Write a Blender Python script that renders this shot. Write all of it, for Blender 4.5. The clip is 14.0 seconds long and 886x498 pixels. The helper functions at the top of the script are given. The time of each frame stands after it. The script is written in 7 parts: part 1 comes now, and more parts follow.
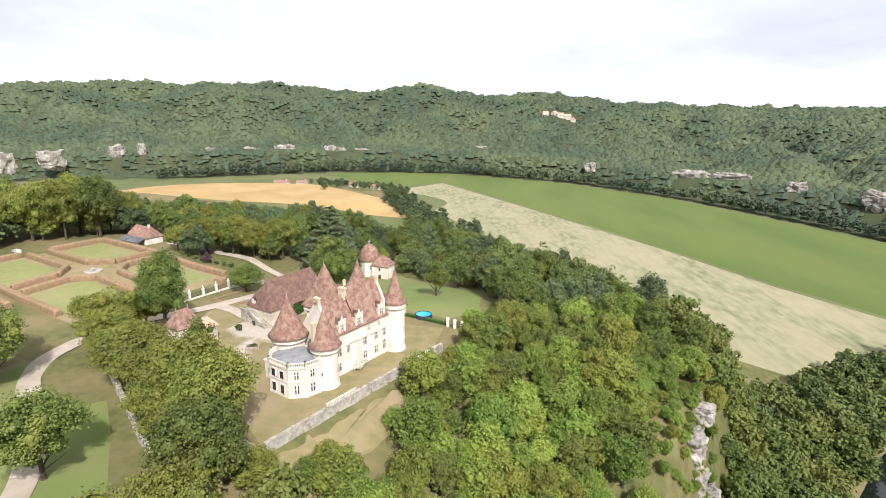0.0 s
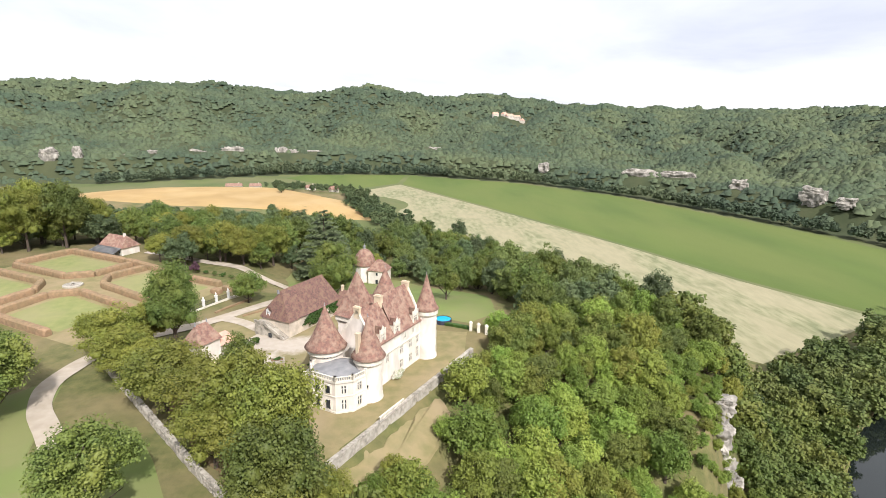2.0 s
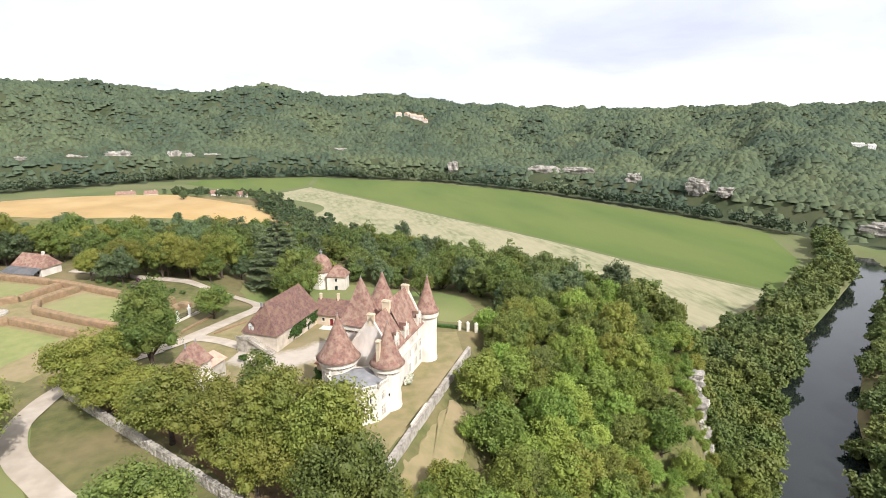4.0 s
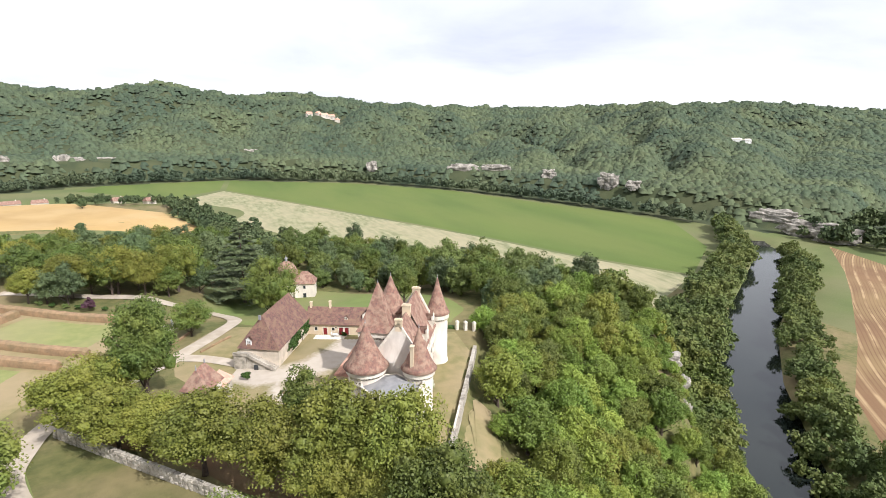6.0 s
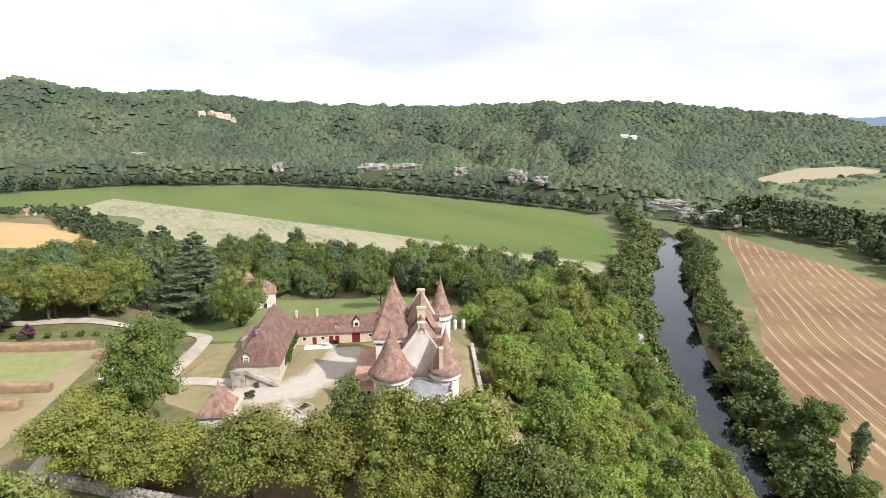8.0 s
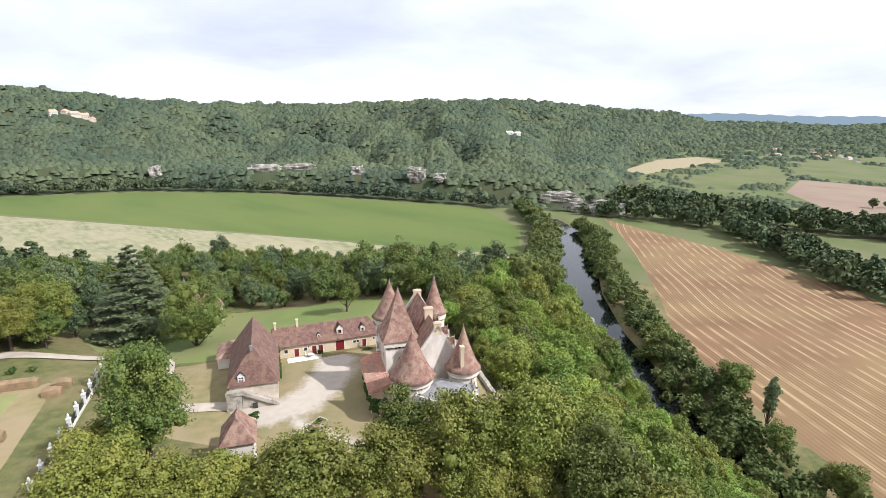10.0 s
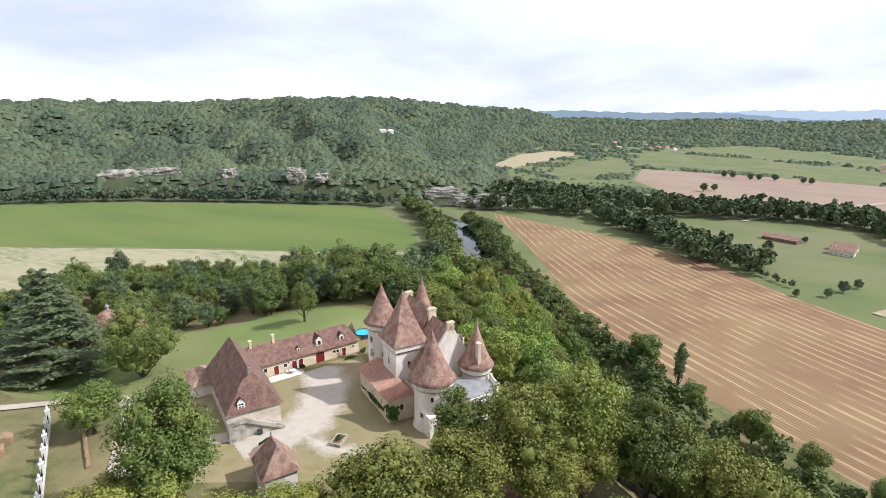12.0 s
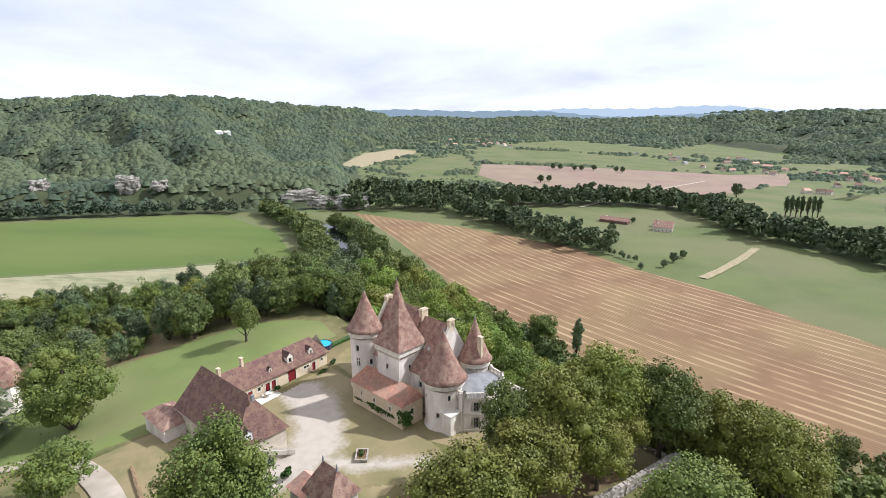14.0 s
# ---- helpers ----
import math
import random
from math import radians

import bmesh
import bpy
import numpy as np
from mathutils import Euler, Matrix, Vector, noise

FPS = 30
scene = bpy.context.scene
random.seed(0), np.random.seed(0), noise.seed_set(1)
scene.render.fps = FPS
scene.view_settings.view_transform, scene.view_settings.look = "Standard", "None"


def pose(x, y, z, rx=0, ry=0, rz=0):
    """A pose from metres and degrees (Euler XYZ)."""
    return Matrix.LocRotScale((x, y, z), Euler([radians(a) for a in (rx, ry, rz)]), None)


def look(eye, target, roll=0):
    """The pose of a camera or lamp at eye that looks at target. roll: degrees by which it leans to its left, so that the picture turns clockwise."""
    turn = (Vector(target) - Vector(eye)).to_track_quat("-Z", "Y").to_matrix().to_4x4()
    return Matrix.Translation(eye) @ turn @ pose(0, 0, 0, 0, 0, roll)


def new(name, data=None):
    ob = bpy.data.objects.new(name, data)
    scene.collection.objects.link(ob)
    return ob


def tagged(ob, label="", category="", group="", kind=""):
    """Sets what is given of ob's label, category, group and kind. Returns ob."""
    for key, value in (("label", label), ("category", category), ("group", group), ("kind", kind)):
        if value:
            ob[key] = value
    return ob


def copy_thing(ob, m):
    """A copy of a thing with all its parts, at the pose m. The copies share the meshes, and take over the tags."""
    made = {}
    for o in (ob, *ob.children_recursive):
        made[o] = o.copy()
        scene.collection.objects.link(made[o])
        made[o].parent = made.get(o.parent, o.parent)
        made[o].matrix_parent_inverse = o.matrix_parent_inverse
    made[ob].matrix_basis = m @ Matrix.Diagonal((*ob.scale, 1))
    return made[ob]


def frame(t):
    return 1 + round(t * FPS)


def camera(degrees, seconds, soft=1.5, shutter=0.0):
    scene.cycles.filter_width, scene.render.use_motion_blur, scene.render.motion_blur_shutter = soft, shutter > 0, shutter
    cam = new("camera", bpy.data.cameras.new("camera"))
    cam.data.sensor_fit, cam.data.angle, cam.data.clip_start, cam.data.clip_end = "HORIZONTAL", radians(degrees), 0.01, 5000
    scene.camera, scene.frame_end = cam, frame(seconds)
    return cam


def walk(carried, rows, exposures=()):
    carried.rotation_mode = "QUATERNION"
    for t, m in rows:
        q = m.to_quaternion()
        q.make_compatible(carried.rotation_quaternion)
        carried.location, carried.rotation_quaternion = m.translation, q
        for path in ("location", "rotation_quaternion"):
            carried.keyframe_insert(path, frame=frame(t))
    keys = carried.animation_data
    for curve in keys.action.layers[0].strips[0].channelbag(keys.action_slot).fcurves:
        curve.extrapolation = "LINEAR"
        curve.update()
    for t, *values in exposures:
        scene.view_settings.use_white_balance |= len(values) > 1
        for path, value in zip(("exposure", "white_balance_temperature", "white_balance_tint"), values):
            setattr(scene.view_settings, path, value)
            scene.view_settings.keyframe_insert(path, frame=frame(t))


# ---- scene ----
cam = camera(78.6, 14.0, soft=0.9)
METRES, EYE, TILT, LEAN, TURN = 180.0, 61.2, -14.6, -0.8, 0.0
ROWS = [
    (0.0, 0.0, 0.0, 0.0, 0.0, 0.0, -0.0),
    (0.5, -0.0287, 0.0031, 0.001, -0.88, 0.05, 0.13),
    (1.0, -0.0584, 0.0077, 0.0021, -2.51, 0.06, 0.54),
    (1.5, -0.0889, 0.0132, 0.0038, -4.06, 0.06, 0.95),
    (2.0, -0.1203, 0.0189, 0.0059, -5.82, 0.02, 1.4),
    (2.5, -0.1529, 0.0248, 0.0078, -7.54, 0.01, 1.85),
    (3.0, -0.186, 0.031, 0.0098, -9.49, -0.03, 2.35),
    (3.5, -0.2192, 0.0378, 0.0116, -13.09, -0.25, 3.37),
    (6.0, -0.3758, 0.1003, 0.0289, -26.15, -1.54, 6.7),
    (6.5, -0.4054, 0.116, 0.0335, -28.99, -1.93, 7.38),
    (7.0, -0.4343, 0.1334, 0.0387, -31.53, -2.29, 7.92),
    (9.5, -0.5685, 0.2388, 0.0686, -46.29, -4.92, 10.87),
    (10.0, -0.5922, 0.2667, 0.0763, -49.43, -5.59, 11.38),
    (10.5, -0.6149, 0.2959, 0.0841, -51.89, -6.11, 11.77),
    (11.0, -0.6367, 0.3269, 0.0923, -55.98, -7.04, 12.38),
    (11.5, -0.6563, 0.36, 0.1013, -60.74, -8.16, 13.04),
    (12.0, -0.6731, 0.396, 0.1108, -64.05, -8.94, 13.38),
    (12.5, -0.6879, 0.4337, 0.1209, -68.4, -9.99, 13.83),
    (13.0, -0.7, 0.4735, 0.1314, -71.91, -10.85, 14.07),
    (13.5, -0.7115, 0.5141, 0.1425, -77.07, -12.14, 14.48),
    (14.0, -0.7247, 0.5541, 0.1531, -81.85, -13.37, 14.64),
]
walk(cam, [(t, pose(0, 0, EYE, TILT, LEAN, TURN) @ pose(METRES * x, METRES * y, METRES * z, 90 + pitch, roll, yaw)) for t, x, y, z, yaw, pitch, roll in ROWS],
     [(0.0, 0.38, 6150, 12), (7.0, 0.38, 6050, 12), (14.0, 0.25, 5750, 12)])

# ---- world, sun ----
SUN_DIR = Vector((0.26, -0.75, 0.76)).normalized()
world = bpy.data.worlds.new("sky")
scene.world = world
world.use_nodes = True
wt = world.node_tree
wt.nodes.clear()


def wn(kind, operation=None):
    n = wt.nodes.new(kind)
    if operation:
        n.operation = operation
    return n


sky = wn("ShaderNodeTexSky")
sky.sky_type, sky.sun_disc = "NISHITA", False
sky.sun_elevation = math.asin(SUN_DIR.z)
sky.sun_rotation = math.atan2(SUN_DIR.x, SUN_DIR.y)
tc = wn("ShaderNodeTexCoord")
sep = wn("ShaderNodeSeparateXYZ")
wt.links.new(tc.outputs["Generated"], sep.inputs[0])
lift = wn("ShaderNodeMath", operation="ADD")
lift.inputs[1].default_value = 0.22
up = wn("ShaderNodeMath", operation="MAXIMUM")
up.inputs[1].default_value = 0.0
wt.links.new(sep.outputs[2], up.inputs[0])
wt.links.new(up.outputs[0], lift.inputs[0])
divx = wn("ShaderNodeMath", operation="DIVIDE")
divy = wn("ShaderNodeMath", operation="DIVIDE")
wt.links.new(sep.outputs[0], divx.inputs[0])
wt.links.new(sep.outputs[1], divy.inputs[0])
wt.links.new(lift.outputs[0], divx.inputs[1])
wt.links.new(lift.outputs[0], divy.inputs[1])
comb = wn("ShaderNodeCombineXYZ")
wt.links.new(divx.outputs[0], comb.inputs[0])
wt.links.new(divy.outputs[0], comb.inputs[1])
cloud = wn("ShaderNodeTexNoise")
cloud.inputs["Scale"].default_value = 0.62
cloud.inputs["Detail"].default_value = 7
cloud.inputs["Roughness"].default_value = 0.52
cloud.inputs["Distortion"].default_value = 0.3
wt.links.new(comb.outputs[0], cloud.inputs["Vector"])
ramp = wn("ShaderNodeValToRGB")
ramp.color_ramp.elements[0].position, ramp.color_ramp.elements[0].color = 0.32, (0.66, 0.665, 0.72, 1)
ramp.color_ramp.elements[1].position, ramp.color_ramp.elements[1].color = 0.55, (0.96, 0.95, 0.945, 1)
wt.links.new(cloud.outputs["Fac"], ramp.inputs[0])
bg_sky = wn("ShaderNodeBackground")
bg_sky.inputs["Strength"].default_value = 0.10
wt.links.new(sky.outputs[0], bg_sky.inputs["Color"])
bg_cloud = wn("ShaderNodeBackground")
bg_cloud.inputs["Strength"].default_value = 1.02
wt.links.new(ramp.outputs[0], bg_cloud.inputs["Color"])
mixw = wn("ShaderNodeMixShader")
mixw.inputs[0].default_value = 0.88
wt.links.new(bg_sky.outputs[0], mixw.inputs[1])
wt.links.new(bg_cloud.outputs[0], mixw.inputs[2])
wout = wn("ShaderNodeOutputWorld")
wt.links.new(mixw.outputs[0], wout.inputs[0])

sun_data = bpy.data.lights.new("sun", "SUN")
sun_data.energy, sun_data.angle, sun_data.color = 4.4, radians(1.0), (1.0, 0.95, 0.89)
sun = new("sun", sun_data)
sun.matrix_world = look((0, 0, 300), Vector((0, 0, 300)) - SUN_DIR)


# ---- materials ----
def material(name, c1, c2, scale=1.0, rough=0.85, bump=0.0, bump_scale=8.0, vary=0.0, island=0.0, spec=0.3,
             metal=0.0, coords="Object", c3=None, scale3=0.1, amount3=0.5, translucent=0.0, stretch=(1, 1, 1)):
    """Two colours mixed by noise, a third by a larger noise, brightness varied per object or per island."""
    m = bpy.data.materials.new(name)
    m.use_nodes = True
    nt = m.node_tree
    bsdf = nt.nodes["Principled BSDF"]
    bsdf.inputs["Roughness"].default_value = rough
    bsdf.inputs["Metallic"].default_value = metal
    bsdf.inputs["Specular IOR Level"].default_value = spec
    co = nt.nodes.new("ShaderNodeTexCoord")
    if coords == "World":
        geo = nt.nodes.new("ShaderNodeNewGeometry")
        src = geo.outputs["Position"]
    else:
        src = co.outputs[coords]
    mp = nt.nodes.new("ShaderNodeMapping")
    mp.inputs["Scale"].default_value = stretch
    nt.links.new(src, mp.inputs[0])
    src = mp.outputs[0]

    def noise_fac(s, lo, hi, detail=6):
        n = nt.nodes.new("ShaderNodeTexNoise")
        n.inputs["Scale"].default_value = s
        n.inputs["Detail"].default_value = detail
        nt.links.new(src, n.inputs["Vector"])
        r = nt.nodes.new("ShaderNodeMapRange")
        r.inputs[1].default_value, r.inputs[2].default_value = lo, hi
        nt.links.new(n.outputs["Fac"], r.inputs[0])
        return r.outputs[0]

    def mix(fac, a, b, blend="MIX"):
        x = nt.nodes.new("ShaderNodeMix")
        x.data_type, x.blend_type = "RGBA", blend
        for sock, val in ((x.inputs[0], fac), (x.inputs[6], a), (x.inputs[7], b)):
            if isinstance(val, bpy.types.NodeSocket):
                nt.links.new(val, sock)
            elif sock == x.inputs[0]:
                sock.default_value = val
            else:
                sock.default_value = (*val, 1)
        return x.outputs[2]

    col = mix(noise_fac(scale, 0.35, 0.65), c1, c2)
    if c3:
        f = nt.nodes.new("ShaderNodeMath")
        f.operation = "MULTIPLY"
        f.inputs[1].default_value = amount3
        nt.links.new(noise_fac(scale3, 0.42, 0.62), f.inputs[0])
        col = mix(f.outputs[0], col, c3)
    if vary or island:
        if island:
            g = nt.nodes.new("ShaderNodeNewGeometry")
            rnd, amt = g.outputs["Random Per Island"], island
        else:
            g = nt.nodes.new("ShaderNodeObjectInfo")
            rnd, amt = g.outputs["Random"], vary
        r = nt.nodes.new("ShaderNodeMapRange")
        r.inputs[3].default_value, r.inputs[4].default_value = 1 - amt, 1 + amt
        nt.links.new(rnd, r.inputs[0])
        hs = nt.nodes.new("ShaderNodeHueSaturation")
        nt.links.new(r.outputs[0], hs.inputs["Value"])
        h = nt.nodes.new("ShaderNodeMapRange")
        h.inputs[3].default_value, h.inputs[4].default_value = 0.5 - 0.05 * amt, 0.5 + 0.05 * amt
        mul = nt.nodes.new("ShaderNodeMath")
        mul.operation = "FRACT"
        big = nt.nodes.new("ShaderNodeMath")
        big.operation = "MULTIPLY"
        big.inputs[1].default_value = 7.31
        nt.links.new(rnd, big.inputs[0])
        nt.links.new(big.outputs[0], mul.inputs[0])
        nt.links.new(mul.outputs[0], h.inputs[0])
        nt.links.new(h.outputs[0], hs.inputs["Hue"])
        nt.links.new(col, hs.inputs["Color"])
        col = hs.outputs[0]
    nt.links.new(col, bsdf.inputs["Base Color"])
    if bump:
        n = nt.nodes.new("ShaderNodeTexNoise")
        n.inputs["Scale"].default_value = bump_scale
        n.inputs["Detail"].default_value = 5
        nt.links.new(src, n.inputs["Vector"])
        b = nt.nodes.new("ShaderNodeBump")
        b.inputs["Strength"].default_value = 1.0
        b.inputs["Distance"].default_value = bump
        nt.links.new(n.outputs["Fac"], b.inputs["Height"])
        nt.links.new(b.outputs[0], bsdf.inputs["Normal"])
    if translucent:
        out = nt.nodes["Material Output"]
        tr = nt.nodes.new("ShaderNodeBsdfTranslucent")
        nt.links.new(col, tr.inputs["Color"])
        ms = nt.nodes.new("ShaderNodeMixShader")
        ms.inputs[0].default_value = translucent
        nt.links.new(bsdf.outputs[0], ms.inputs[1])
        nt.links.new(tr.outputs[0], ms.inputs[2])
        nt.links.new(ms.outputs[0], out.inputs[0])
    return m


STONE = material("limestone", (0.80, 0.735, 0.655), (0.67, 0.60, 0.515), 0.5, 0.9, 0.03, 3.0, c3=(0.46, 0.41, 0.35), scale3=0.35, amount3=0.5, coords="World", stretch=(1, 1, 0.45))
TRIM = material("dressed_stone", (0.72, 0.67, 0.57), (0.58, 0.53, 0.44), 1.2, 0.85, 0.02, 5.0, coords="World")
RENDER = material("ochre_render", (0.66, 0.54, 0.38), (0.56, 0.45, 0.31), 0.5, 0.92, 0.02, 4.0, c3=(0.42, 0.34, 0.25), scale3=0.3, amount3=0.4, coords="World")
RUBBLE = material("rubble_wall", (0.426, 0.384, 0.320), (0.213, 0.192, 0.156), 1.1, 0.95, 0.12, 1.6, c3=(0.508, 0.464, 0.390), scale3=0.25, amount3=0.6, coords="World")
TILE = material("clay_tile", (0.285, 0.152, 0.112), (0.165, 0.098, 0.080), 1.9, 0.9, 0.09, 3.2, c3=(0.36, 0.25, 0.18), scale3=0.8, amount3=0.75, coords="World")
TILE_DARK = material("old_clay_tile", (0.195, 0.104, 0.083), (0.108, 0.067, 0.060), 2.4, 0.92, 0.10, 3.4, c3=(0.235, 0.150, 0.100), scale3=0.8, amount3=0.7, coords="World")
BARN_STONE = material("weathered_barn_stone", (0.64, 0.555, 0.45), (0.50, 0.43, 0.34), 0.6, 0.92, 0.04, 2.5, c3=(0.36, 0.31, 0.25), scale3=0.35, amount3=0.55, coords="World")
TILE_ORANGE = material("canal_tile", (0.729, 0.409, 0.291), (0.534, 0.287, 0.212), 1.4, 0.9, 0.08, 3.0, c3=(0.463, 0.338, 0.262), scale3=0.35, amount3=0.6, coords="World")
LEAD = material("lead_sheet", (0.285, 0.28, 0.275), (0.205, 0.205, 0.21), 0.6, 0.6, 0.02, 2.0, coords="World")
GLASS = material("window_glass", (0.025, 0.03, 0.035), (0.04, 0.045, 0.05), 2.0, 0.12, spec=0.6)
FRAME_WHITE = material("white_paint", (0.72, 0.71, 0.68), (0.62, 0.61, 0.58), 3.0, 0.6)
RED_PAINT = material("red_paint", (0.20, 0.018, 0.02), (0.15, 0.015, 0.018), 2.0, 0.55)
IRON = material("iron", (0.05, 0.05, 0.055), (0.03, 0.03, 0.03), 4.0, 0.6, metal=0.6)
BARK = material("bark", (0.10, 0.075, 0.055), (0.055, 0.042, 0.034), 2.0, 0.95, 0.06, 5.0)
LEAF = material("oak_leaf", (0.124, 0.159, 0.031), (0.085, 0.122, 0.027), 0.35, 0.6, vary=0.25, translucent=0.09, c3=(0.161, 0.174, 0.034), scale3=0.12, amount3=0.8)
LEAF_YELLOW = material("lime_leaf", (0.182, 0.197, 0.032), (0.139, 0.164, 0.029), 0.35, 0.6, vary=0.22, translucent=0.09, c3=(0.208, 0.199, 0.036), scale3=0.15, amount3=0.7)
LEAF_DARK = material("dark_leaf", (0.115, 0.15, 0.058), (0.082, 0.115, 0.05), 0.35, 0.6, vary=0.25, translucent=0.09)
LEAF_BLUE = material("cedar_needle", (0.145, 0.172, 0.078), (0.098, 0.124, 0.056), 0.5, 0.7, vary=0.1)
LEAF_GREY = material("willow_leaf", (0.150, 0.191, 0.052), (0.112, 0.152, 0.042), 0.4, 0.6, vary=0.2, translucent=0.2)
SHRUB_LEAF = material("scrub_leaf", (0.192, 0.252, 0.039), (0.134, 0.193, 0.032), 0.3, 0.6, vary=0.36, translucent=0.09, c3=(0.204, 0.243, 0.045), scale3=0.1, amount3=0.7)
# leaf green cooled toward blue-grey, standing in for haze over the far hills
HAZED_WOODS = material("woodland_leaf_haze_tint", (0.074, 0.099, 0.056), (0.053, 0.077, 0.047), 0.02, 0.9, island=0.17, coords="World", c3=(0.098, 0.120, 0.060), scale3=0.006, amount3=1.0)
SPUR_LEAF = material("spur_leaf", (0.123, 0.160, 0.033), (0.071, 0.105, 0.027), 0.10, 0.65, island=0.16, translucent=0.09, coords="World", c3=(0.163, 0.176, 0.038), scale3=0.05, amount3=0.8)
BANK_LEAF = material("bank_leaf", (0.114, 0.147, 0.037), (0.063, 0.094, 0.031), 0.10, 0.7, island=0.16, translucent=0.09, coords="World", c3=(0.151, 0.168, 0.041), scale3=0.05, amount3=0.7)
HEDGE_BELT = material("valley_leaf", (0.079, 0.109, 0.044), (0.050, 0.075, 0.034), 0.07, 0.8, island=0.17, coords="World", c3=(0.102, 0.124, 0.048), scale3=0.03, amount3=0.6)
HEDGE = material("dry_box_hedge", (0.33, 0.215, 0.125), (0.235, 0.16, 0.095), 0.8, 0.95, 0.12, 4.0, coords="World", c3=(0.17, 0.15, 0.07), scale3=0.12, amount3=0.35)
IVY = material("ivy_leaf", (0.060, 0.115, 0.020), (0.036, 0.070, 0.016), 0.8, 0.6, vary=0.1, translucent=0.15)
LAND = material("rough_grass", (0.150, 0.142, 0.052), (0.090, 0.100, 0.032), 0.4, 0.95, 0.15, 1.5, coords="World", c3=(0.25, 0.185, 0.10), scale3=0.045, amount3=0.65)
FOREST_FLOOR = material("forest_floor", (0.058, 0.070, 0.030), (0.040, 0.052, 0.024), 0.05, 0.95, 0.2, 0.8, coords="World", c3=(0.08, 0.085, 0.04), scale3=0.02, amount3=0.6)
LAWN = material("mown_lawn", (0.168, 0.208, 0.060), (0.128, 0.172, 0.047), 0.12, 0.95, 0.03, 6.0, coords="World", c3=(0.235, 0.215, 0.095), scale3=0.06, amount3=0.55)
LAWN_PALE = material("dry_lawn", (0.245, 0.250, 0.095), (0.195, 0.215, 0.075), 0.4, 0.95, 0.03, 6.0, coords="World", c3=(0.285, 0.255, 0.130), scale3=0.05, amount3=0.6)
DRY = material("dry_grass", (0.265, 0.215, 0.105), (0.195, 0.175, 0.075), 0.4, 0.95, 0.05, 5.0, coords="World", c3=(0.32, 0.245, 0.145), scale3=0.06, amount3=0.7)
EARTH = material("bare_earth", (0.215, 0.130, 0.070), (0.150, 0.095, 0.052), 0.25, 0.95, 0.06, 3.0, coords="World", c3=(0.12, 0.11, 0.045), scale3=0.12, amount3=0.5)
GRAVEL = material("pale_gravel", (0.496, 0.427, 0.348), (0.402, 0.343, 0.271), 0.35, 0.95, 0.02, 9.0, coords="World", c3=(0.308, 0.251, 0.162), scale3=0.10, amount3=0.4)
CROP_GREEN = material("green_crop", (0.104, 0.144, 0.031), (0.084, 0.122, 0.027), 0.02, 0.95, 0.15, 0.8, coords="World", c3=(0.136, 0.160, 0.041), scale3=0.012, amount3=0.6, stretch=(1.0, 0.35, 1))
CROP_PALE = material("pale_ripe_crop", (0.313, 0.293, 0.172), (0.177, 0.186, 0.093), 0.22, 0.95, 0.3, 0.6, coords="World", c3=(0.333, 0.293, 0.181), scale3=0.03, amount3=0.75, stretch=(1.0, 0.35, 1))
CROP_GOLD = material("golden_stubble", (0.42, 0.285, 0.120), (0.35, 0.235, 0.10), 0.03, 0.95, 0.1, 0.8, coords="World", c3=(0.46, 0.33, 0.16), scale3=0.02, amount3=0.6)
PLOUGH = material("bare_ploughed_soil", (0.285, 0.195, 0.15), (0.235, 0.162, 0.122), 0.02, 0.95, 0.1, 0.5, coords="World", c3=(0.26, 0.215, 0.135), scale3=0.008, amount3=0.5)
MEADOW = material("meadow", (0.126, 0.148, 0.050), (0.097, 0.121, 0.041), 0.02, 0.95, 0.15, 0.6, coords="World", c3=(0.168, 0.156, 0.077), scale3=0.012, amount3=0.6)
TRACK = material("worn_track", (0.36, 0.29, 0.185), (0.27, 0.235, 0.13), 0.2, 0.95, coords="World")
ROCK = material("limestone_cliff", (0.476, 0.437, 0.377), (0.221, 0.202, 0.172), 0.22, 0.95, 0.7, 0.35, coords="World", c3=(0.170, 0.155, 0.131), scale3=0.09, amount3=0.75, stretch=(1.5, 1.5, 0.7))
POOL_WALL = material("pool_wall", (0.05, 0.06, 0.09), (0.04, 0.045, 0.07), 2.0, 0.5)
POOL_WATER = material("pool_water", (0.03, 0.42, 0.62), (0.025, 0.36, 0.56), 1.5, 0.08, spec=0.5)
VILLAGE_WALL = material("village_wall", (0.62, 0.56, 0.47), (0.52, 0.47, 0.40), 0.2, 0.9, coords="World")


def water_material():
    m = material("river_water", (0.010, 0.014, 0.012), (0.014, 0.018, 0.015), 0.05, 0.06, 0.015, 0.5, spec=0.5, coords="World")
    return m


WATER = water_material()


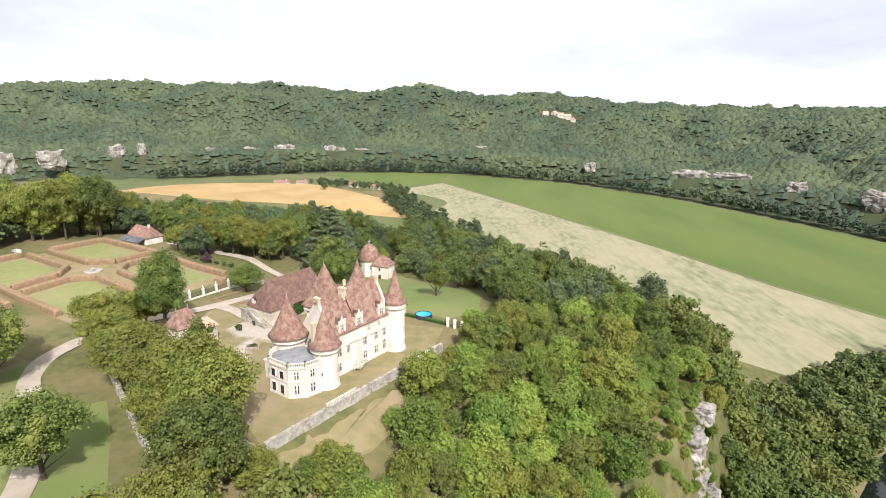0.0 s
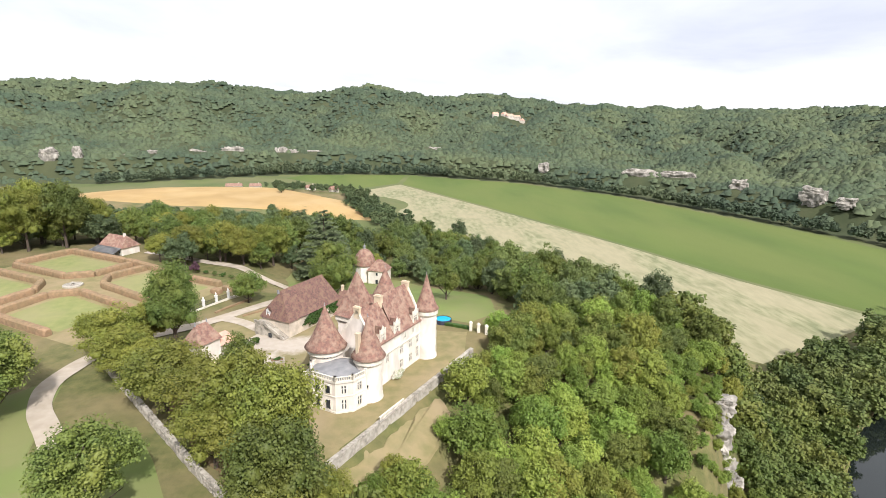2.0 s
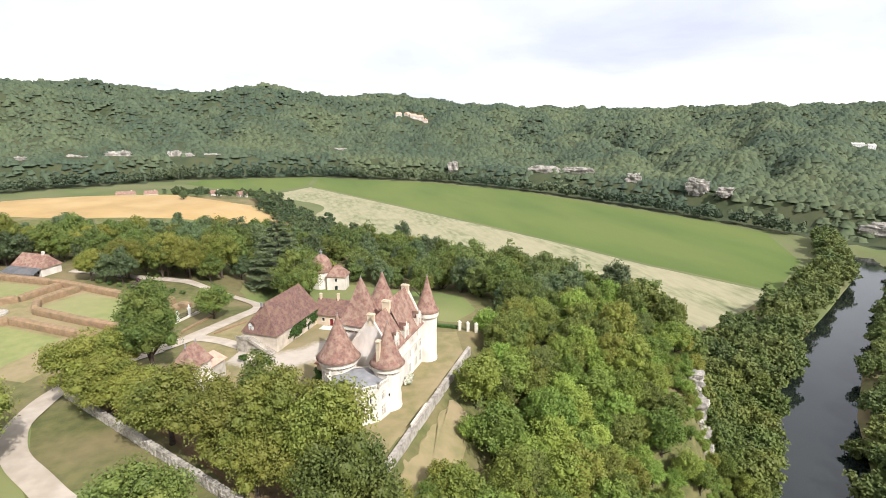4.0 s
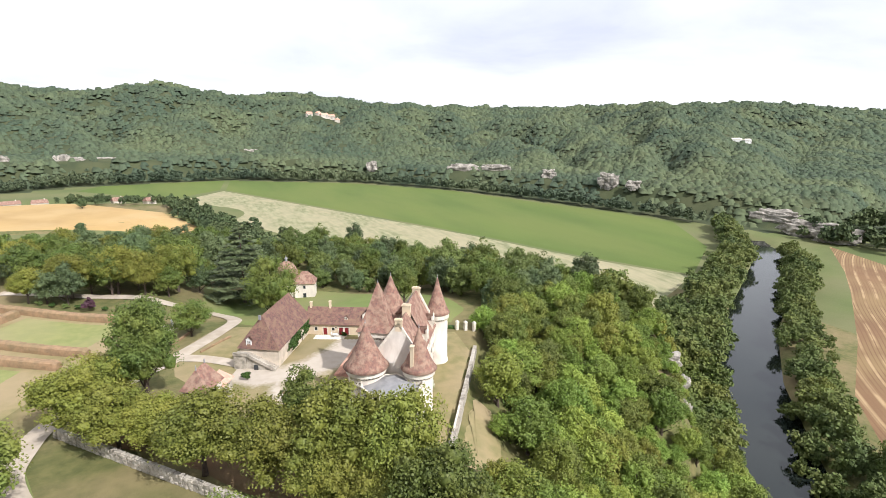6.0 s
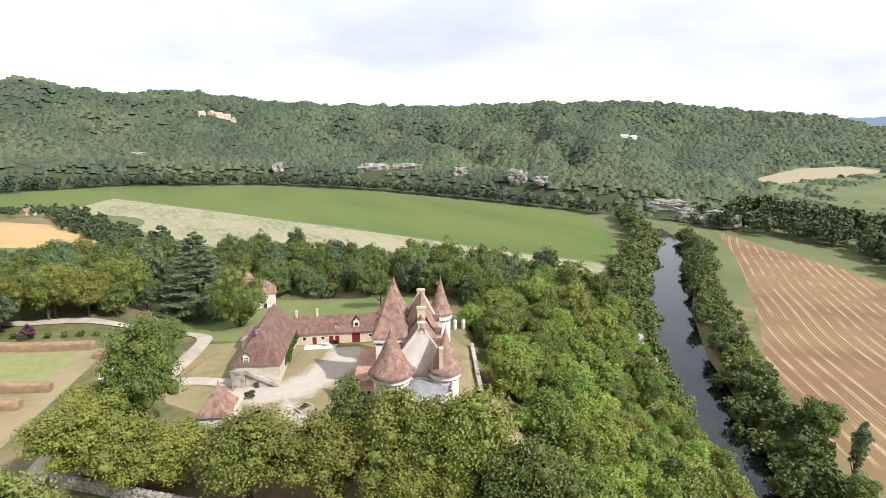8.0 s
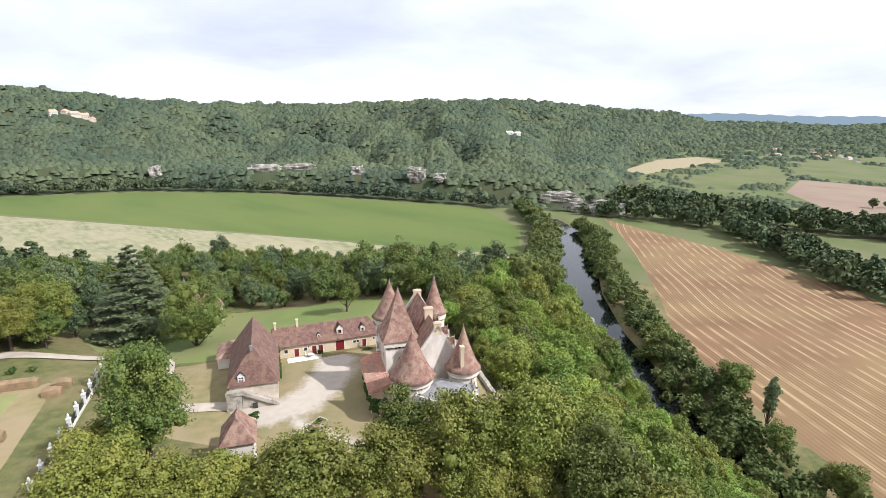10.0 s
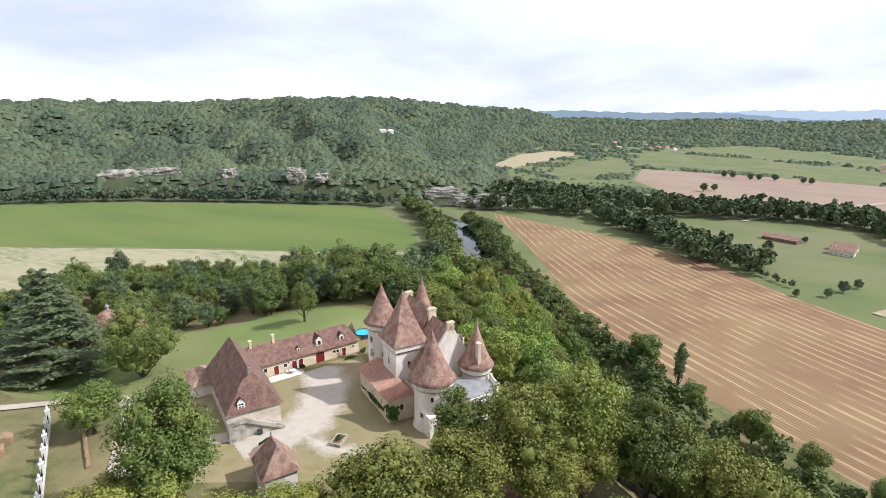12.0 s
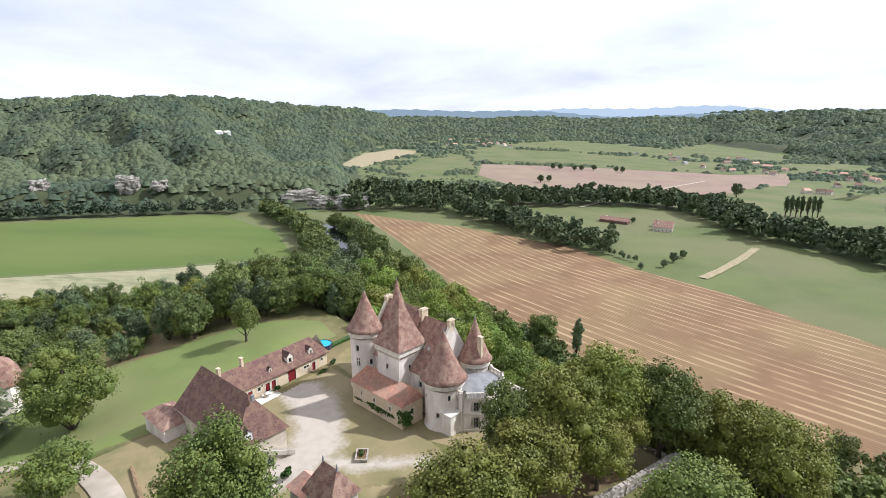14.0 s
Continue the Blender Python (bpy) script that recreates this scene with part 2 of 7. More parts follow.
def court_material():
    """Dry grass that gives way to pale gravel where the ground is worn."""
    m = material("worn_grass_and_gravel", (0.255, 0.210, 0.105), (0.185, 0.165, 0.072), 0.15, 0.95, 0.03, 6.0, coords="World", c3=(0.30, 0.235, 0.14), scale3=0.07, amount3=0.6)
    nt = m.node_tree
    bsdf = nt.nodes["Principled BSDF"]
    grass = bsdf.inputs["Base Color"].links[0].from_socket
    geo = nt.nodes.new("ShaderNodeNewGeometry")
    at = nt.nodes.new("ShaderNodeAttribute")
    at.attribute_name = "wear"
    total = at.outputs["Fac"]
    for size, amount in ((0.16, 0.55), (1.3, 0.3)):
        n = nt.nodes.new("ShaderNodeTexNoise")
        n.inputs["Scale"].default_value, n.inputs["Detail"].default_value = size, 6
        nt.links.new(geo.outputs["Position"], n.inputs["Vector"])
        k = nt.nodes.new("ShaderNodeMath")
        k.operation = "MULTIPLY_ADD"
        k.inputs[1].default_value = amount
        nt.links.new(n.outputs["Fac"], k.inputs[0])
        nt.links.new(total, k.inputs[2])
        total = k.outputs[0]
    r = nt.nodes.new("ShaderNodeMapRange")
    r.inputs[1].default_value, r.inputs[2].default_value = 0.85, 1.12
    nt.links.new(total, r.inputs[0])
    tone = nt.nodes.new("ShaderNodeTexNoise")
    tone.inputs["Scale"].default_value = 0.5
    nt.links.new(geo.outputs["Position"], tone.inputs["Vector"])
    g = nt.nodes.new("ShaderNodeMix")
    g.data_type = "RGBA"
    g.inputs[6].default_value, g.inputs[7].default_value = (0.38, 0.325, 0.26, 1), (0.50, 0.44, 0.365, 1)
    nt.links.new(tone.outputs["Fac"], g.inputs[0])
    x = nt.nodes.new("ShaderNodeMix")
    x.data_type = "RGBA"
    nt.links.new(r.outputs[0], x.inputs[0])
    nt.links.new(grass, x.inputs[6])
    nt.links.new(g.outputs[2], x.inputs[7])
    nt.links.new(x.outputs[2], bsdf.inputs["Base Color"])
    return m


WORN = court_material()


def stubble_material():
    """Harvested straw field: pale swaths, a few metres apart, that bend with the field's long edge."""
    m = material("striped_stubble", (0.215, 0.128, 0.066), (0.172, 0.101, 0.053), 0.03, 0.95, 0.08, 0.8, coords="World", c3=(0.255, 0.185, 0.085), scale3=0.014, amount3=0.6)
    nt = m.node_tree
    bsdf = nt.nodes["Principled BSDF"]
    old = bsdf.inputs["Base Color"].links[0].from_socket
    geo = nt.nodes.new("ShaderNodeNewGeometry")
    mp = nt.nodes.new("ShaderNodeMapping")
    mp.inputs["Rotation"].default_value = (0, 0, radians(-38))
    nt.links.new(geo.outputs["Position"], mp.inputs[0])
    bend = nt.nodes.new("ShaderNodeTexNoise")
    bend.inputs["Scale"].default_value = 0.006
    bend.inputs["Detail"].default_value = 1
    nt.links.new(geo.outputs["Position"], bend.inputs["Vector"])
    sx = nt.nodes.new("ShaderNodeSeparateXYZ")
    nt.links.new(mp.outputs[0], sx.inputs[0])
    ma = nt.nodes.new("ShaderNodeMath")
    ma.operation = "MULTIPLY_ADD"
    ma.inputs[1].default_value = 14.0
    nt.links.new(bend.outputs["Fac"], ma.inputs[0])
    curve = nt.nodes.new("ShaderNodeMath")
    curve.operation = "MULTIPLY_ADD"
    curve.inputs[1].default_value, curve.inputs[2].default_value = 0.000486, -0.286
    nt.links.new(sx.outputs[0], curve.inputs[0])
    swing = nt.nodes.new("ShaderNodeMath")
    swing.operation = "MULTIPLY_ADD"
    nt.links.new(curve.outputs[0], swing.inputs[0])
    nt.links.new(sx.outputs[0], swing.inputs[1])
    nt.links.new(sx.outputs[1], swing.inputs[2])
    nt.links.new(swing.outputs[0], ma.inputs[2])

    def line(period, lo, seed):
        d = nt.nodes.new("ShaderNodeMath")
        d.operation = "MULTIPLY"
        d.inputs[1].default_value = 2 * math.pi / period
        nt.links.new(ma.outputs[0], d.inputs[0])
        s = nt.nodes.new("ShaderNodeMath")
        s.operation = "SINE"
        nt.links.new(d.outputs[0], s.inputs[0])
        r = nt.nodes.new("ShaderNodeMapRange")
        r.inputs[1].default_value, r.inputs[2].default_value = lo, 1.0
        nt.links.new(s.outputs[0], r.inputs[0])
        br = nt.nodes.new("ShaderNodeTexNoise")
        br.inputs["Scale"].default_value = seed
        nt.links.new(geo.outputs["Position"], br.inputs["Vector"])
        b2 = nt.nodes.new("ShaderNodeMapRange")
        b2.inputs[1].default_value, b2.inputs[2].default_value = 0.36, 0.58
        nt.links.new(br.outputs["Fac"], b2.inputs[0])
        x = nt.nodes.new("ShaderNodeMath")
        x.operation = "MULTIPLY"
        nt.links.new(r.outputs[0], x.inputs[0])
        nt.links.new(b2.outputs[0], x.inputs[1])
        return x.outputs[0]

    a = nt.nodes.new("ShaderNodeMix")
    a.data_type = "RGBA"
    nt.links.new(line(7.4, 0.35, 0.05), a.inputs[0])
    nt.links.new(old, a.inputs[6])
    a.inputs[7].default_value = (0.385, 0.275, 0.148, 1)
    b = nt.nodes.new("ShaderNodeMix")
    b.data_type = "RGBA"
    nt.links.new(line(2.05, 0.2, 0.02), b.inputs[0])
    nt.links.new(a.outputs[2], b.inputs[6])
    b.inputs[7].default_value = (0.160, 0.093, 0.050, 1)
    nt.links.new(b.outputs[2], bsdf.inputs["Base Color"])
    return m


STUBBLE = stubble_material()


# ---- mesh helpers ----
def mesh_from(name, verts, faces, mat, smooth=False):
    me = bpy.data.meshes.new(name)
    me.from_pydata([tuple(v) for v in verts], [], [tuple(f) for f in faces])
    me.materials.append(mat)
    if smooth:
        me.shade_smooth()
    me.update()
    return me


def mesh_np(name, verts, faces, mat, smooth=False):
    """A mesh from numpy arrays, with faces all of one size."""
    me = bpy.data.meshes.new(name)
    k = faces.shape[1]
    me.vertices.add(len(verts))
    me.vertices.foreach_set("co", np.ascontiguousarray(verts, dtype=np.float32).ravel())
    me.loops.add(faces.size)
    me.loops.foreach_set("vertex_index", np.ascontiguousarray(faces, dtype=np.int32).ravel())
    me.polygons.add(len(faces))
    me.polygons.foreach_set("loop_start", np.arange(0, faces.size, k, dtype=np.int32))
    me.materials.append(mat)
    me.update(calc_edges=True)
    me.validate()
    if smooth:
        me.shade_smooth()
    return me


def part(name, bm, mat, parent=None, label=""):
    """Link a bmesh as one object under parent, in the parent's own coordinates."""
    me = bpy.data.meshes.new(name)
    bmesh.ops.recalc_face_normals(bm, faces=bm.faces[:])
    bm.to_mesh(me)
    bm.free()
    me.materials.append(mat)
    ob = new(name, me)
    if parent is not None:
        ob.parent = parent
    if label:
        ob["label"] = label
    return ob


def empty(name, m, label, category, group=""):
    ob = new(name)
    ob.matrix_world = m
    return tagged(ob, label, category, group)


def box(bm, x0, x1, y0, y1, z0, z1):
    r = bmesh.ops.create_cube(bm, size=1, matrix=Matrix.Translation(((x0 + x1) / 2, (y0 + y1) / 2, (z0 + z1) / 2)) @ Matrix.Diagonal((x1 - x0, y1 - y0, z1 - z0, 1)))
    return r["verts"]


def poly(bm, pts):
    return bm.faces.new([bm.verts.new(p) for p in pts])


def prism(bm, pts, z0, z1):
    lo = [bm.verts.new((x, y, z0)) for x, y in pts]
    hi = [bm.verts.new((x, y, z1)) for x, y in pts]
    n = len(pts)
    for i in range(n):
        bm.faces.new((lo[i], lo[(i + 1) % n], hi[(i + 1) % n], hi[i]))
    bm.faces.new(hi)
    bm.faces.new(lo[::-1])


def lathe(bm, profile, n=40, cx=0.0, cy=0.0, square=False):
    """Turn a list of (radius, z) round the upright axis; square gives four flat sides."""
    rings = []
    for r, z in profile:
        ring = []
        for i in range(4 if square else n):
            a = 2 * math.pi * i / (4 if square else n) + (math.pi / 4 if square else 0)
            k = r * math.sqrt(2) if square else r
            ring.append(bm.verts.new((cx + k * math.cos(a), cy + k * math.sin(a), z)))
        rings.append(ring)
    for a, b in zip(rings, rings[1:]):
        for i in range(len(a)):
            j = (i + 1) % len(a)
            bm.faces.new((a[i], a[j], b[j], b[i]))
    bm.faces.new(rings[0][::-1])
    bm.faces.new(rings[-1])


def panel(bm, place, s0, s1, z0, z1, openings, depth=0.35, step=99.0):
    """A wall face from s0 to s1 with openings (s, z, width, height) that go in by depth. place(s, z, d) gives the point."""
    ss, zs = {s0, s1}, {z0, z1}
    for s, z, w, h in openings:
        ss |= {s - w / 2, s + w / 2}
        zs |= {z, z + h}
    k = int((s1 - s0) / step)
    ss |= {s0 + (s1 - s0) * i / (k + 1) for i in range(1, k + 1)}
    ss, zs = sorted(ss), sorted(zs)

    def inside(s, z):
        return any(abs(s - o[0]) < o[2] / 2 and o[1] < z < o[1] + o[3] for o in openings)

    for a, b in zip(ss, ss[1:]):
        for c, d in zip(zs, zs[1:]):
            if b - a > 1e-5 and not inside((a + b) / 2, (c + d) / 2):
                poly(bm, [place(a, c, 0), place(b, c, 0), place(b, d, 0), place(a, d, 0)])
    for s, z, w, h in openings:
        a, b, c, d = s - w / 2, s + w / 2, z, z + h
        for p, q in (((a, c), (b, c)), ((b, c), (b, d)), ((b, d), (a, d)), ((a, d), (a, c))):
            poly(bm, [place(*p, 0), place(*q, 0), place(*q, depth), place(*p, depth)])


def slab(bm, place, a, b, c, d, d0, d1):
    """A block on a wall face from s = a to b, z = c to d, between depths d0 and d1."""
    v = [bm.verts.new(place(s, z, k)) for k in (d0, d1) for s, z in ((a, c), (b, c), (b, d), (a, d))]
    for f in ((0, 1, 2, 3), (7, 6, 5, 4), (0, 4, 5, 1), (1, 5, 6, 2), (2, 6, 7, 3), (3, 7, 4, 0)):
        bm.faces.new([v[i] for i in f])


def plate(bm, place, pts, d0, d1):
    """A flat outline on a wall face, thick from depth d0 to d1."""
    lo = [bm.verts.new(place(p, q, d0)) for p, q in pts]
    hi = [bm.verts.new(place(p, q, d1)) for p, q in pts]
    for i in range(len(pts)):
        j = (i + 1) % len(pts)
        bm.faces.new((lo[i], lo[j], hi[j], hi[i]))
    bm.faces.new(lo[::-1])
    bm.faces.new(hi)


def windows(parent, place, openings, frame_mat=None, mullion=True, depth=0.3):
    """Surround, cross and glass for each opening of a panel."""
    for s, z, w, h in openings:
        bm = bmesh.new()
        inner = [(s - w / 2, z), (s + w / 2, z), (s + w / 2, z + h), (s - w / 2, z + h)]
        outer = [(s - w / 2 - 0.18, z - 0.2), (s + w / 2 + 0.18, z - 0.2), (s + w / 2 + 0.18, z + h + 0.18), (s - w / 2 - 0.18, z + h + 0.18)]
        loops = [[bm.verts.new(place(p, q, d)) for p, q in ring] for ring, d in ((outer, 0.1), (outer, -0.05), (inner, -0.05), (inner, 0.1))]
        for k in range(4):
            for i in range(4):
                j = (i + 1) % 4
                bm.faces.new((loops[k][i], loops[k][j], loops[(k + 1) % 4][j], loops[(k + 1) % 4][i]))
        part("window", bm, frame_mat or TRIM, parent, "stone window surround")
        if mullion:
            bm = bmesh.new()
            m, n, c = 0.07, 0.065, z + h * 0.62
            plate(bm, place, [(s - m, z), (s + m, z), (s + m, c - n), (s + w / 2, c - n), (s + w / 2, c + n), (s + m, c + n), (s + m, z + h), (s - m, z + h),
                              (s - m, c + n), (s - w / 2, c + n), (s - w / 2, c - n), (s - m, c - n)], 0.02, 0.2)
            part("mullion", bm, frame_mat or TRIM, parent, "stone mullion cross")
        bm = bmesh.new()
        slab(bm, place, s - w / 2, s + w / 2, z, z + h, depth - 0.06, depth)
        part("pane", bm, GLASS, parent)


# ---- the lie of the land ----
def sstep(a, b, x):
    t = np.clip((np.asarray(x, float) - a) / (b - a), 0, 1)
    return t * t * (3 - 2 * t)


def valley(x, y):
    return -61 - 0.012 * np.clip(x, -900, 2600) + 0.013 * np.clip(y, -900, 1000)


def line_distance(x, y, pts):
    best = np.full(np.shape(x), 1e9)
    for (ax, ay), (bx, by) in zip(pts, pts[1:]):
        dx, dy = bx - ax, by - ay
        k = np.clip(((x - ax) * dx + (y - ay) * dy) / (dx * dx + dy * dy), 0, 1)
        best = np.minimum(best, np.hypot(x - ax - k * dx, y - ay - k * dy))
    return best


def within(x, y, pts):
    x, y = np.asarray(x, float), np.asarray(y, float)
    odd = np.zeros(np.shape(x), bool)
    for (ax, ay), (bx, by) in zip(pts, pts[1:] + pts[:1]):
        if ay != by:
            odd ^= ((ay > y) != (by > y)) & (x < (bx - ax) * (y - ay) / (by - ay) + ax)
    return odd


RIVER = [(455, 358), (420, 318), (384, 286), (300, 240), (235, 206), (176, 166), (134, 128), (103, 98), (78, 68), (48, 28), (15, -22), (-22, -105), (-55, -220), (-90, -400)]
FOOT_NORTH = [(-3000, 300), (-1300, 560), (-700, 740), (-400, 830), (-175, 950), (17, 965), (220, 885), (350, 745), (450, 545), (490, 450), (540, 345),
              (680, 352), (880, 430), (1120, 520), (1500, 640), (2100, 640), (3000, 720), (4700, 900)]
HILL_NORTH = FOOT_NORTH + [(4700, 5200), (-5200, 5200), (-5200, 300)]
FOOT_SOUTH = [(-200, -1000), (500, -960), (1000, -900), (1500, -820), (2200, -760), (3200, -760), (4700, -800)]
HILL_SOUTH = FOOT_SOUTH + [(4700, -5200), (-5200, -5200), (-5200, -900)]
CREST = ((-75, 112), (-39, 98), (-30, 108), (-18, 111), (-5, 105), (6, 101), (12, 100), (17, 80), (25, 68), (38, 70), (46, 84), (54, 96), (61, 86), (71, 76), (79, 88), (86, 74), (93, 48), (125, 40), (180, 40))
DEPTH = ((-75, 720), (2, 720), (9, 760), (19, 760), (25, 1500), (33, 2100), (42, 1700), (49, 760), (60, 740), (67, 1300), (74, 1000), (80, 900), (180, 900))
_rng = np.random.RandomState(4)
WAVES = [(_rng.uniform(-1, 1) / s, _rng.uniform(-1, 1) / s, _rng.uniform(0, 6.3), s) for s in (420, 300, 210, 150, 110, 80, 60, 45, 34, 26)]


def ripple(x, y):
    return sum(np.sin(a * 6.3 * x + b * 6.3 * y + c) * s / 420 for a, b, c, s in WAVES) / 2.2


WALL_A, WALL_B = (-33.4, 86.5), (0.3, 133.0)


def height(x, y):
    x, y = np.asarray(x, float), np.asarray(y, float)
    fl = valley(x, y)
    top = -9.0 * sstep(160, 226, y) * sstep(-80, -45, x) * (1 - sstep(240, 330, y)) - 85 * sstep(225, 640, y) + 2.0 * sstep(-90, -120, x) * sstep(150, 190, y)
    d = (x - 0.3) * 0.81 - (y - 133) * 0.587
    a = (x - 0.3) * 0.587 + (y - 133) * 0.81
    soft = np.interp(d, [-0.2, 1.6, 6, 36, 62, 92, 104], [0, -2.8, -5.0, -25, -41, -60, -64])
    hard = np.interp(d, [-0.2, 1.6, 30, 57, 62, 66, 84, 100], [0, -2.4, -6.5, -12, -26, -43, -58, -64])
    k = sstep(-20, 22, a) * (1 - sstep(70, 130, a))
    side = soft + (hard - soft) * k
    z = top + side
    e = (x - 55) * 0.887 + (y - 195) * 0.46
    z = fl + (z - fl) * (1 - sstep(0, 70, e))
    z = np.maximum(z, fl + 8 * (1 - sstep(0.8, 1.25, np.hypot((x + 215) / 185, (y - 660) / 85)))) + ripple(x * 6, y * 6) * 1.2 * sstep(6, 20, d) * (1 - sstep(85, 100, d)) * (1 - sstep(-5, 30, e))
    # woodland hills
    bearing = np.degrees(np.arctan2(x + 60, y - 60))
    crest = np.interp(bearing, [b for b, _ in CREST], [h for _, h in CREST])
    for region, foot, cap in ((HILL_NORTH, FOOT_NORTH, None), (HILL_SOUTH, FOOT_SOUTH, 22)):
        ins = within(x, y, region)
        dist = line_distance(x, y, foot)
        hi = (crest if cap is None else cap) - 9
        depth = np.interp(bearing, [b for b, _ in DEPTH], [h for _, h in DEPTH])
        rise = 0.20 * sstep(0, 40, dist) + 0.80 * sstep(0.02, 1.0, dist / depth)
        fold = np.abs(np.sin(bearing * 0.235 + 0.0016 * dist + 1.1 * np.sin(bearing * 0.11 + 0.004 * dist))) - 0.5
        fold += 0.45 * (np.abs(np.sin(bearing * 0.61 - 0.003 * dist + 0.9 * np.sin(0.006 * dist))) - 0.5)
        slope = sstep(40, 260, dist) * (1 - sstep(0.62, 1.0, dist / depth))
        hill = fl + (hi - fl) * rise + ripple(x, y) * 22 * sstep(60, 500, dist) + fold * 34 * slope
        z = np.where(ins, np.maximum(z, hill), z)
    r = np.hypot(x, y)
    rim = fl + (-22 - fl) * sstep(2500, 4300, r) * (0.9 + 0.1 * np.sin(bearing * 0.5))
    z = np.maximum(z, np.where(bearing > 60, rim, -999))
    # river bed
    rd = line_distance(x, y, RIVER)
    return np.where(rd < 40, z + (np.minimum(z, -67) - z) * (1 - sstep(11, 19, rd)), z)


def ground_z(x, y):
    return float(height(np.array([x]), np.array([y]))[0])


def terrain():
    n = 390
    s = np.linspace(-1, 1, n)
    warp = np.sinh(s * 5.6) / np.sinh(5.6) * 4500 + s * 180
    gx, gy = np.meshgrid(20 + warp, 150 + warp)
    gz = height(gx, gy)
    v = np.stack([gx.ravel(), gy.ravel(), gz.ravel()], 1)
    i = np.arange(n * n).reshape(n, n)
    f = np.stack([i[:-1, :-1].ravel(), i[:-1, 1:].ravel(), i[1:, 1:].ravel(), i[1:, :-1].ravel()], 1)
    ob = new("ground", mesh_np("ground", v, f, LAND, True))
    c = v[f].mean(1)
    wood = within(c[:, 0], c[:, 1], HILL_NORTH) | within(c[:, 0], c[:, 1], HILL_SOUTH) | (line_distance(c[:, 0], c[:, 1], FOOT_NORTH) < 25)
    open_valley = ~wood & (np.hypot(c[:, 0] - 20, c[:, 1] - 150) > 260) & (c[:, 2] < -45)
    for m in (FOREST_FLOOR, MEADOW):
        ob.data.materials.append(m)
    ob.data.polygons.foreach_set("material_index", np.where(wood, 1, np.where(open_valley, 2, 0)).astype(np.int32))
    tagged(ob, "rough grass and wooded ground from the castle spur to the hills", "ground", kind="structure")


terrain()


def resample(pts, step, closed=True):
    out = []
    for a, b in zip(pts, pts[1:] + (pts[:1] if closed else [])):
        n = max(1, int(math.dist(a, b) / step))
        out += [(a[0] + (b[0] - a[0]) * i / n, a[1] + (b[1] - a[1]) * i / n) for i in range(n)]
    return out if closed else out + [pts[-1]]


def patch(name, pts, mat, label, category, dz=0.12, step=2.5, rings=9, wobble=0.0, flat=False):
    """A sheet laid on the land inside an outline."""
    rim = resample(pts, step)
    c = np.mean(np.array(rim), 0)
    rim = np.array(rim)
    if wobble:
        k = np.arange(len(rim))
        rim = rim + wobble * np.stack([np.sin(k * 1.7) * np.cos(k * 0.37), np.cos(k * 1.3) * np.sin(k * 0.53)], 1)
    n = len(rim)
    xy = np.concatenate([c[None]] + [c + (rim - c) * (i + 1) / rings for i in range(rings)])
    z = (valley(xy[:, 0], xy[:, 1]) if flat else height(xy[:, 0], xy[:, 1])) + dz
    faces = [(0, 1 + i, 1 + (i + 1) % n) for i in range(n)]
    for r in range(rings - 1):
        o = 1 + r * n
        faces += [(o + i, o + n + i, o + n + (i + 1) % n, o + (i + 1) % n) for i in range(n)]
    z[1 + (rings - 1) * n:] -= dz + 0.06
    verts = [(*p, q) for p, q in zip(xy, z)]
    ob = new(name, mesh_from(name, verts, faces, mat))
    return tagged(ob, label, category, kind="structure")


def smooth_line(pts, rounds=3):
    for _ in range(rounds):
        out = [pts[0]]
        for a, b in zip(pts, pts[1:]):
            out += [(a[0] * 0.75 + b[0] * 0.25, a[1] * 0.75 + b[1] * 0.25), (a[0] * 0.25 + b[0] * 0.75, a[1] * 0.25 + b[1] * 0.75)]
        pts = out + [pts[-1]]
    return pts


def road(name, pts, width, mat, label, category="road", dz=0.34, level=None):
    pts = smooth_line(pts)
    pts = resample(pts, 2.0, False)
    p = np.array(pts)
    t = np.gradient(p, axis=0)
    t /= np.linalg.norm(t, axis=1)[:, None] + 1e-9
    nrm = np.stack([-t[:, 1], t[:, 0]], 1)
    k = np.arange(len(p))
    verts, faces = [], []
    cols = (-1, -0.5, 0, 0.5, 1)
    for j, s in enumerate(cols):
        w = width / 2 * (1 + (0.05 * np.sin(k * 0.53 + j) + 0.06 * np.sin(k * 0.21 + 2 * j)) * abs(s))
        q = p + nrm * (s * w)[:, None]
        z = height(q[:, 0], q[:, 1]) + dz - 0.08 * (abs(s) == 1) if level is None else np.full(len(q), level)
        verts += [(*a, b) for a, b in zip(q, z)]
    n = len(p)
    for j in range(len(cols) - 1):
        faces += [(j * n + i, (j + 1) * n + i, (j + 1) * n + i + 1, j * n + i + 1) for i in range(n - 1)]
    ob = new(name, mesh_from(name, verts, faces, mat, True))
    return tagged(ob, label, category, kind="structure")


# water
road("water", RIVER, 38, WATER, "dark still river water between wooded banks", "river", level=-64.0)

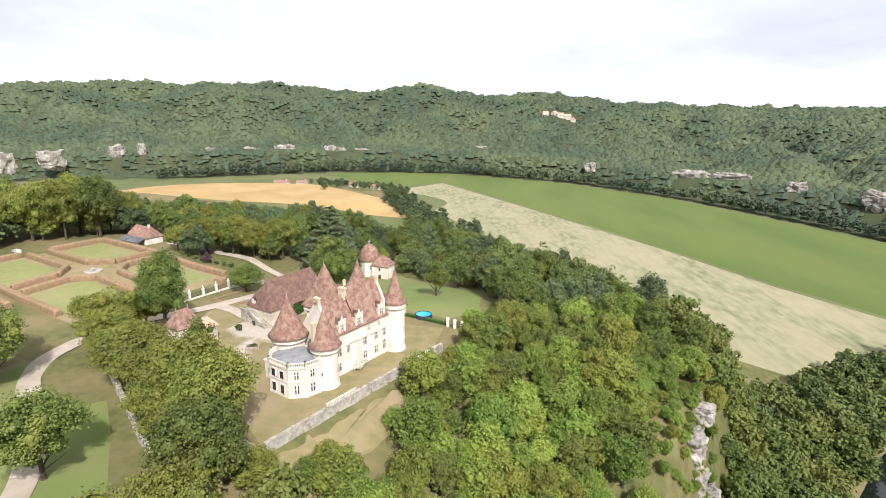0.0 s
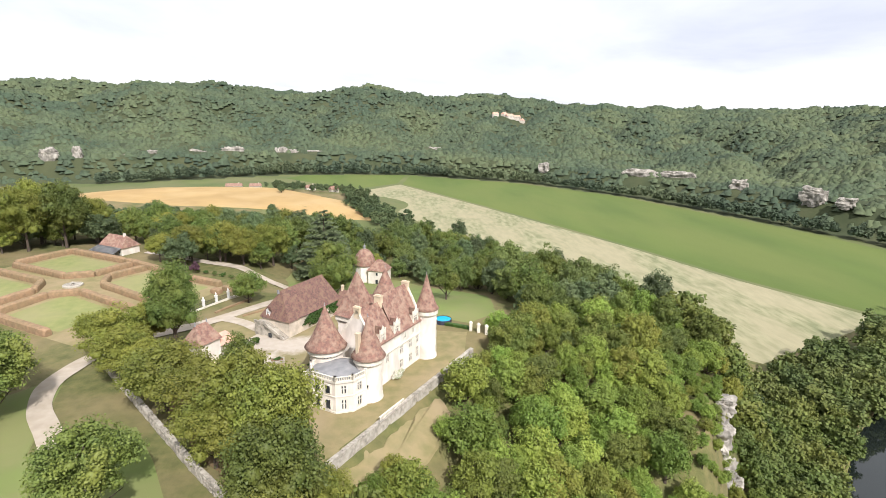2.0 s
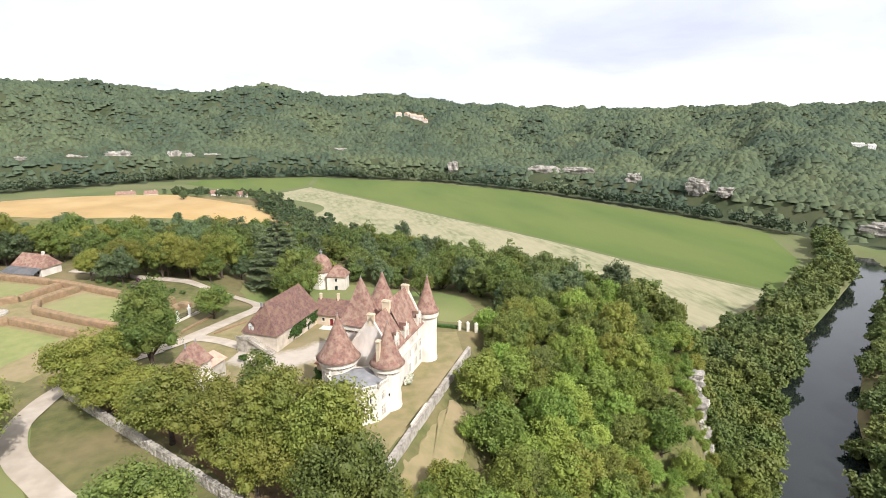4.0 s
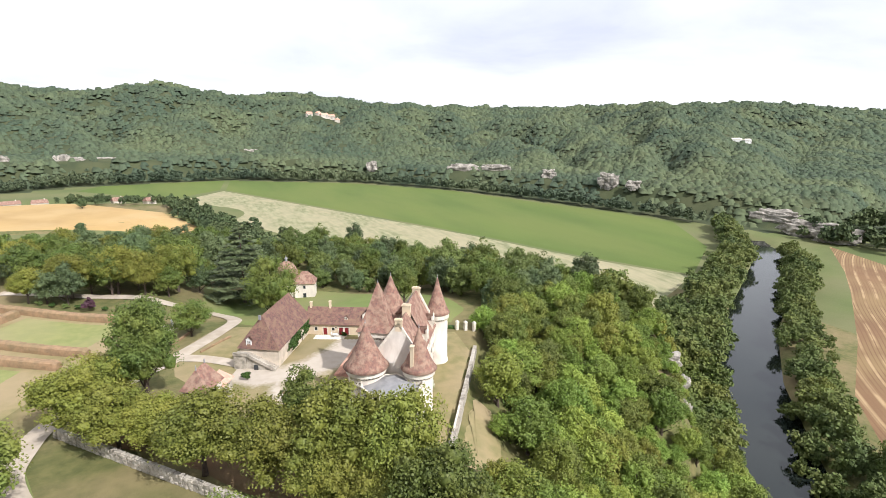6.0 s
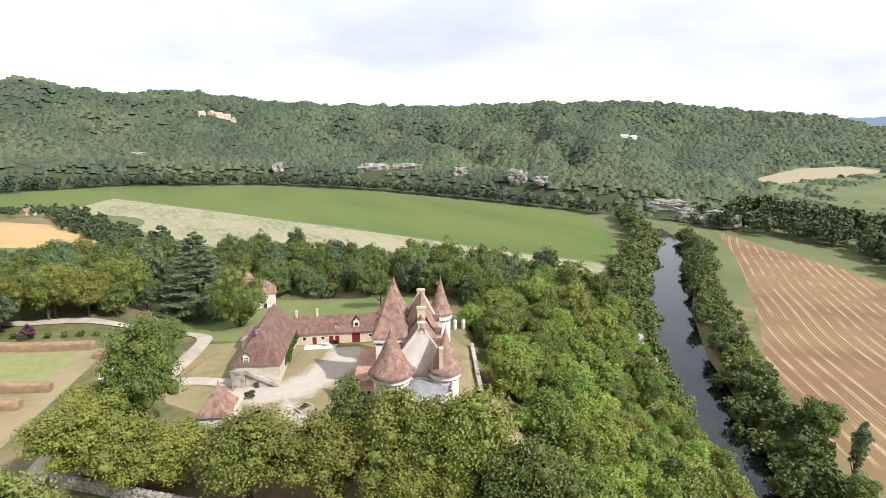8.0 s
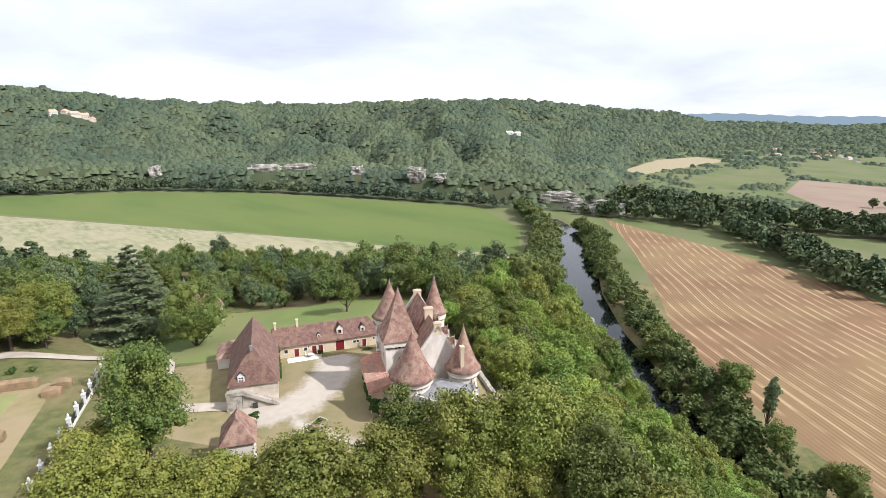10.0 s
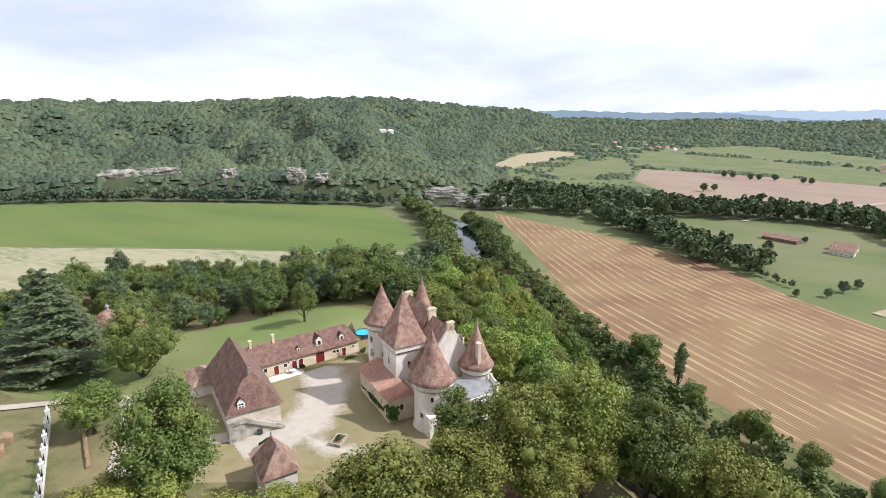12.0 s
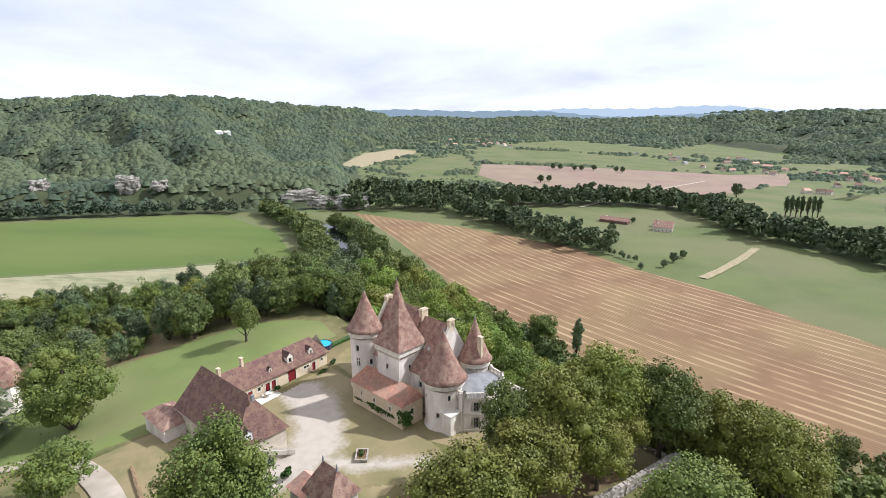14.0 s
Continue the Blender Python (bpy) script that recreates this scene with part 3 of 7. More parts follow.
# fields of the valley floor
STRAW_FIELD = [(1051, 512), (1458, 565), (1697, 520), (1618, 409), (1325, 432), (1043, 449)]
GREEN_FIELD = [(936, 355), (1254, 365), (1487, 267), (1225, 214), (942, 257)]
patch("field", [(-2, 838), (126, 603), (200, 460), (243, 362), (290, 282), (250, 262), (168, 226), (100, 290), (30, 520), (-30, 664), (-66, 762)], CROP_PALE,
      "pale ripening crop field on the valley floor", "field", 0.3, 8, 6, flat=True)
patch("field", [(0, 840), (127, 605), (201, 462), (244, 364), (292, 283), (386, 343), (452, 440), (436, 495), (375, 620), (318, 735), (196, 860), (17, 942)], CROP_GREEN,
      "bright green crop field between river and wooded hill", "field", 0.3, 8, 8, flat=True)
patch("field", [(-0.5, 841), (16.5, 942), (-155, 925), (-180, 880), (-70, 772)], CROP_GREEN, "green crop strip beside the farm", "field", 0.3, 8, 6, flat=True)
patch("field", [(505, 308), (435, 150), (373, 54), (300, 4), (240, -54), (177, -100), (60, -150), (40, -60), (50, -25), (80, 15), (118, 58), (148, 92), (197, 131), (268, 165), (360, 215), (420, 250)], STUBBLE,
      "harvested brown stubble field with pale straw rows", "field", 0.3, 8, 10, flat=True)
patch("field", [(-404, 650), (-299, 740), (-173, 742), (-70, 640), (-28, 565), (-110, 585), (-250, 600)], CROP_GOLD, "golden stubble field beyond the trees", "field", 0.5, 8, 10)
patch("field", [(1218, 200), (1190, -80), (1120, -290), (1075, -450), (800, -260), (657, -8), (740, 90), (960, 190)], PLOUGH, "bare pinkish ploughed field in the valley", "field", 0.3, 15, 6, flat=True)
patch("field", STRAW_FIELD, TRACK, "narrow straw-coloured field under the hill", "field", 0.3, 15, 5, flat=True)
patch("field", GREEN_FIELD, MEADOW, "pale green meadow beside the ploughed field", "field", 0.3, 15, 5, flat=True)
patch("field", [(1270, 220), (1230, -60), (1150, -330), (1400, -420), (1700, -100), (1900, 260)], MEADOW, "green pasture beyond the ploughed field", "field", 0.3, 15, 5, flat=True)
patch("field", [(1950, 250), (1750, -150), (1500, -430), (2100, -430), (2600, -100)], MEADOW, "distant green pasture", "field", 0.3, 20, 5, flat=True)
patch("field", [(400, 42), (328, 2), (297, -38), (396, -119), (480, -150), (560, -60), (520, 40)], MEADOW, "mown meadow round a farmhouse", "field", 0.3, 10, 5, flat=True)
patch("field", [(290, -46), (246, -62), (181, -106), (100, -165), (60, -240), (220, -330), (391, -125)], MEADOW, "green meadow beside the stubble", "field", 0.3, 10, 5, flat=True)
patch("field", [(620, -120), (560, -230), (900, -480), (1040, -450)], MEADOW, "strip of green pasture by the village", "field", 0.3, 12, 5, flat=True)
FAR_FIELDS = []
for ring, ground_mat, words in (
        ([(1044, -225), (1158, -485), (901, -382), (916, -289)], PLOUGH, "smaller bare ploughed field by the village"),
        ([(1896, -394), (2576, -774), (1975, -854), (1466, -605), (1571, -472)], MEADOW, "bright green pasture between copses"),
        ([(1461, -621), (1455, -833), (1260, -706), (1261, -545)], MEADOW, "narrow green pasture behind the village"),
        ([(730, -218), (869, -284), (847, -368), (736, -388), (884, -520), (606, -356), (591, -287)], MEADOW, "green paddock before the village"),
        ([(2403, -997), (2332, -1119), (2150, -999)], TRACK, "straw-coloured clearing on the far slope")):
    FAR_FIELDS.append(ring)
    patch("field", ring, ground_mat, words, "field", 0.4, 15, 5, flat=True)
road("track", [(285, -38), (330, -75), (396, -120)], 7, TRACK, "worn pale grass track between meadows", "track", 0.6)
road("track", [(600, 20), (800, -120), (960, -250)], 5, GRAVEL, "pale gravel lane through the ploughed field", "track", 0.9)

# ---- castle ----
castle = empty("castle", pose(-25.6, 111.3, 0, 0, 0, 54.8), "pale limestone castle with conical brown-tiled tower roofs on a terrace", "castle")


def cone_profile(r, z0, z1):
    """A tall tiled cone whose foot flares out."""
    h = z1 - z0
    return [(r * 0.94, z0 - 0.12), (r, z0), (r * 0.86, z0 + h * 0.075), (r * 0.71, z0 + h * 0.19), (r * 0.46, z0 + h * 0.44), (r * 0.22, z0 + h * 0.71), (0.10, z0 + h * 0.975), (0.02, z1)]


def round_tower(x, y, r, ring, roof, eave, tip, wins, n_corbel=30, arcs=48):
    """A round tower: walls with windows, a ring on corbels and a cone. wins: (degrees, sill, width, height)."""
    bm = bmesh.new()

    def place(s, z, d):
        a = s / r
        batter = 1 + 0.07 * max(0, 1 - z / 2.5) ** 2
        return (x + (r * batter - d) * math.cos(a), y + (r * batter - d) * math.sin(a), z)

    full = 2 * math.pi * r
    op = [((radians(a) % (2 * math.pi)) * r, z, w, h) for a, z, w, h in wins]
    panel(bm, place, 0, full, -1.5, eave - 1.6, op, 0.35, full / arcs)
    tower = part("round_tower", bm, STONE, castle, "round limestone tower")
    for s, z, w, h in op:
        windows(tower, place, [(s, z, w, h)], mullion=w > 0.8)
    bm = bmesh.new()
    lathe(bm, [(ring - 0.35, eave - 1.15), (ring, eave - 1.1), (ring, eave + 0.05), (ring - 0.4, eave + 0.1)], arcs, x, y)
    part("parapet_ring", bm, TRIM, tower)
    bm = bmesh.new()
    for i in range(n_corbel):
        a = 2 * math.pi * i / n_corbel
        m = Matrix.Translation((x, y, 0)) @ Matrix.Rotation(a, 4, "Z")
        vs = box(bm, r - 0.1, ring - 0.02, -0.14, 0.14, eave - 1.75, eave - 1.1)
        for v in vs:
            if v.co.z < eave - 1.4 and v.co.x > r:
                v.co.x = r + 0.05
        bmesh.ops.transform(bm, matrix=m, verts=vs)
    part("corbel_course", bm, TRIM, tower)["kind"] = "stuff"
    bm = bmesh.new()
    lathe(bm, cone_profile(roof, eave, tip), arcs, x, y)
    ob = part("cone_roof", bm, TILE, tower, "steep conical roof of brown clay tiles")
    ob.data.shade_smooth()
    bm = bmesh.new()
    lathe(bm, [(0.12, tip - 0.5), (0.16, tip - 0.3), (0.05, tip - 0.1), (0.09, tip + 0.15), (0.02, tip + 0.5)], 8, x, y)
    part("finial", bm, LEAD, tower)
    return tower


W3 = [(z, 0.75, h) for z, h in ((1.6, 1.7), (5.1, 1.8), (8.9, 1.3))]
tower_c = round_tower(24.1, 0.0, 2.55, 2.95, 3.15, 12.9, 22.0, [(-70, z, w, h) for z, w, h in W3] + [(5, 6, 0.6, 1.2), (100, 8, 0.6, 1.2)])
tower_e = round_tower(0.0, 0.0, 2.85, 3.3, 3.75, 9.9, 19.0, [(-62, 1.4, 0.7, 1.5), (-62, 5.2, 0.7, 1.6), (-150, 3.5, 0.35, 0.8)])
tower_d = round_tower(-1.15, 10.8, 3.65, 4.15, 4.7, 10.1, 19.7, [(115, 3.0, 0.6, 1.0), (150, 6.6, 0.6, 1.1), (205, 1.5, 0.7, 1.3), (70, 6.4, 0.5, 0.9)], 36)
tower_a = round_tower(22.3, 11.2, 3.4, 3.85, 4.3, 13.7, 22.5, [(110, 2.0, 0.9, 1.8), (110, 6.0, 0.9, 1.8), (108, 9.4, 0.8, 1.4), (160, 6.2, 0.7, 1.3), (30, 4, 0.7, 1.4)], 34)
# chimney riding on the cone of the river-side tower
bm = bmesh.new()
box(bm, -2.75, -1.75, 0.6, 1.3, 9.9, 15.3)
box(bm, -2.85, -1.65, 0.5, 1.4, 15.3, 15.6)
part("chimney", bm, RENDER, tower_e, "tall narrow stone chimney")


def square_tower():
    x, y, h = 10.9, 11.3, 3.3
    bm = bmesh.new()
    faces = []
    for k in range(4):
        def place(s, z, d, k=k):
            a = math.pi / 2 * k
            px, py = h - d, s
            return (x + px * math.cos(a) - py * math.sin(a), y + px * math.sin(a) + py * math.cos(a), z)
        op = [(-0.3, 8.7, 0.7, 1.2), (0.9, 3.2, 0.6, 1.1)] if k in (1, 2) else []
        panel(bm, place, -h, h, -1.5, 11.9, op, 0.35)
        faces.append((place, op))
    t = part("square_tower", bm, STONE, castle, "square limestone keep tower with corbelled top")
    for place, op in faces:
        windows(t, place, op, mullion=False)
    bm = bmesh.new()
    lathe(bm, [(3.7, 12.4), (3.75, 12.45), (3.75, 13.75), (3.3, 13.8)], 4, x, y, True)
    part("parapet_ring", bm, TRIM, t)
    bm = bmesh.new()
    for k in range(4):
        for i in range(9):
            vs = box(bm, 3.2, 3.72, -3.3 + i * 0.825 - 0.14, -3.3 + i * 0.825 + 0.14, 11.7, 12.42)
            for v in vs:
                if v.co.z < 12 and v.co.x > 3.4:
                    v.co.x = 3.36
            bmesh.ops.transform(bm, matrix=Matrix.Translation((x, y, 0)) @ Matrix.Rotation(math.pi / 2 * k, 4, "Z"), verts=vs)
    part("corbel_course", bm, TRIM, t)["kind"] = "stuff"
    bm = bmesh.new()
    lathe(bm, [(3.9, 13.65), (4.15, 13.75), (3.5, 14.7), (2.75, 16.3), (1.75, 19.0), (0.85, 21.8), (0.05, 24.2)], 4, x, y, True)
    part("pyramid_roof", bm, TILE, t, "steep pyramid roof of brown clay tiles")
    bm = bmesh.new()
    lathe(bm, [(0.12, 23.7), (0.15, 24.0), (0.04, 24.6)], 8, x, y)
    part("finial", bm, LEAD, t)


square_tower()


def main_block():
    bm = bmesh.new()
    u0, u1, um, v0, v1 = 2.2, 22.0, 10.4, 0.3, 11.4
    river = lambda s, z, d: (s, v0 + d, z)
    court = lambda s, z, d: (s, v1 - d, z)
    op_r = []
    for u in (4.6, 13.2, 17.2):
        op_r += [(u, 1.3, 1.25, 2.0), (u, 5.0, 1.25, 1.9)]
    op_r += [(20.2, 1.3, 1.1, 2.6), (20.2, 5.0, 1.1, 1.9), (14.6, 8.3, 0.9, 1.3), (18.2, 8.3, 0.9, 1.3), (7.4, 5.0, 1.0, 1.8)]
    op_c = [(4.6, 2.2, 0.9, 1.4), (15.6, 2.0, 1.0, 1.9), (15.6, 5.6, 1.0, 1.8), (17.8, 5.6, 0.8, 1.5), (4.8, 5.6, 0.8, 1.3)]
    panel(bm, river, u0, u1, -1.5, 10.9, op_r)
    panel(bm, court, u0, u1, -1.5, 9.0, op_c)
    for u in (u0, u1):
        apex = 17.9 if u == u0 else 19.2
        poly(bm, [(u, v0, -1.5), (u, v1, -1.5), (u, v1, 9.0), (u, 4.75, apex), (u, v0, 10.9)])
    b = part("main_block", bm, STONE, castle, "tall limestone main range")
    windows(b, river, op_r)
    windows(b, court, op_c, mullion=False)
    # cornice on the river side
    bm = bmesh.new()
    box(bm, 2.9, 21.6, v0 - 0.28, v0, 7.3, 7.55)
    for i in range(44):
        box(bm, 3.0 + i * 0.42, 3.2 + i * 0.42, v0 - 0.24, v0, 6.95, 7.3)
    box(bm, 2.9, 21.6, v0 - 0.3, v0, 10.55, 10.8)
    part("cornice", bm, TRIM, b, "corbelled stone string course")
    for a, c, ridge, name in ((u0 + 0.45, um, 18.0, "main_roof"), (um, u1 - 0.35, 19.3, "main_roof")):
        bm = bmesh.new()
        e, w = 10.65, 8.75
        prof = [(v0 - 0.45, e), (v0 + 0.5, e + 1.15), (4.75, ridge), (9.2, e + 0.75), (v1 + 0.45, w), (v1 + 0.45, w - 0.25), (9.0, e + 0.3), (4.75, ridge - 0.45), (v0 - 0.45, e - 0.3)]
        lo = [bm.verts.new((a, p, q)) for p, q in prof]
        hi = [bm.verts.new((c, p, q)) for p, q in prof]
        n = len(prof)
        for i in range(n):
            bm.faces.new((lo[i], lo[(i + 1) % n], hi[(i + 1) % n], hi[i]))
        bm.faces.new(lo[::-1])
        bm.faces.new(hi)
        part(name, bm, TILE, b, "steep brown-tiled roof")
    # raised gable copings
    for u, apex in ((u0, 18.35), (u1 - 0.5, 19.7)):
        bm = bmesh.new()
        prof = [(v0 - 0.4, 10.9), (4.75, apex + 0.35), (v1 + 0.3, 9.0), (v1 + 0.3, 8.3), (4.75, apex - 0.7), (v0 - 0.4, 10.0)]
        lo = [bm.verts.new((u - 0.05, p, q)) for p, q in prof]
        hi = [bm.verts.new((u + 0.5, p, q)) for p, q in prof]
        for i in range(6):
            bm.faces.new((lo[i], lo[(i + 1) % 6], hi[(i + 1) % 6], hi[i]))
        bm.faces.new(lo[::-1])
        bm.faces.new(hi)
        part("gable_coping", bm, TRIM, b)
    for u, v, z, w, l in ((2.5, 4.75, 18.9, 0.7, 1.5), (10.4, 4.75, 19.2, 0.95, 1.8), (21.7, 4.75, 19.5, 0.85, 1.8)):
        bm = bmesh.new()
        box(bm, u - w / 2, u + w / 2, v - l / 2, v + l / 2, 16.5, z)
        box(bm, u - w / 2 - 0.12, u + w / 2 + 0.12, v - l / 2 - 0.12, v + l / 2 + 0.12, z, z + 0.22)
        box(bm, u - w / 2 + 0.1, u + w / 2 - 0.1, v - l / 2 + 0.1, v + l / 2 - 0.1, z + 0.22, z + 0.4)
        part("chimney", bm, RENDER, b, "broad stone chimney stack")
    # stone dormers of the river front
    for u, big in ((5.6, 1.0), (11.2, 1.15), (19.2, 1.15)):
        place = lambda s, z, d, u=u: (u + s, v0 - 0.12 + d, z)
        bm = bmesh.new()
        w, z0, z1 = 0.95 * big, 9.4, 12.6 + 0.4 * big
        op = [(0, 11.0, 1.05 * big, 1.6)]
        panel(bm, place, -w, w, z0, z1, op)
        for s in (-w, w):
            poly(bm, [place(s, z0, 0), place(s, z0, 1.5), place(s, z1, 3.2), place(s, z1, 0)])
        poly(bm, [place(-w - 0.1, z1, 0), place(w + 0.1, z1, 0), place(0.35, z1 + 1.2, 0), place(0, z1 + 1.9, 0), place(-0.35, z1 + 1.2, 0)])
        slab(bm, place, -w - 0.12, w + 0.12, z1 - 0.1, z1 + 0.12, -0.12, 0.3)
        for s in (-w, w):
            slab(bm, place, s - 0.12, s + 0.12, z0 + 0.5, z1 + 0.9, -0.1, 0.25)
        dorm = part("dormer", bm, TRIM, b, "carved stone dormer with pediment")
        windows(b, place, op)
        bm = bmesh.new()
        poly(bm, [place(-w - 0.15, z1 - 0.05, 0.1), place(0, z1 + 1.25, 0.1), place(0, z1 + 1.25, 3.9), place(-w - 0.15, z1 - 0.05, 3.4)])
        poly(bm, [place(w + 0.15, z1 - 0.05, 0.1), place(0, z1 + 1.25, 0.1), place(0, z1 + 1.25, 3.9), place(w + 0.15, z1 - 0.05, 3.4)])
        bmesh.ops.solidify(bm, geom=bm.faces[:], thickness=0.12)
        part("dormer_roof", bm, TILE, b)
    # roof lights of the court side
    for u in (5.2, 6.5):
        bm = bmesh.new()
        v = 8.0
        poly(bm, [(u, v, 13.2), (u + 0.7, v, 13.2), (u + 0.7, v + 0.75, 12.05), (u, v + 0.75, 12.05)])
        bmesh.ops.solidify(bm, geom=bm.faces[:], thickness=0.12)
        part("skylight", bm, FRAME_WHITE, b)


main_block()


def pavilion():
    pts = [(-3.2, -1.6), (-6.6, -0.9), (-9.2, 1.6), (-9.4, 7.6), (-6.4, 10.6), (-1.0, 11.0), (1.5, 5.0)]
    bm = bmesh.new()
    ops = []
    for (ax, ay), (bx, by) in zip(pts, pts[1:] + pts[:1]):
        ln = math.hypot(bx - ax, by - ay)
        tx, ty = (bx - ax) / ln, (by - ay) / ln

        def place(s, z, d, ax=ax, ay=ay, tx=tx, ty=ty):
            return (ax + tx * s + ty * -d * -1 * -1, ay + ty * s + tx * d * -1, z)

        op = []
        if (ax, ay) in pts[:4]:
            for s in ([ln / 2] if ln < 4.6 else [ln * 0.28, ln * 0.72]):
                op += [(s, 1.0, 1.15, 2.0), (s, 4.5, 1.15, 1.7)]
        panel(bm, place, 0, ln, -1.5, 7.0, op)
        ops.append((place, op))
    p = part("pavilion", bm, STONE, castle, "polygonal limestone pavilion with flat lead roof")
    for place, op in ops:
        windows(p, place, op)
    c = (-4.6, 4.8)
    bm = bmesh.new()
    prism(bm, [(c[0] + (x - c[0]) * 1.045, c[1] + (y - c[1]) * 1.045) for x, y in pts], 6.9, 7.3)
    prism(bm, [(c[0] + (x - c[0]) * 1.03, c[1] + (y - c[1]) * 1.03) for x, y in pts], 3.75, 3.95)
    prism(bm, [(c[0] + (x - c[0]) * 1.03, c[1] + (y - c[1]) * 1.03) for x, y in pts], -1.5, 0.5)
    part("cornice", bm, TRIM, p)
    bm = bmesh.new()
    for (ax, ay), (bx, by) in list(zip(pts, pts[1:]))[:5]:
        n = max(3, int(math.hypot(bx - ax, by - ay) / 0.42))
        for i in range(n + 1):
            x, y = ax + (bx - ax) * i / n, ay + (by - ay) * i / n
            w = 0.24 if i in (0, n) else 0.09
            box(bm, x - w, x + w, y - w, y + w, 7.3, 8.25 if w < 0.2 else 8.6)
        m = Vector((bx - ax, by - ay, 0))
        for z0, z1 in ((7.3, 7.42), (8.15, 8.3)):
            a, q = Vector((ax, ay, 0)), Vector((-m.y, m.x, 0)).normalized() * 0.16
            vs = [a - q, a + m - q, a + m + q, a + q]
            prism(bm, [(v.x, v.y) for v in vs], z0, z1)
    part("balustrade", bm, TRIM, p, "stone balustrade round the flat roof")
    bm = bmesh.new()
    lo = [bm.verts.new((c[0] + (x - c[0]) * 0.94, c[1] + (y - c[1]) * 0.94, 7.35)) for x, y in pts]
    hi = [bm.verts.new((c[0] + 1.5 + (x - c[0]) * 0.25, c[1] + (y - c[1]) * 0.25, 8.3)) for x, y in pts]
    for i in range(len(pts)):
        bm.faces.new((lo[i], lo[(i + 1) % 7], hi[(i + 1) % 7], hi[i]))
    bm.faces.new(hi)
    part("lead_roof", bm, LEAD, p, "low grey lead roof")
    # stepped buttress and small annex beside the big tower
    bm = bmesh.new()
    box(bm, -5.9, -3.6, 11.2, 14.0, -1.5, 4.3)
    box(bm, -6.1, -3.4, 11.0, 14.2, 4.3, 4.55)
    box(bm, -6.3, -5.5, 10.2, 11.2, -1.5, 8.2)
    part("turret_annex", bm, STONE, p, "small stone lean-to against the tower")


pavilion()


def court_annex():
    u0, u1, v0, v1, e = 2.6, 18.0, 13.0, 18.6, 5.4
    bm = bmesh.new()
    long_side = lambda s, z, d: (s, v1 - d, z)
    end = lambda s, z, d: (u0 + d, s, z)
    far = lambda s, z, d: (u1 - d, s, z)
    op1 = [(6.2, 2.8, 0.6, 1.0), (11.0, 2.8, 0.6, 1.0), (15.0, 3.0, 0.5, 0.8)]
    op2 = [(15.8, 2.4, 0.8, 1.3)]
    panel(bm, long_side, u0, u1, -1, e, op1)
    panel(bm, end, v0, v1, -1, e, op2)
    panel(bm, far, v0, v1, -1, e, [])
    a = part("court_wing", bm, RENDER, castle, "low rendered court wing with orange canal tiles")
    windows(a, long_side, op1, mullion=False)
    windows(a, end, op2, mullion=False)
    bm = bmesh.new()
    r = [(u0 - 0.5, v1 + 0.5, e - 0.1), (u1 + 0.3, v1 + 0.5, e - 0.1), (u1 + 0.3, 14.3, 6.9), (u0 + 1.6, 14.3, 6.9), (u0 - 0.5, 12.8, e - 0.1), (u1 + 0.3, 12.8, 6.0)]
    v = [bm.verts.new(p) for p in r]
    for f in ((0, 1, 2, 3), (0, 3, 4), (3, 2, 5, 4)):
        bm.faces.new([v[i] for i in f])
    bmesh.ops.solidify(bm, geom=bm.faces[:], thickness=0.22)
    part("tile_roof", bm, TILE_ORANGE, a, "orange canal-tile roof")
    bm = bmesh.new()
    n = 34
    for i in range(n):
        s = u0 - 0.2 + (u1 - u0 + 0.3) * i / (n - 1)
        vs = [bm.verts.new(q) for q in ((s - 0.09, v1 + 0.55, e - 0.02), (s, v1 + 0.55, e + 0.12), (s + 0.09, v1 + 0.55, e - 0.02), (s - 0.09, 14.3, 7.0), (s, 14.3, 7.12), (s + 0.09, 14.3, 7.0))]
        bm.faces.new((vs[0], vs[1], vs[4], vs[3]))
        bm.faces.new((vs[1], vs[2], vs[5], vs[4]))
    part("roof_tiling", bm, TILE_ORANGE, a)
    bm = bmesh.new()
    box(bm, u0 + 0.1, u1 - 0.1, 12.95, 13.1, -1, 6.4)
    part("back_wall", bm, RENDER, a)


court_annex()


# ---- barn, long wing, gatehouse ----
def hip_roof(bm, x0, x1, y0, y1, e, ridge, in0, in1, t=0.25):
    ym = (y0 + y1) / 2
    v = [bm.verts.new(p) for p in ((x0, y0, e), (x1, y0, e), (x1, y1, e), (x0, y1, e), (x0 + in0, ym, ridge), (x1 - in1, ym, ridge))]
    for f in ((0, 1, 5, 4), (1, 2, 5), (2, 3, 4, 5), (3, 0, 4)):
        bm.faces.new([v[i] for i in f])
    bm.faces.new([v[i] for i in (3, 2, 1, 0)])


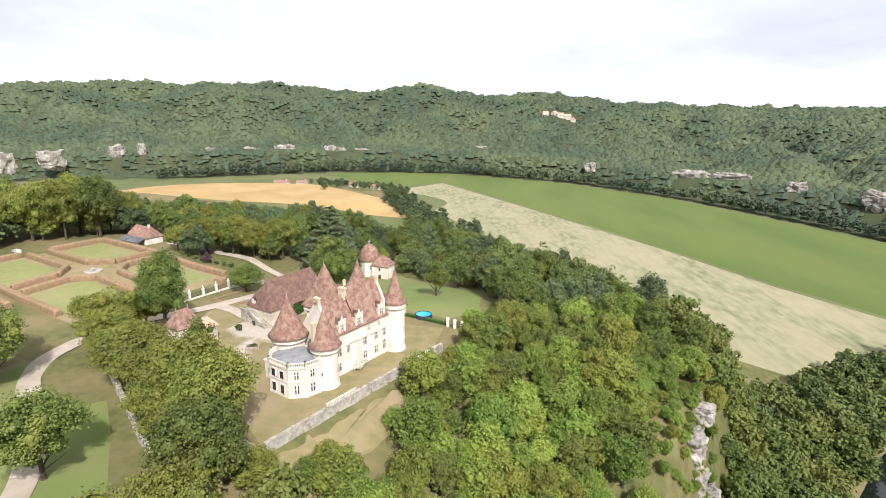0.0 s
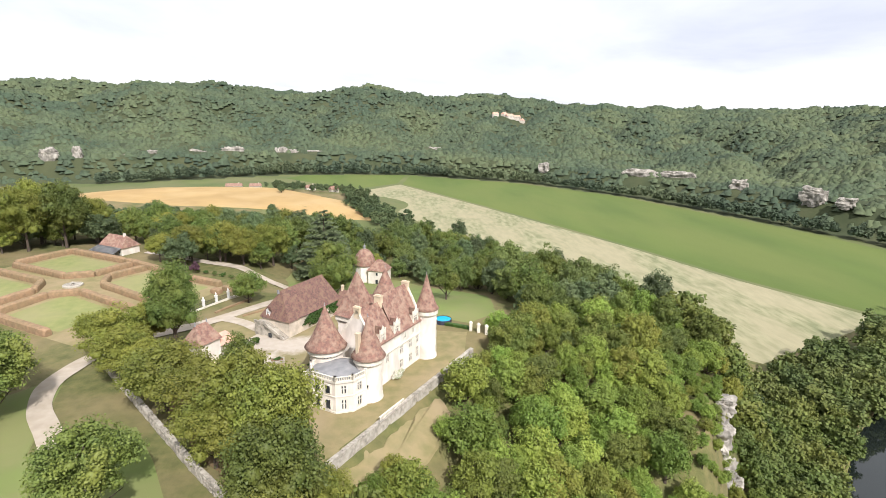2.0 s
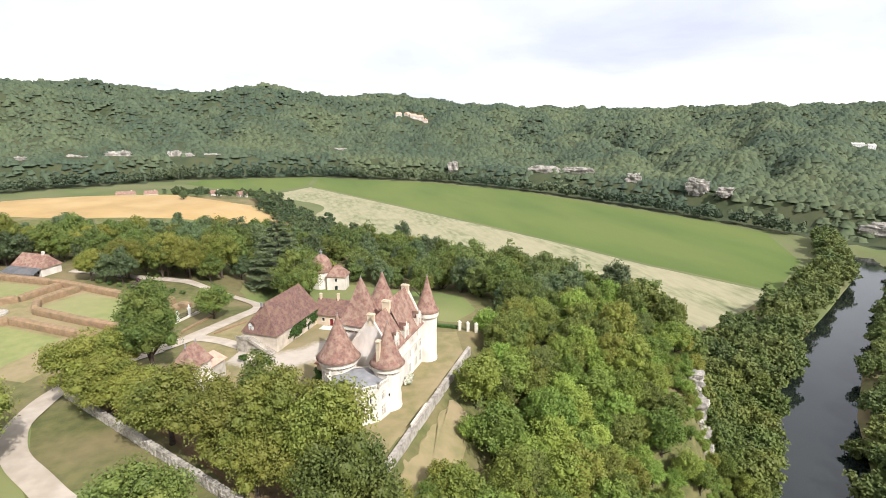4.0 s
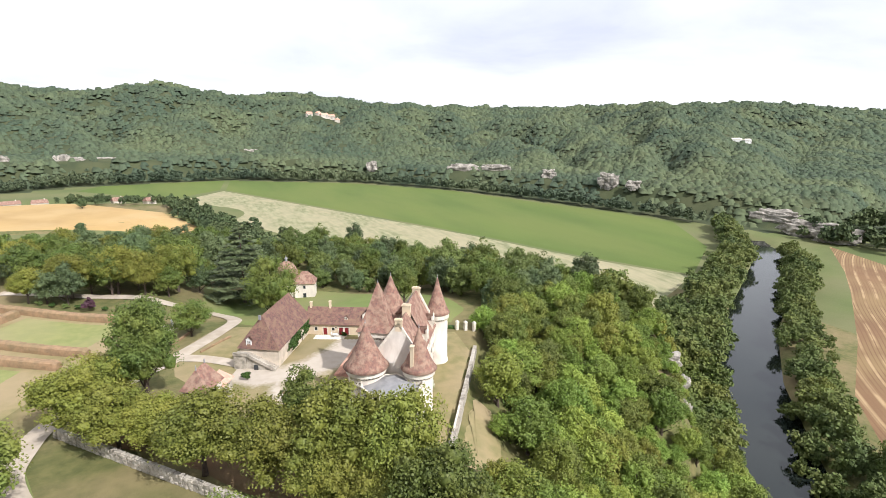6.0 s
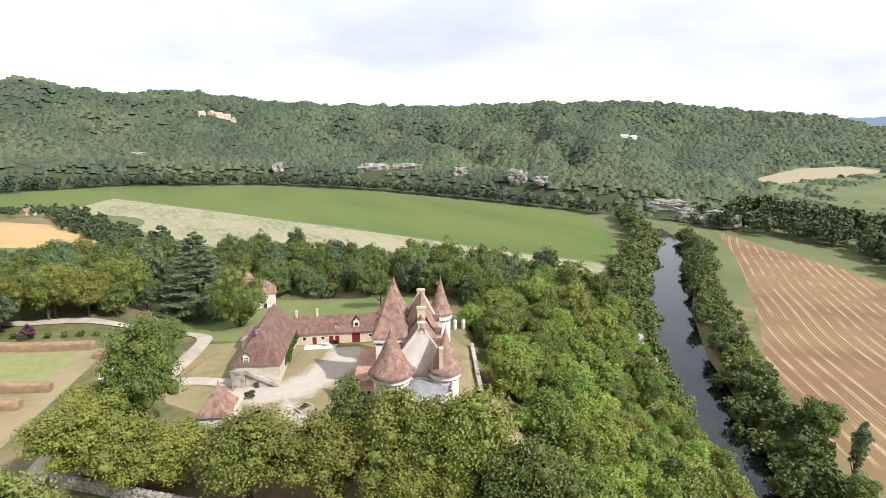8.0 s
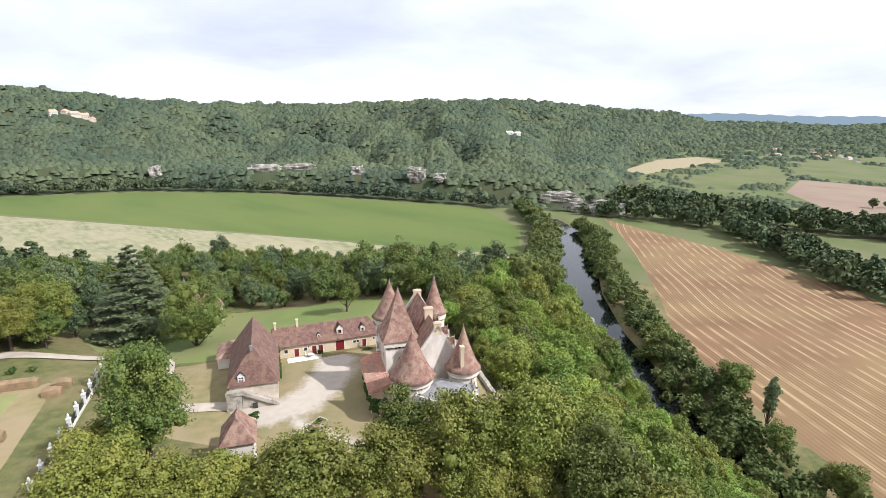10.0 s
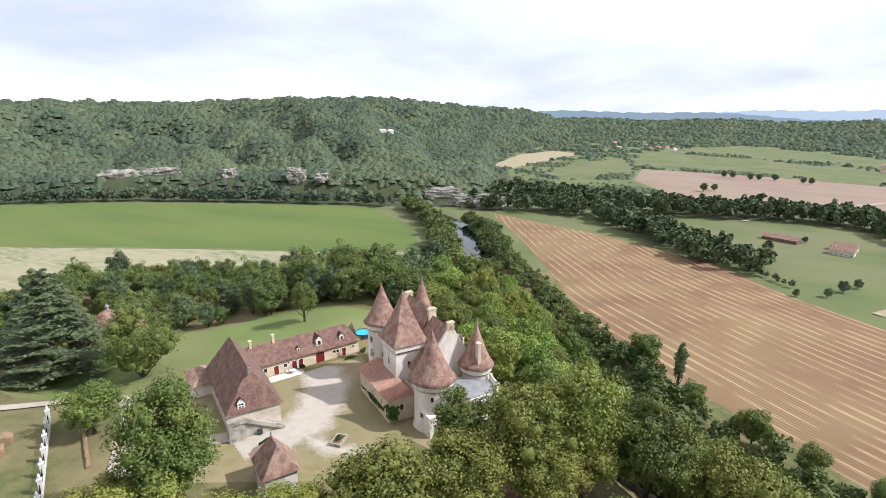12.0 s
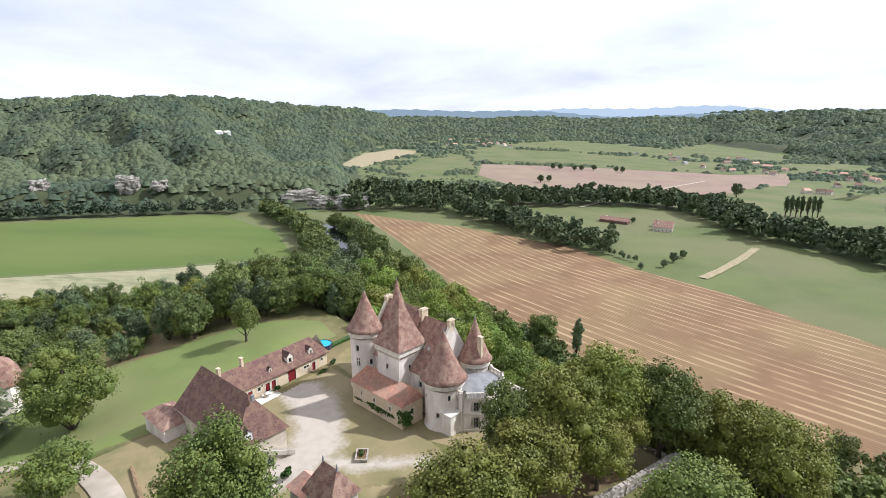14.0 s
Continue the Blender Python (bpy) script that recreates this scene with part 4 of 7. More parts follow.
def barn():
    b = empty("barn", pose(-50.5, 149.0, 0, 0, 0, 57.3), "tall stone barn with steep brown-tiled hipped roof", "barn")
    x0, x1, hw, e = -2.9, 19.0, 4.9, 4.7
    bm = bmesh.new()
    sides = []
    for f, s0, s1, op in ((lambda s, z, d: (s, -hw + d, z), x0, x1, [(6, 1.2, 0.7, 0.9), (13, 0, 1.2, 2.1)]),
                          (lambda s, z, d: (s, hw - d, z), x0, x1, [(8, 1.6, 0.6, 0.8)]),
                          (lambda s, z, d: (x0 + d, s, z), -hw, hw, [(-1.6, 0.2, 0.9, 1.4)]),
                          (lambda s, z, d: (x1 - d, s, z), -hw, hw, [])):
        panel(bm, f, s0, s1, -1, e, op)
        sides.append((f, op))
    w = part("wall", bm, BARN_STONE, b)
    for f, op in sides:
        windows(w, f, op, mullion=False)
    bm = bmesh.new()
    hip_roof(bm, x0 - 0.5, x1 + 0.5, -hw - 0.5, hw + 0.5, e, 12.2, 3.4, 2.2)
    r = part("roof", bm, TILE_DARK, b, "steep hipped roof of old brown tiles")
    bm = bmesh.new()
    box(bm, -1.4, -0.9, -0.25, 0.25, 11.5, 12.6)
    part("finial", bm, LEAD, r)
    bm = bmesh.new()
    f = lambda s, z, d: (x0 - 0.1 + d, s, z)
    op = [(2.4, 5.2, 0.9, 1.3)]
    panel(bm, f, 1.7, 3.1, 4.6, 6.8, op, 0.4)
    poly(bm, [f(1.55, 6.8, 0), f(3.25, 6.8, 0), f(2.4, 7.6, 0)])
    for s in (1.7, 3.1):
        poly(bm, [f(s, 4.6, 0), f(s, 6.8, 0), f(s, 6.8, 1.8)])
    d = part("dormer", bm, FRAME_WHITE, b, "white stone dormer")
    windows(d, f, op, FRAME_WHITE)
    bm = bmesh.new()
    poly(bm, [f(1.45, 6.7, -0.15), f(2.4, 7.65, -0.15), f(2.4, 7.65, 2.2), f(1.45, 6.7, 1.9)])
    poly(bm, [f(3.35, 6.7, -0.15), f(2.4, 7.65, -0.15), f(2.4, 7.65, 2.2), f(3.35, 6.7, 1.9)])
    bmesh.ops.solidify(bm, geom=bm.faces[:], thickness=0.1)
    part("dormer_roof", bm, TILE_DARK, d)
    # outside stair rising along the end wall
    bm = bmesh.new()
    box(bm, x0 - 2.3, x0, 2.4, 5.4, -1, 3.75)
    vs = [bm.verts.new(p) for p in ((x0 - 2.45, -hw, 0.9), (x0 - 2.45, 2.2, 4.4), (x0 - 2.45, 5.5, 4.4), (x0 - 2.45, 5.5, 3.6), (x0 - 2.45, 2.2, 3.6), (x0 - 2.45, -hw, 0.0))]
    fc = bm.faces.new(vs)
    ext = bmesh.ops.extrude_face_region(bm, geom=[fc])
    bmesh.ops.translate(bm, vec=(0.4, 0, 0), verts=[q for q in ext["geom"] if isinstance(q, bmesh.types.BMVert)])
    stair = part("stair", bm, RUBBLE, b, "weathered outside stone stair with parapet")
    for i in range(14):
        bm = bmesh.new()
        y = -hw + 0.2 + i * 0.5
        box(bm, x0 - 2.05, x0, y, y + 0.5, -1, 0.5 + i * 0.24)
        part("step", bm, RUBBLE, stair)
    # near-black box standing in for the shade inside an opening in the stair
    bm = bmesh.new()
    box(bm, x0 - 2.5, x0 - 2.27, -0.6, 0.4, 0.3, 1.5)
    part("stair_opening", bm, GLASS, b)
    # low lean-to behind
    bm = bmesh.new()
    prism(bm, [(x1 - 2.5, 3.2), (x1 + 6.5, 3.2), (x1 + 6.5, 8.8), (x1 - 2.5, 8.8)], -1.5, 2.5)
    lean = part("lean_to", bm, STONE, b, "low stone lean-to")
    bm = bmesh.new()
    hip_roof(bm, x1 - 2.9, x1 + 6.9, 2.8, 9.2, 2.5, 4.2, 2.5, 2.5)
    part("lean_to_roof", bm, TILE, lean)


barn()


def long_wing():
    b = empty("outbuilding", pose(-37.2, 161.3, 0, 0, 0, -28.6), "long low rendered outbuilding with brown-tiled roof and red doors", "outbuilding")
    L, D, e, ridge = 26.8, 7.0, 3.5, 7.0
    bm = bmesh.new()
    front = lambda s, z, d: (s, d, z)
    back = lambda s, z, d: (s, D - d, z)
    doors = [(5.2, 0, 1.1, 2.1), (9.6, 0, 1.1, 2.2), (11.2, 0, 1.1, 2.2), (22.6, 0, 1.0, 2.1)]
    arch = [(16.2, 0, 2.2, 2.7)]
    wins = [(7.4, 1.2, 0.8, 0.9), (8.2, 1.9, 0.4, 0.5), (20.0, 1.4, 0.8, 0.7), (20.9, 1.4, 0.6, 0.7), (25.2, 1.6, 0.5, 0.6), (2.6, 1.2, 0.8, 1.0)]
    panel(bm, front, 0, L, -1, e, doors + arch + wins)
    panel(bm, back, 0, L, -1, e, [(6, 1.2, 0.9, 1.1), (14, 1.2, 0.9, 1.1)])
    for x in (0, L):
        poly(bm, [(x, 0, -1), (x, D, -1), (x, D, e), (x, D / 2, ridge - 0.1), (x, 0, e)])
    w = part("wall", bm, RENDER, b)
    windows(w, front, wins, mullion=False)
    windows(w, back, [(6, 1.2, 0.9, 1.1), (14, 1.2, 0.9, 1.1)], mullion=False)
    for s, z, ww, h in doors + arch:
        bm = bmesh.new()
        slab(bm, front, s - ww / 2, s + ww / 2, z, z + h, 0.12, 0.2)
        dr = part("door", bm, RED_PAINT, w, "dark red plank door")
        bm = bmesh.new()
        for a, c in ((s - ww / 2 - 0.2, s - ww / 2), (s + ww / 2, s + ww / 2 + 0.2)):
            slab(bm, front, a, c, 0, z + h + 0.2, -0.05, 0.1)
        slab(bm, front, s - ww / 2, s + ww / 2, z + h, z + h + 0.25, -0.05, 0.1)
        part("door_surround", bm, TRIM, w)
    # arch head over the cart door
    bm = bmesh.new()
    n = 12
    for i in range(n):
        a0, a1 = math.pi * i / n, math.pi * (i + 1) / n
        v = [front(16.2 + r * math.cos(a), 2.1 + r * 0.85 * math.sin(a), -0.06) for r, a in ((1.1, a0), (1.4, a0), (1.4, a1), (1.1, a1))]
        poly(bm, v)
    bmesh.ops.solidify(bm, geom=bm.faces[:], thickness=-0.1)
    part("arch", bm, TRIM, w)
    bm = bmesh.new()
    prof = [(-0.5, e - 0.25), (D / 2, ridge), (D + 0.5, e - 0.25), (D + 0.5, e - 0.5), (D / 2, ridge - 0.3), (-0.5, e - 0.5)]
    lo = [bm.verts.new((-0.3, p, q)) for p, q in prof]
    hi = [bm.verts.new((L - 2.2 if q > 6 else L + 0.4, p, q)) for p, q in prof]
    for i in range(6):
        bm.faces.new((lo[i], lo[(i + 1) % 6], hi[(i + 1) % 6], hi[i]))
    bm.faces.new(lo[::-1])
    bm.faces.new(hi)
    r = part("roof", bm, TILE_DARK, b, "brown clay-tile roof with half-hipped end")
    for x, big in ((16.4, 1.0), (11.0, 0.5), (22.4, 0.75)):
        f = lambda s, z, d, x=x: (x + s, 0.6 + d, z)
        bm = bmesh.new()
        hw, z0, z1 = 0.8 * big, 3.9, 3.9 + 1.9 * big
        op = [(0, 4.1 + 0.2 * big, 0.8 * big, 1.1 * big)]
        panel(bm, f, -hw, hw, z0, z1, op)
        poly(bm, [f(-hw - 0.1, z1, 0), f(hw + 0.1, z1, 0), f(0, z1 + 0.9 * big, 0)])
        for s in (-hw, hw):
            poly(bm, [f(s, z0, 0), f(s, z1, 0), f(s, z1, 1.6 * big)])
        d = part("dormer", bm, TRIM, r, "small stone dormer")
        windows(r, f, op, mullion=False)
        bm = bmesh.new()
        for k in (-1, 1):
            poly(bm, [f(k * (hw + 0.2), z1 - 0.05, -0.15), f(0, z1 + big, -0.15), f(0, z1 + big, 3.0 * big), f(k * (hw + 0.2), z1 - 0.05, 2.2 * big)])
        bmesh.ops.solidify(bm, geom=bm.faces[:], thickness=0.1)
        part("dormer_roof", bm, TILE_DARK, r)
    for x, z in ((6.0, 8.6), (0.6, 8.3)):
        bm = bmesh.new()
        box(bm, x - 0.28, x + 0.28, D / 2 - 0.4, D / 2 + 0.4, 6.2, z)
        box(bm, x - 0.36, x + 0.36, D / 2 - 0.48, D / 2 + 0.48, z, z + 0.12)
        part("chimney", bm, RENDER, r)


long_wing()


def gatehouse():
    b = empty("gatehouse", pose(-65.6, 129.0, 0, 0, 0, 57), "small stone gatehouse with steep brown hipped tile roof", "gatehouse")
    bm = bmesh.new()
    f = lambda s, z, d: (s, -3.4 + d, z)
    prism(bm, [(-2.9, -2.5), (2.9, -2.5), (2.9, 2.5), (-2.9, 2.5)], -1, 7.0)
    w = part("wall", bm, STONE, b)
    bm = bmesh.new()
    hip_roof(bm, -3.4, 3.4, -3.0, 3.0, 6.8, 11.0, 1.8, 1.8)
    r = part("roof", bm, TILE, b, "steep brown clay-tile hipped roof")
    for x in (-1.6, 1.6):
        bm = bmesh.new()
        lathe(bm, [(0.2, 10.8), (0.12, 11.2), (0.16, 11.4), (0.03, 11.9)], 8, x, 0)
        part("finial", bm, LEAD, r)
    bm = bmesh.new()
    prism(bm, [(2.95, -2.0), (8.0, -2.0), (8.0, 2.0), (2.95, 2.0)], -1, 4.6)
    part("side_wall", bm, RUBBLE, b)
    bm = bmesh.new()
    hip_roof(bm, 2.92, 8.4, -2.5, 2.5, 4.5, 6.8, 0.1, 1.6)
    part("side_roof", bm, TILE_ORANGE, b, "orange canal-tile side roof")


gatehouse()


def chapel():
    gz = -9.0
    b = empty("chapel", pose(-30.5, 222.5, gz, 0, 0, -20), "small white chapel with domed brown-tiled roof", "chapel")
    bm = bmesh.new()
    lathe(bm, [(4.1, -1), (4.1, 7.6)], 8)
    w = part("wall", bm, STONE, b)
    bm = bmesh.new()
    lathe(bm, [(4.5, 7.4), (4.55, 7.6), (4.2, 9.6), (3.5, 11.4), (2.3, 13.0), (0.9, 13.9), (0.6, 14.0)], 16)
    r = part("dome_roof", bm, TILE, b, "brown-tiled dome")
    bm = bmesh.new()
    lathe(bm, [(0.5, 13.8), (0.45, 14.9), (0.65, 15.0), (0.1, 15.7), (0.05, 16.4)], 10)
    part("lantern", bm, LEAD, r)
    bm = bmesh.new()
    prism(bm, [(3.2, -4.4), (10.6, -4.4), (10.6, 2.2), (3.2, 2.2)], -1, 6.2)
    h = part("house", bm, STONE, b)
    bm = bmesh.new()
    hip_roof(bm, 2.7, 11.1, -4.9, 2.7, 6.1, 10.2, 3.2, 3.2)
    part("house_roof", bm, TILE, b)
    for x, z, ww, hh in ((6.9, 0.3, 1.1, 2.1), (6.9, 4.2, 0.8, 1.2)):
        f = lambda s, zz, d: (s, -4.42 + d, zz)
        bm = bmesh.new()
        slab(bm, f, x - ww / 2, x + ww / 2, z, z + hh, -0.04, 0.1)
        part("opening", bm, GLASS, h)


chapel()


# ---- trees ----
def crown_arrays(seed, h, r, base, lobes, leaves, size, droop=0.0, cone=0.0, solid=0.66):
    """Leaf tufts as quads spread over the skins of many lobes, round dark inner lobes."""
    rng = np.random.RandomState(seed)
    cz, rz = (h + base) / 2, (h - base) / 2
    cs, rs = [], []
    for i in range(lobes):
        u = rng.normal(size=3)
        u /= np.linalg.norm(u)
        u[2] = u[2] * 0.9 + 0.12
        f = rng.uniform(0.48, 0.86)
        lx = r * (1 - cone * (0.5 + 0.5 * u[2] * f))
        cs.append((u[0] * f * lx, u[1] * f * lx, cz + u[2] * f * rz))
        k = rng.uniform(0.13, 0.31)
        rs.append((k * r * (1 - cone * 0.3), k * r * (1 - cone * 0.3), k * min(rz, r * 1.15) * 0.88))
    cs.append((0, 0, cz))
    rs.append((r * 0.52, r * 0.52, rz * 0.62))
    cs, rs = np.array(cs), np.array(rs)
    area = rs[:, 0] * rs[:, 2]
    pick = rng.choice(len(cs), leaves, p=area / area.sum())
    n = rng.normal(size=(leaves, 3))
    n /= np.linalg.norm(n, axis=1)[:, None]
    n[:, 2] = np.where(n[:, 2] < -0.35, -n[:, 2], n[:, 2])
    p = cs[pick] + n * rs[pick] * rng.uniform(0.70, 1.25, (leaves, 1))
    d = n + rng.normal(size=(leaves, 3)) * 0.75
    d[:, 2] += 0.35 - droop
    d /= np.linalg.norm(d, axis=1)[:, None]
    t = np.cross(d, rng.normal(size=(leaves, 3)))
    t /= np.linalg.norm(t, axis=1)[:, None] + 1e-9
    b = np.cross(d, t)
    s = size * rng.uniform(0.55, 1.25, (leaves, 1))
    quad = np.stack([p - t * s - b * s * 0.35, p + t * s * 0.25 - b * s, p + t * s + b * s * 0.35, p - t * s * 0.25 + b * s], 1)
    verts = quad.reshape(-1, 3)
    faces = np.arange(leaves * 4).reshape(-1, 4)
    # inner lobes as rough boxes of eight-sided rings
    iv, jf, o = [], [], len(verts)
    for n_lobe, (c, q) in enumerate(zip(cs, rs)):
        if n_lobe % 3 == 1 and n_lobe < len(cs) - 1:
            continue
        a = np.linspace(0, 2 * np.pi, 6)[:-1] + rng.uniform(0, 1)
        for zz, k in ((-0.6, 0.7), (0.25, 1.0), (0.9, 0.3)):
            jit = rng.uniform(0.85, 1.12, 5)
            iv.append(np.stack([c[0] + q[0] * solid * k * jit * np.cos(a), c[1] + q[1] * solid * k * jit * np.sin(a), np.full(5, c[2] + q[2] * solid * zz)], 1))
        for ring in range(2):
            for i in range(5):
                j = (i + 1) % 5
                jf.append((o + ring * 5 + i, o + ring * 5 + j, o + ring * 5 + 5 + j, o + ring * 5 + 5 + i))
        o += 15
    return np.concatenate([verts] + iv), np.concatenate([faces, np.array(jf)])


def trunk_bm(h, base, r, seed):
    rng = random.Random(seed)
    bm = bmesh.new()
    rad = 0.022 * h + 0.06
    lathe(bm, [(rad * 1.5, -1.2), (rad * 1.15, 0.3), (rad * 0.9, base), (rad * 0.5, (base + h) / 2), (rad * 0.15, h * 0.85)], 8)
    for i in range(6):
        a = i * 1.05 + rng.uniform(-0.3, 0.3)
        z0 = base * 0.85 + rng.uniform(0, 0.25) * (h - base)
        p0 = Vector((0, 0, z0))
        p1 = Vector((math.cos(a) * r * 0.6, math.sin(a) * r * 0.6, z0 + (h - base) * rng.uniform(0.2, 0.4)))
        m = (p1 - p0).to_track_quat("Z", "Y").to_matrix().to_4x4()
        ring = []
        for t, k in ((0, 0.4), (1, 0.1)):
            ring.append([bm.verts.new(p0.lerp(p1, t) + m @ Vector((math.cos(c) * rad * k, math.sin(c) * rad * k, 0))) for c in (0, 1.57, 3.14, 4.71)])
        for q in range(4):
            bm.faces.new((ring[0][q], ring[0][(q + 1) % 4], ring[1][(q + 1) % 4], ring[1][q]))
    return bm


def tree_kind(seed, h, r, base, lobes, leaves, size, leaf, name="tree", label="", group="", **kw):
    """One tree, placed out of the way as the pattern of its kind."""
    v, f = crown_arrays(seed, h, r, base, lobes, leaves, size, **kw)
    t = empty(name, pose(0, 0, 0), label, "tree", group)
    part("trunk", trunk_bm(h, base, r, seed), BARK, t)
    c = new("crown", mesh_np("crown", v, f, leaf))
    c.parent = t
    return t


used = set()


def plant(kind, x, y, s=1.0, turn=None, dz=0.0, sz=1.0):
    turn = random.uniform(0, 360) if turn is None else turn
    m = pose(x, y, ground_z(x, y) - 0.15 + dz, 0, 0, turn)
    if kind.name not in used:
        used.add(kind.name)
        ob = kind
        ob.matrix_world = m
    else:
        ob = copy_thing(kind, m)
    ob.scale = (s, s, s * sz)
    return ob


OAK = [tree_kind(i, 15, 7, 2.0, 105, 15000, 0.165, LEAF if i == 1 else LEAF_YELLOW, label="broad green deciduous tree with rounded crown on the castle plateau", group="plateau trees") for i in range(4)]
TALL = tree_kind(11, 24, 8.8, 2.0, 120, 20000, 0.18, LEAF, label="tall broad green tree beside the castle garden", cone=0.35)
NARROW = tree_kind(12, 19, 5.2, 2.5, 70, 10000, 0.165, LEAF, label="slender dark green tree before the castle pavilion", cone=0.15)
ROUND = tree_kind(13, 10.5, 6.2, 1.0, 70, 9000, 0.17, LEAF, name="small_tree", label="small round green tree beside the drive")
LAWN_TREE = tree_kind(14, 22.5, 9.6, 0.8, 110, 17000, 0.18, LEAF, label="large green tree standing on the lawn")
YOUNG = tree_kind(15, 13, 5.0, 1.4, 44, 6500, 0.17, LEAF, label="young green tree alone on the lawn", cone=0.2)

for i, (x, y, s, sz, k) in enumerate(((-87, 131, 1.05, 0.9, 0), (-80.5, 123, 0.9, 0.85, 2), (-67, 108.5, 1.15, 0.82, 2), (-57.5, 99.5, 1.05, 0.9, 0), (-47, 94, 1.05, 1.12, 3), (-40, 87, 1.05, 1.15, 2),
                                      (-38.5, 76, 1.05, 1.12, 1), (-66, 78, 1.05, 0.9, 1), (-99, 107.5, 1.15, 0.95, 1), (-46, 58, 1.0, 1.05, 2), (-74, 120, 0.85, 0.8, 3), (-110, 104, 1.0, 1.0, 1),
                                      (-107, 118, 1.0, 0.95, 1), (-37.5, 65, 1.05, 1.1, 3), (-31.5, 81, 0.6, 0.9, 0), (-51.5, 89, 0.8, 1.0, 0), (-83, 143, 0.8, 0.9, 3), (-44, 85.5, 0.8, 0.95, 0))):
    plant(OAK[k], x, y, s * 1.1, sz=sz)
plant(TALL, -76, 140)
plant(NARROW, -50.5, 104)
plant(ROUND, -66, 174.5)
plant(LAWN_TREE, -41, 195, dz=-2.2)
plant(YOUNG, -1.5, 176)


def cedar(x, y):
    """Tiers of flat spreading boughs."""
    rng = np.random.RandomState(8)
    v, f, o = [], [], 0
    h = 31.0
    for i in range(64):
        z = 2.5 + (h - 3) * (i / 64) ** 0.95
        reach = (1 - (z / h) ** 1.6) * 12.5 + 0.9
        a = i * 2.4 + rng.uniform(-0.3, 0.3)
        n = int(60 + reach * 26)
        t = rng.uniform(0.15, 1.0, n) ** 0.7
        side = rng.normal(size=n) * 0.23 * reach * t
        px = math.cos(a) * reach * t - math.sin(a) * side
        py = math.sin(a) * reach * t + math.cos(a) * side
        pz = z + 0.12 * reach * t - 0.10 * reach * t * t + rng.uniform(-0.3, 0.2, n)
        s = rng.uniform(0.2, 0.45, n)
        tilt = rng.normal(size=(n, 2)) * 0.25
        for dx, dy in ((-1, -0.6), (0.8, -1), (1, 0.7), (-0.7, 1)):
            v.append(np.stack([px + dx * s, py + dy * s, pz + (dx * tilt[:, 0] + dy * tilt[:, 1]) * s], 1))
        k = np.arange(n)
        f.append(np.stack([o + k, o + n + k, o + 2 * n + k, o + 3 * n + k], 1))
        o += 4 * n
    t = empty("cedar_tree", pose(x, y, ground_z(x, y) - 0.2), "tall dark cedar with flat spreading tiers of boughs", "tree")
    c = new("crown", mesh_np("crown", np.concatenate(v), np.concatenate(f), LEAF_BLUE))
    c.parent = t
    bm = bmesh.new()
    lathe(bm, [(0.7, -1), (0.55, 3), (0.3, 17), (0.05, 30.5)], 10)
    part("trunk", bm, BARK, t)


cedar(-46.5, 221)
for x, y, s, sz in ((-157, 243, 1.5, 1.25), (-168, 236, 1.35, 1.35), (-180, 232, 1.5, 1.2), (-172, 252, 1.5, 1.3), (-190, 224, 1.2, 1.2), (-151, 255, 1.2, 1.2), (-197, 240, 1.5, 1.2),
                    (-110, 219, 0.8, 0.95), (-99, 222, 1.05, 1.0), (-86, 222, 1.1, 1.05), (-78, 218, 1.0, 1.0), (-68, 225, 1.15, 1.05)):
    plant(OAK[int(-x) % 4], x, y, s, sz=sz)


def scatter(x0, x1, y0, y1, gap, keep, seed, jitter=0.42):
    rng = np.random.RandomState(seed)
    gx, gy = np.meshgrid(np.arange(x0, x1, gap), np.arange(y0, y1, gap * 0.87))
    gx = gx + (np.arange(gx.shape[0]) % 2)[:, None] * gap / 2
    x = gx.ravel() + rng.uniform(-jitter, jitter, gx.size) * gap
    y = gy.ravel() + rng.uniform(-jitter, jitter, gx.size) * gap
    k = keep(x, y)
    return x[k], y[k], rng


LAWN_EDGE = [(-62, 246), (-38, 240), (-14, 224), (4, 200), (17, 181), (16, 160), (12, 147), (6, 140), (3, 134)]


LEFT_BANK = RIVER[5:] + [(-400, -400), (-400, 400), (176, 400)]


def spur_wood(x, y):
    d = (x - 0.3) * 0.81 - (y - 133) * 0.587
    e = (x - 62) * 0.887 + (y - 195) * 0.46
    beyond = within(x, y, LAWN_EDGE + [(3, 128), (400, 128), (400, 700), (-62, 700)])
    a = (x - 0.3) * 0.587 + (y - 133) * 0.81
    low = (d > 5.0) & (y < 137) & within(x, y, LEFT_BANK)
    clear = (np.hypot(x + 13, y - 94) < 7) | ((d < 8.5) & (a < -26)) | ((d < 6) & (a < 4))
    rock = within(x, y, [(53, 124), (62, 133), (70, 135), (77, 128), (80, 118), (74, 106), (66, 98), (55, 97), (47, 106), (48, 116)])
    return (low | beyond) & (line_distance(x, y, RIVER) > 16) & (e < np.where(y < 235, 92, 62)) & (x > -50) & (y < 150 + 0.25 * x) & ~clear & ~rock & (y < 420) & (a > -150)


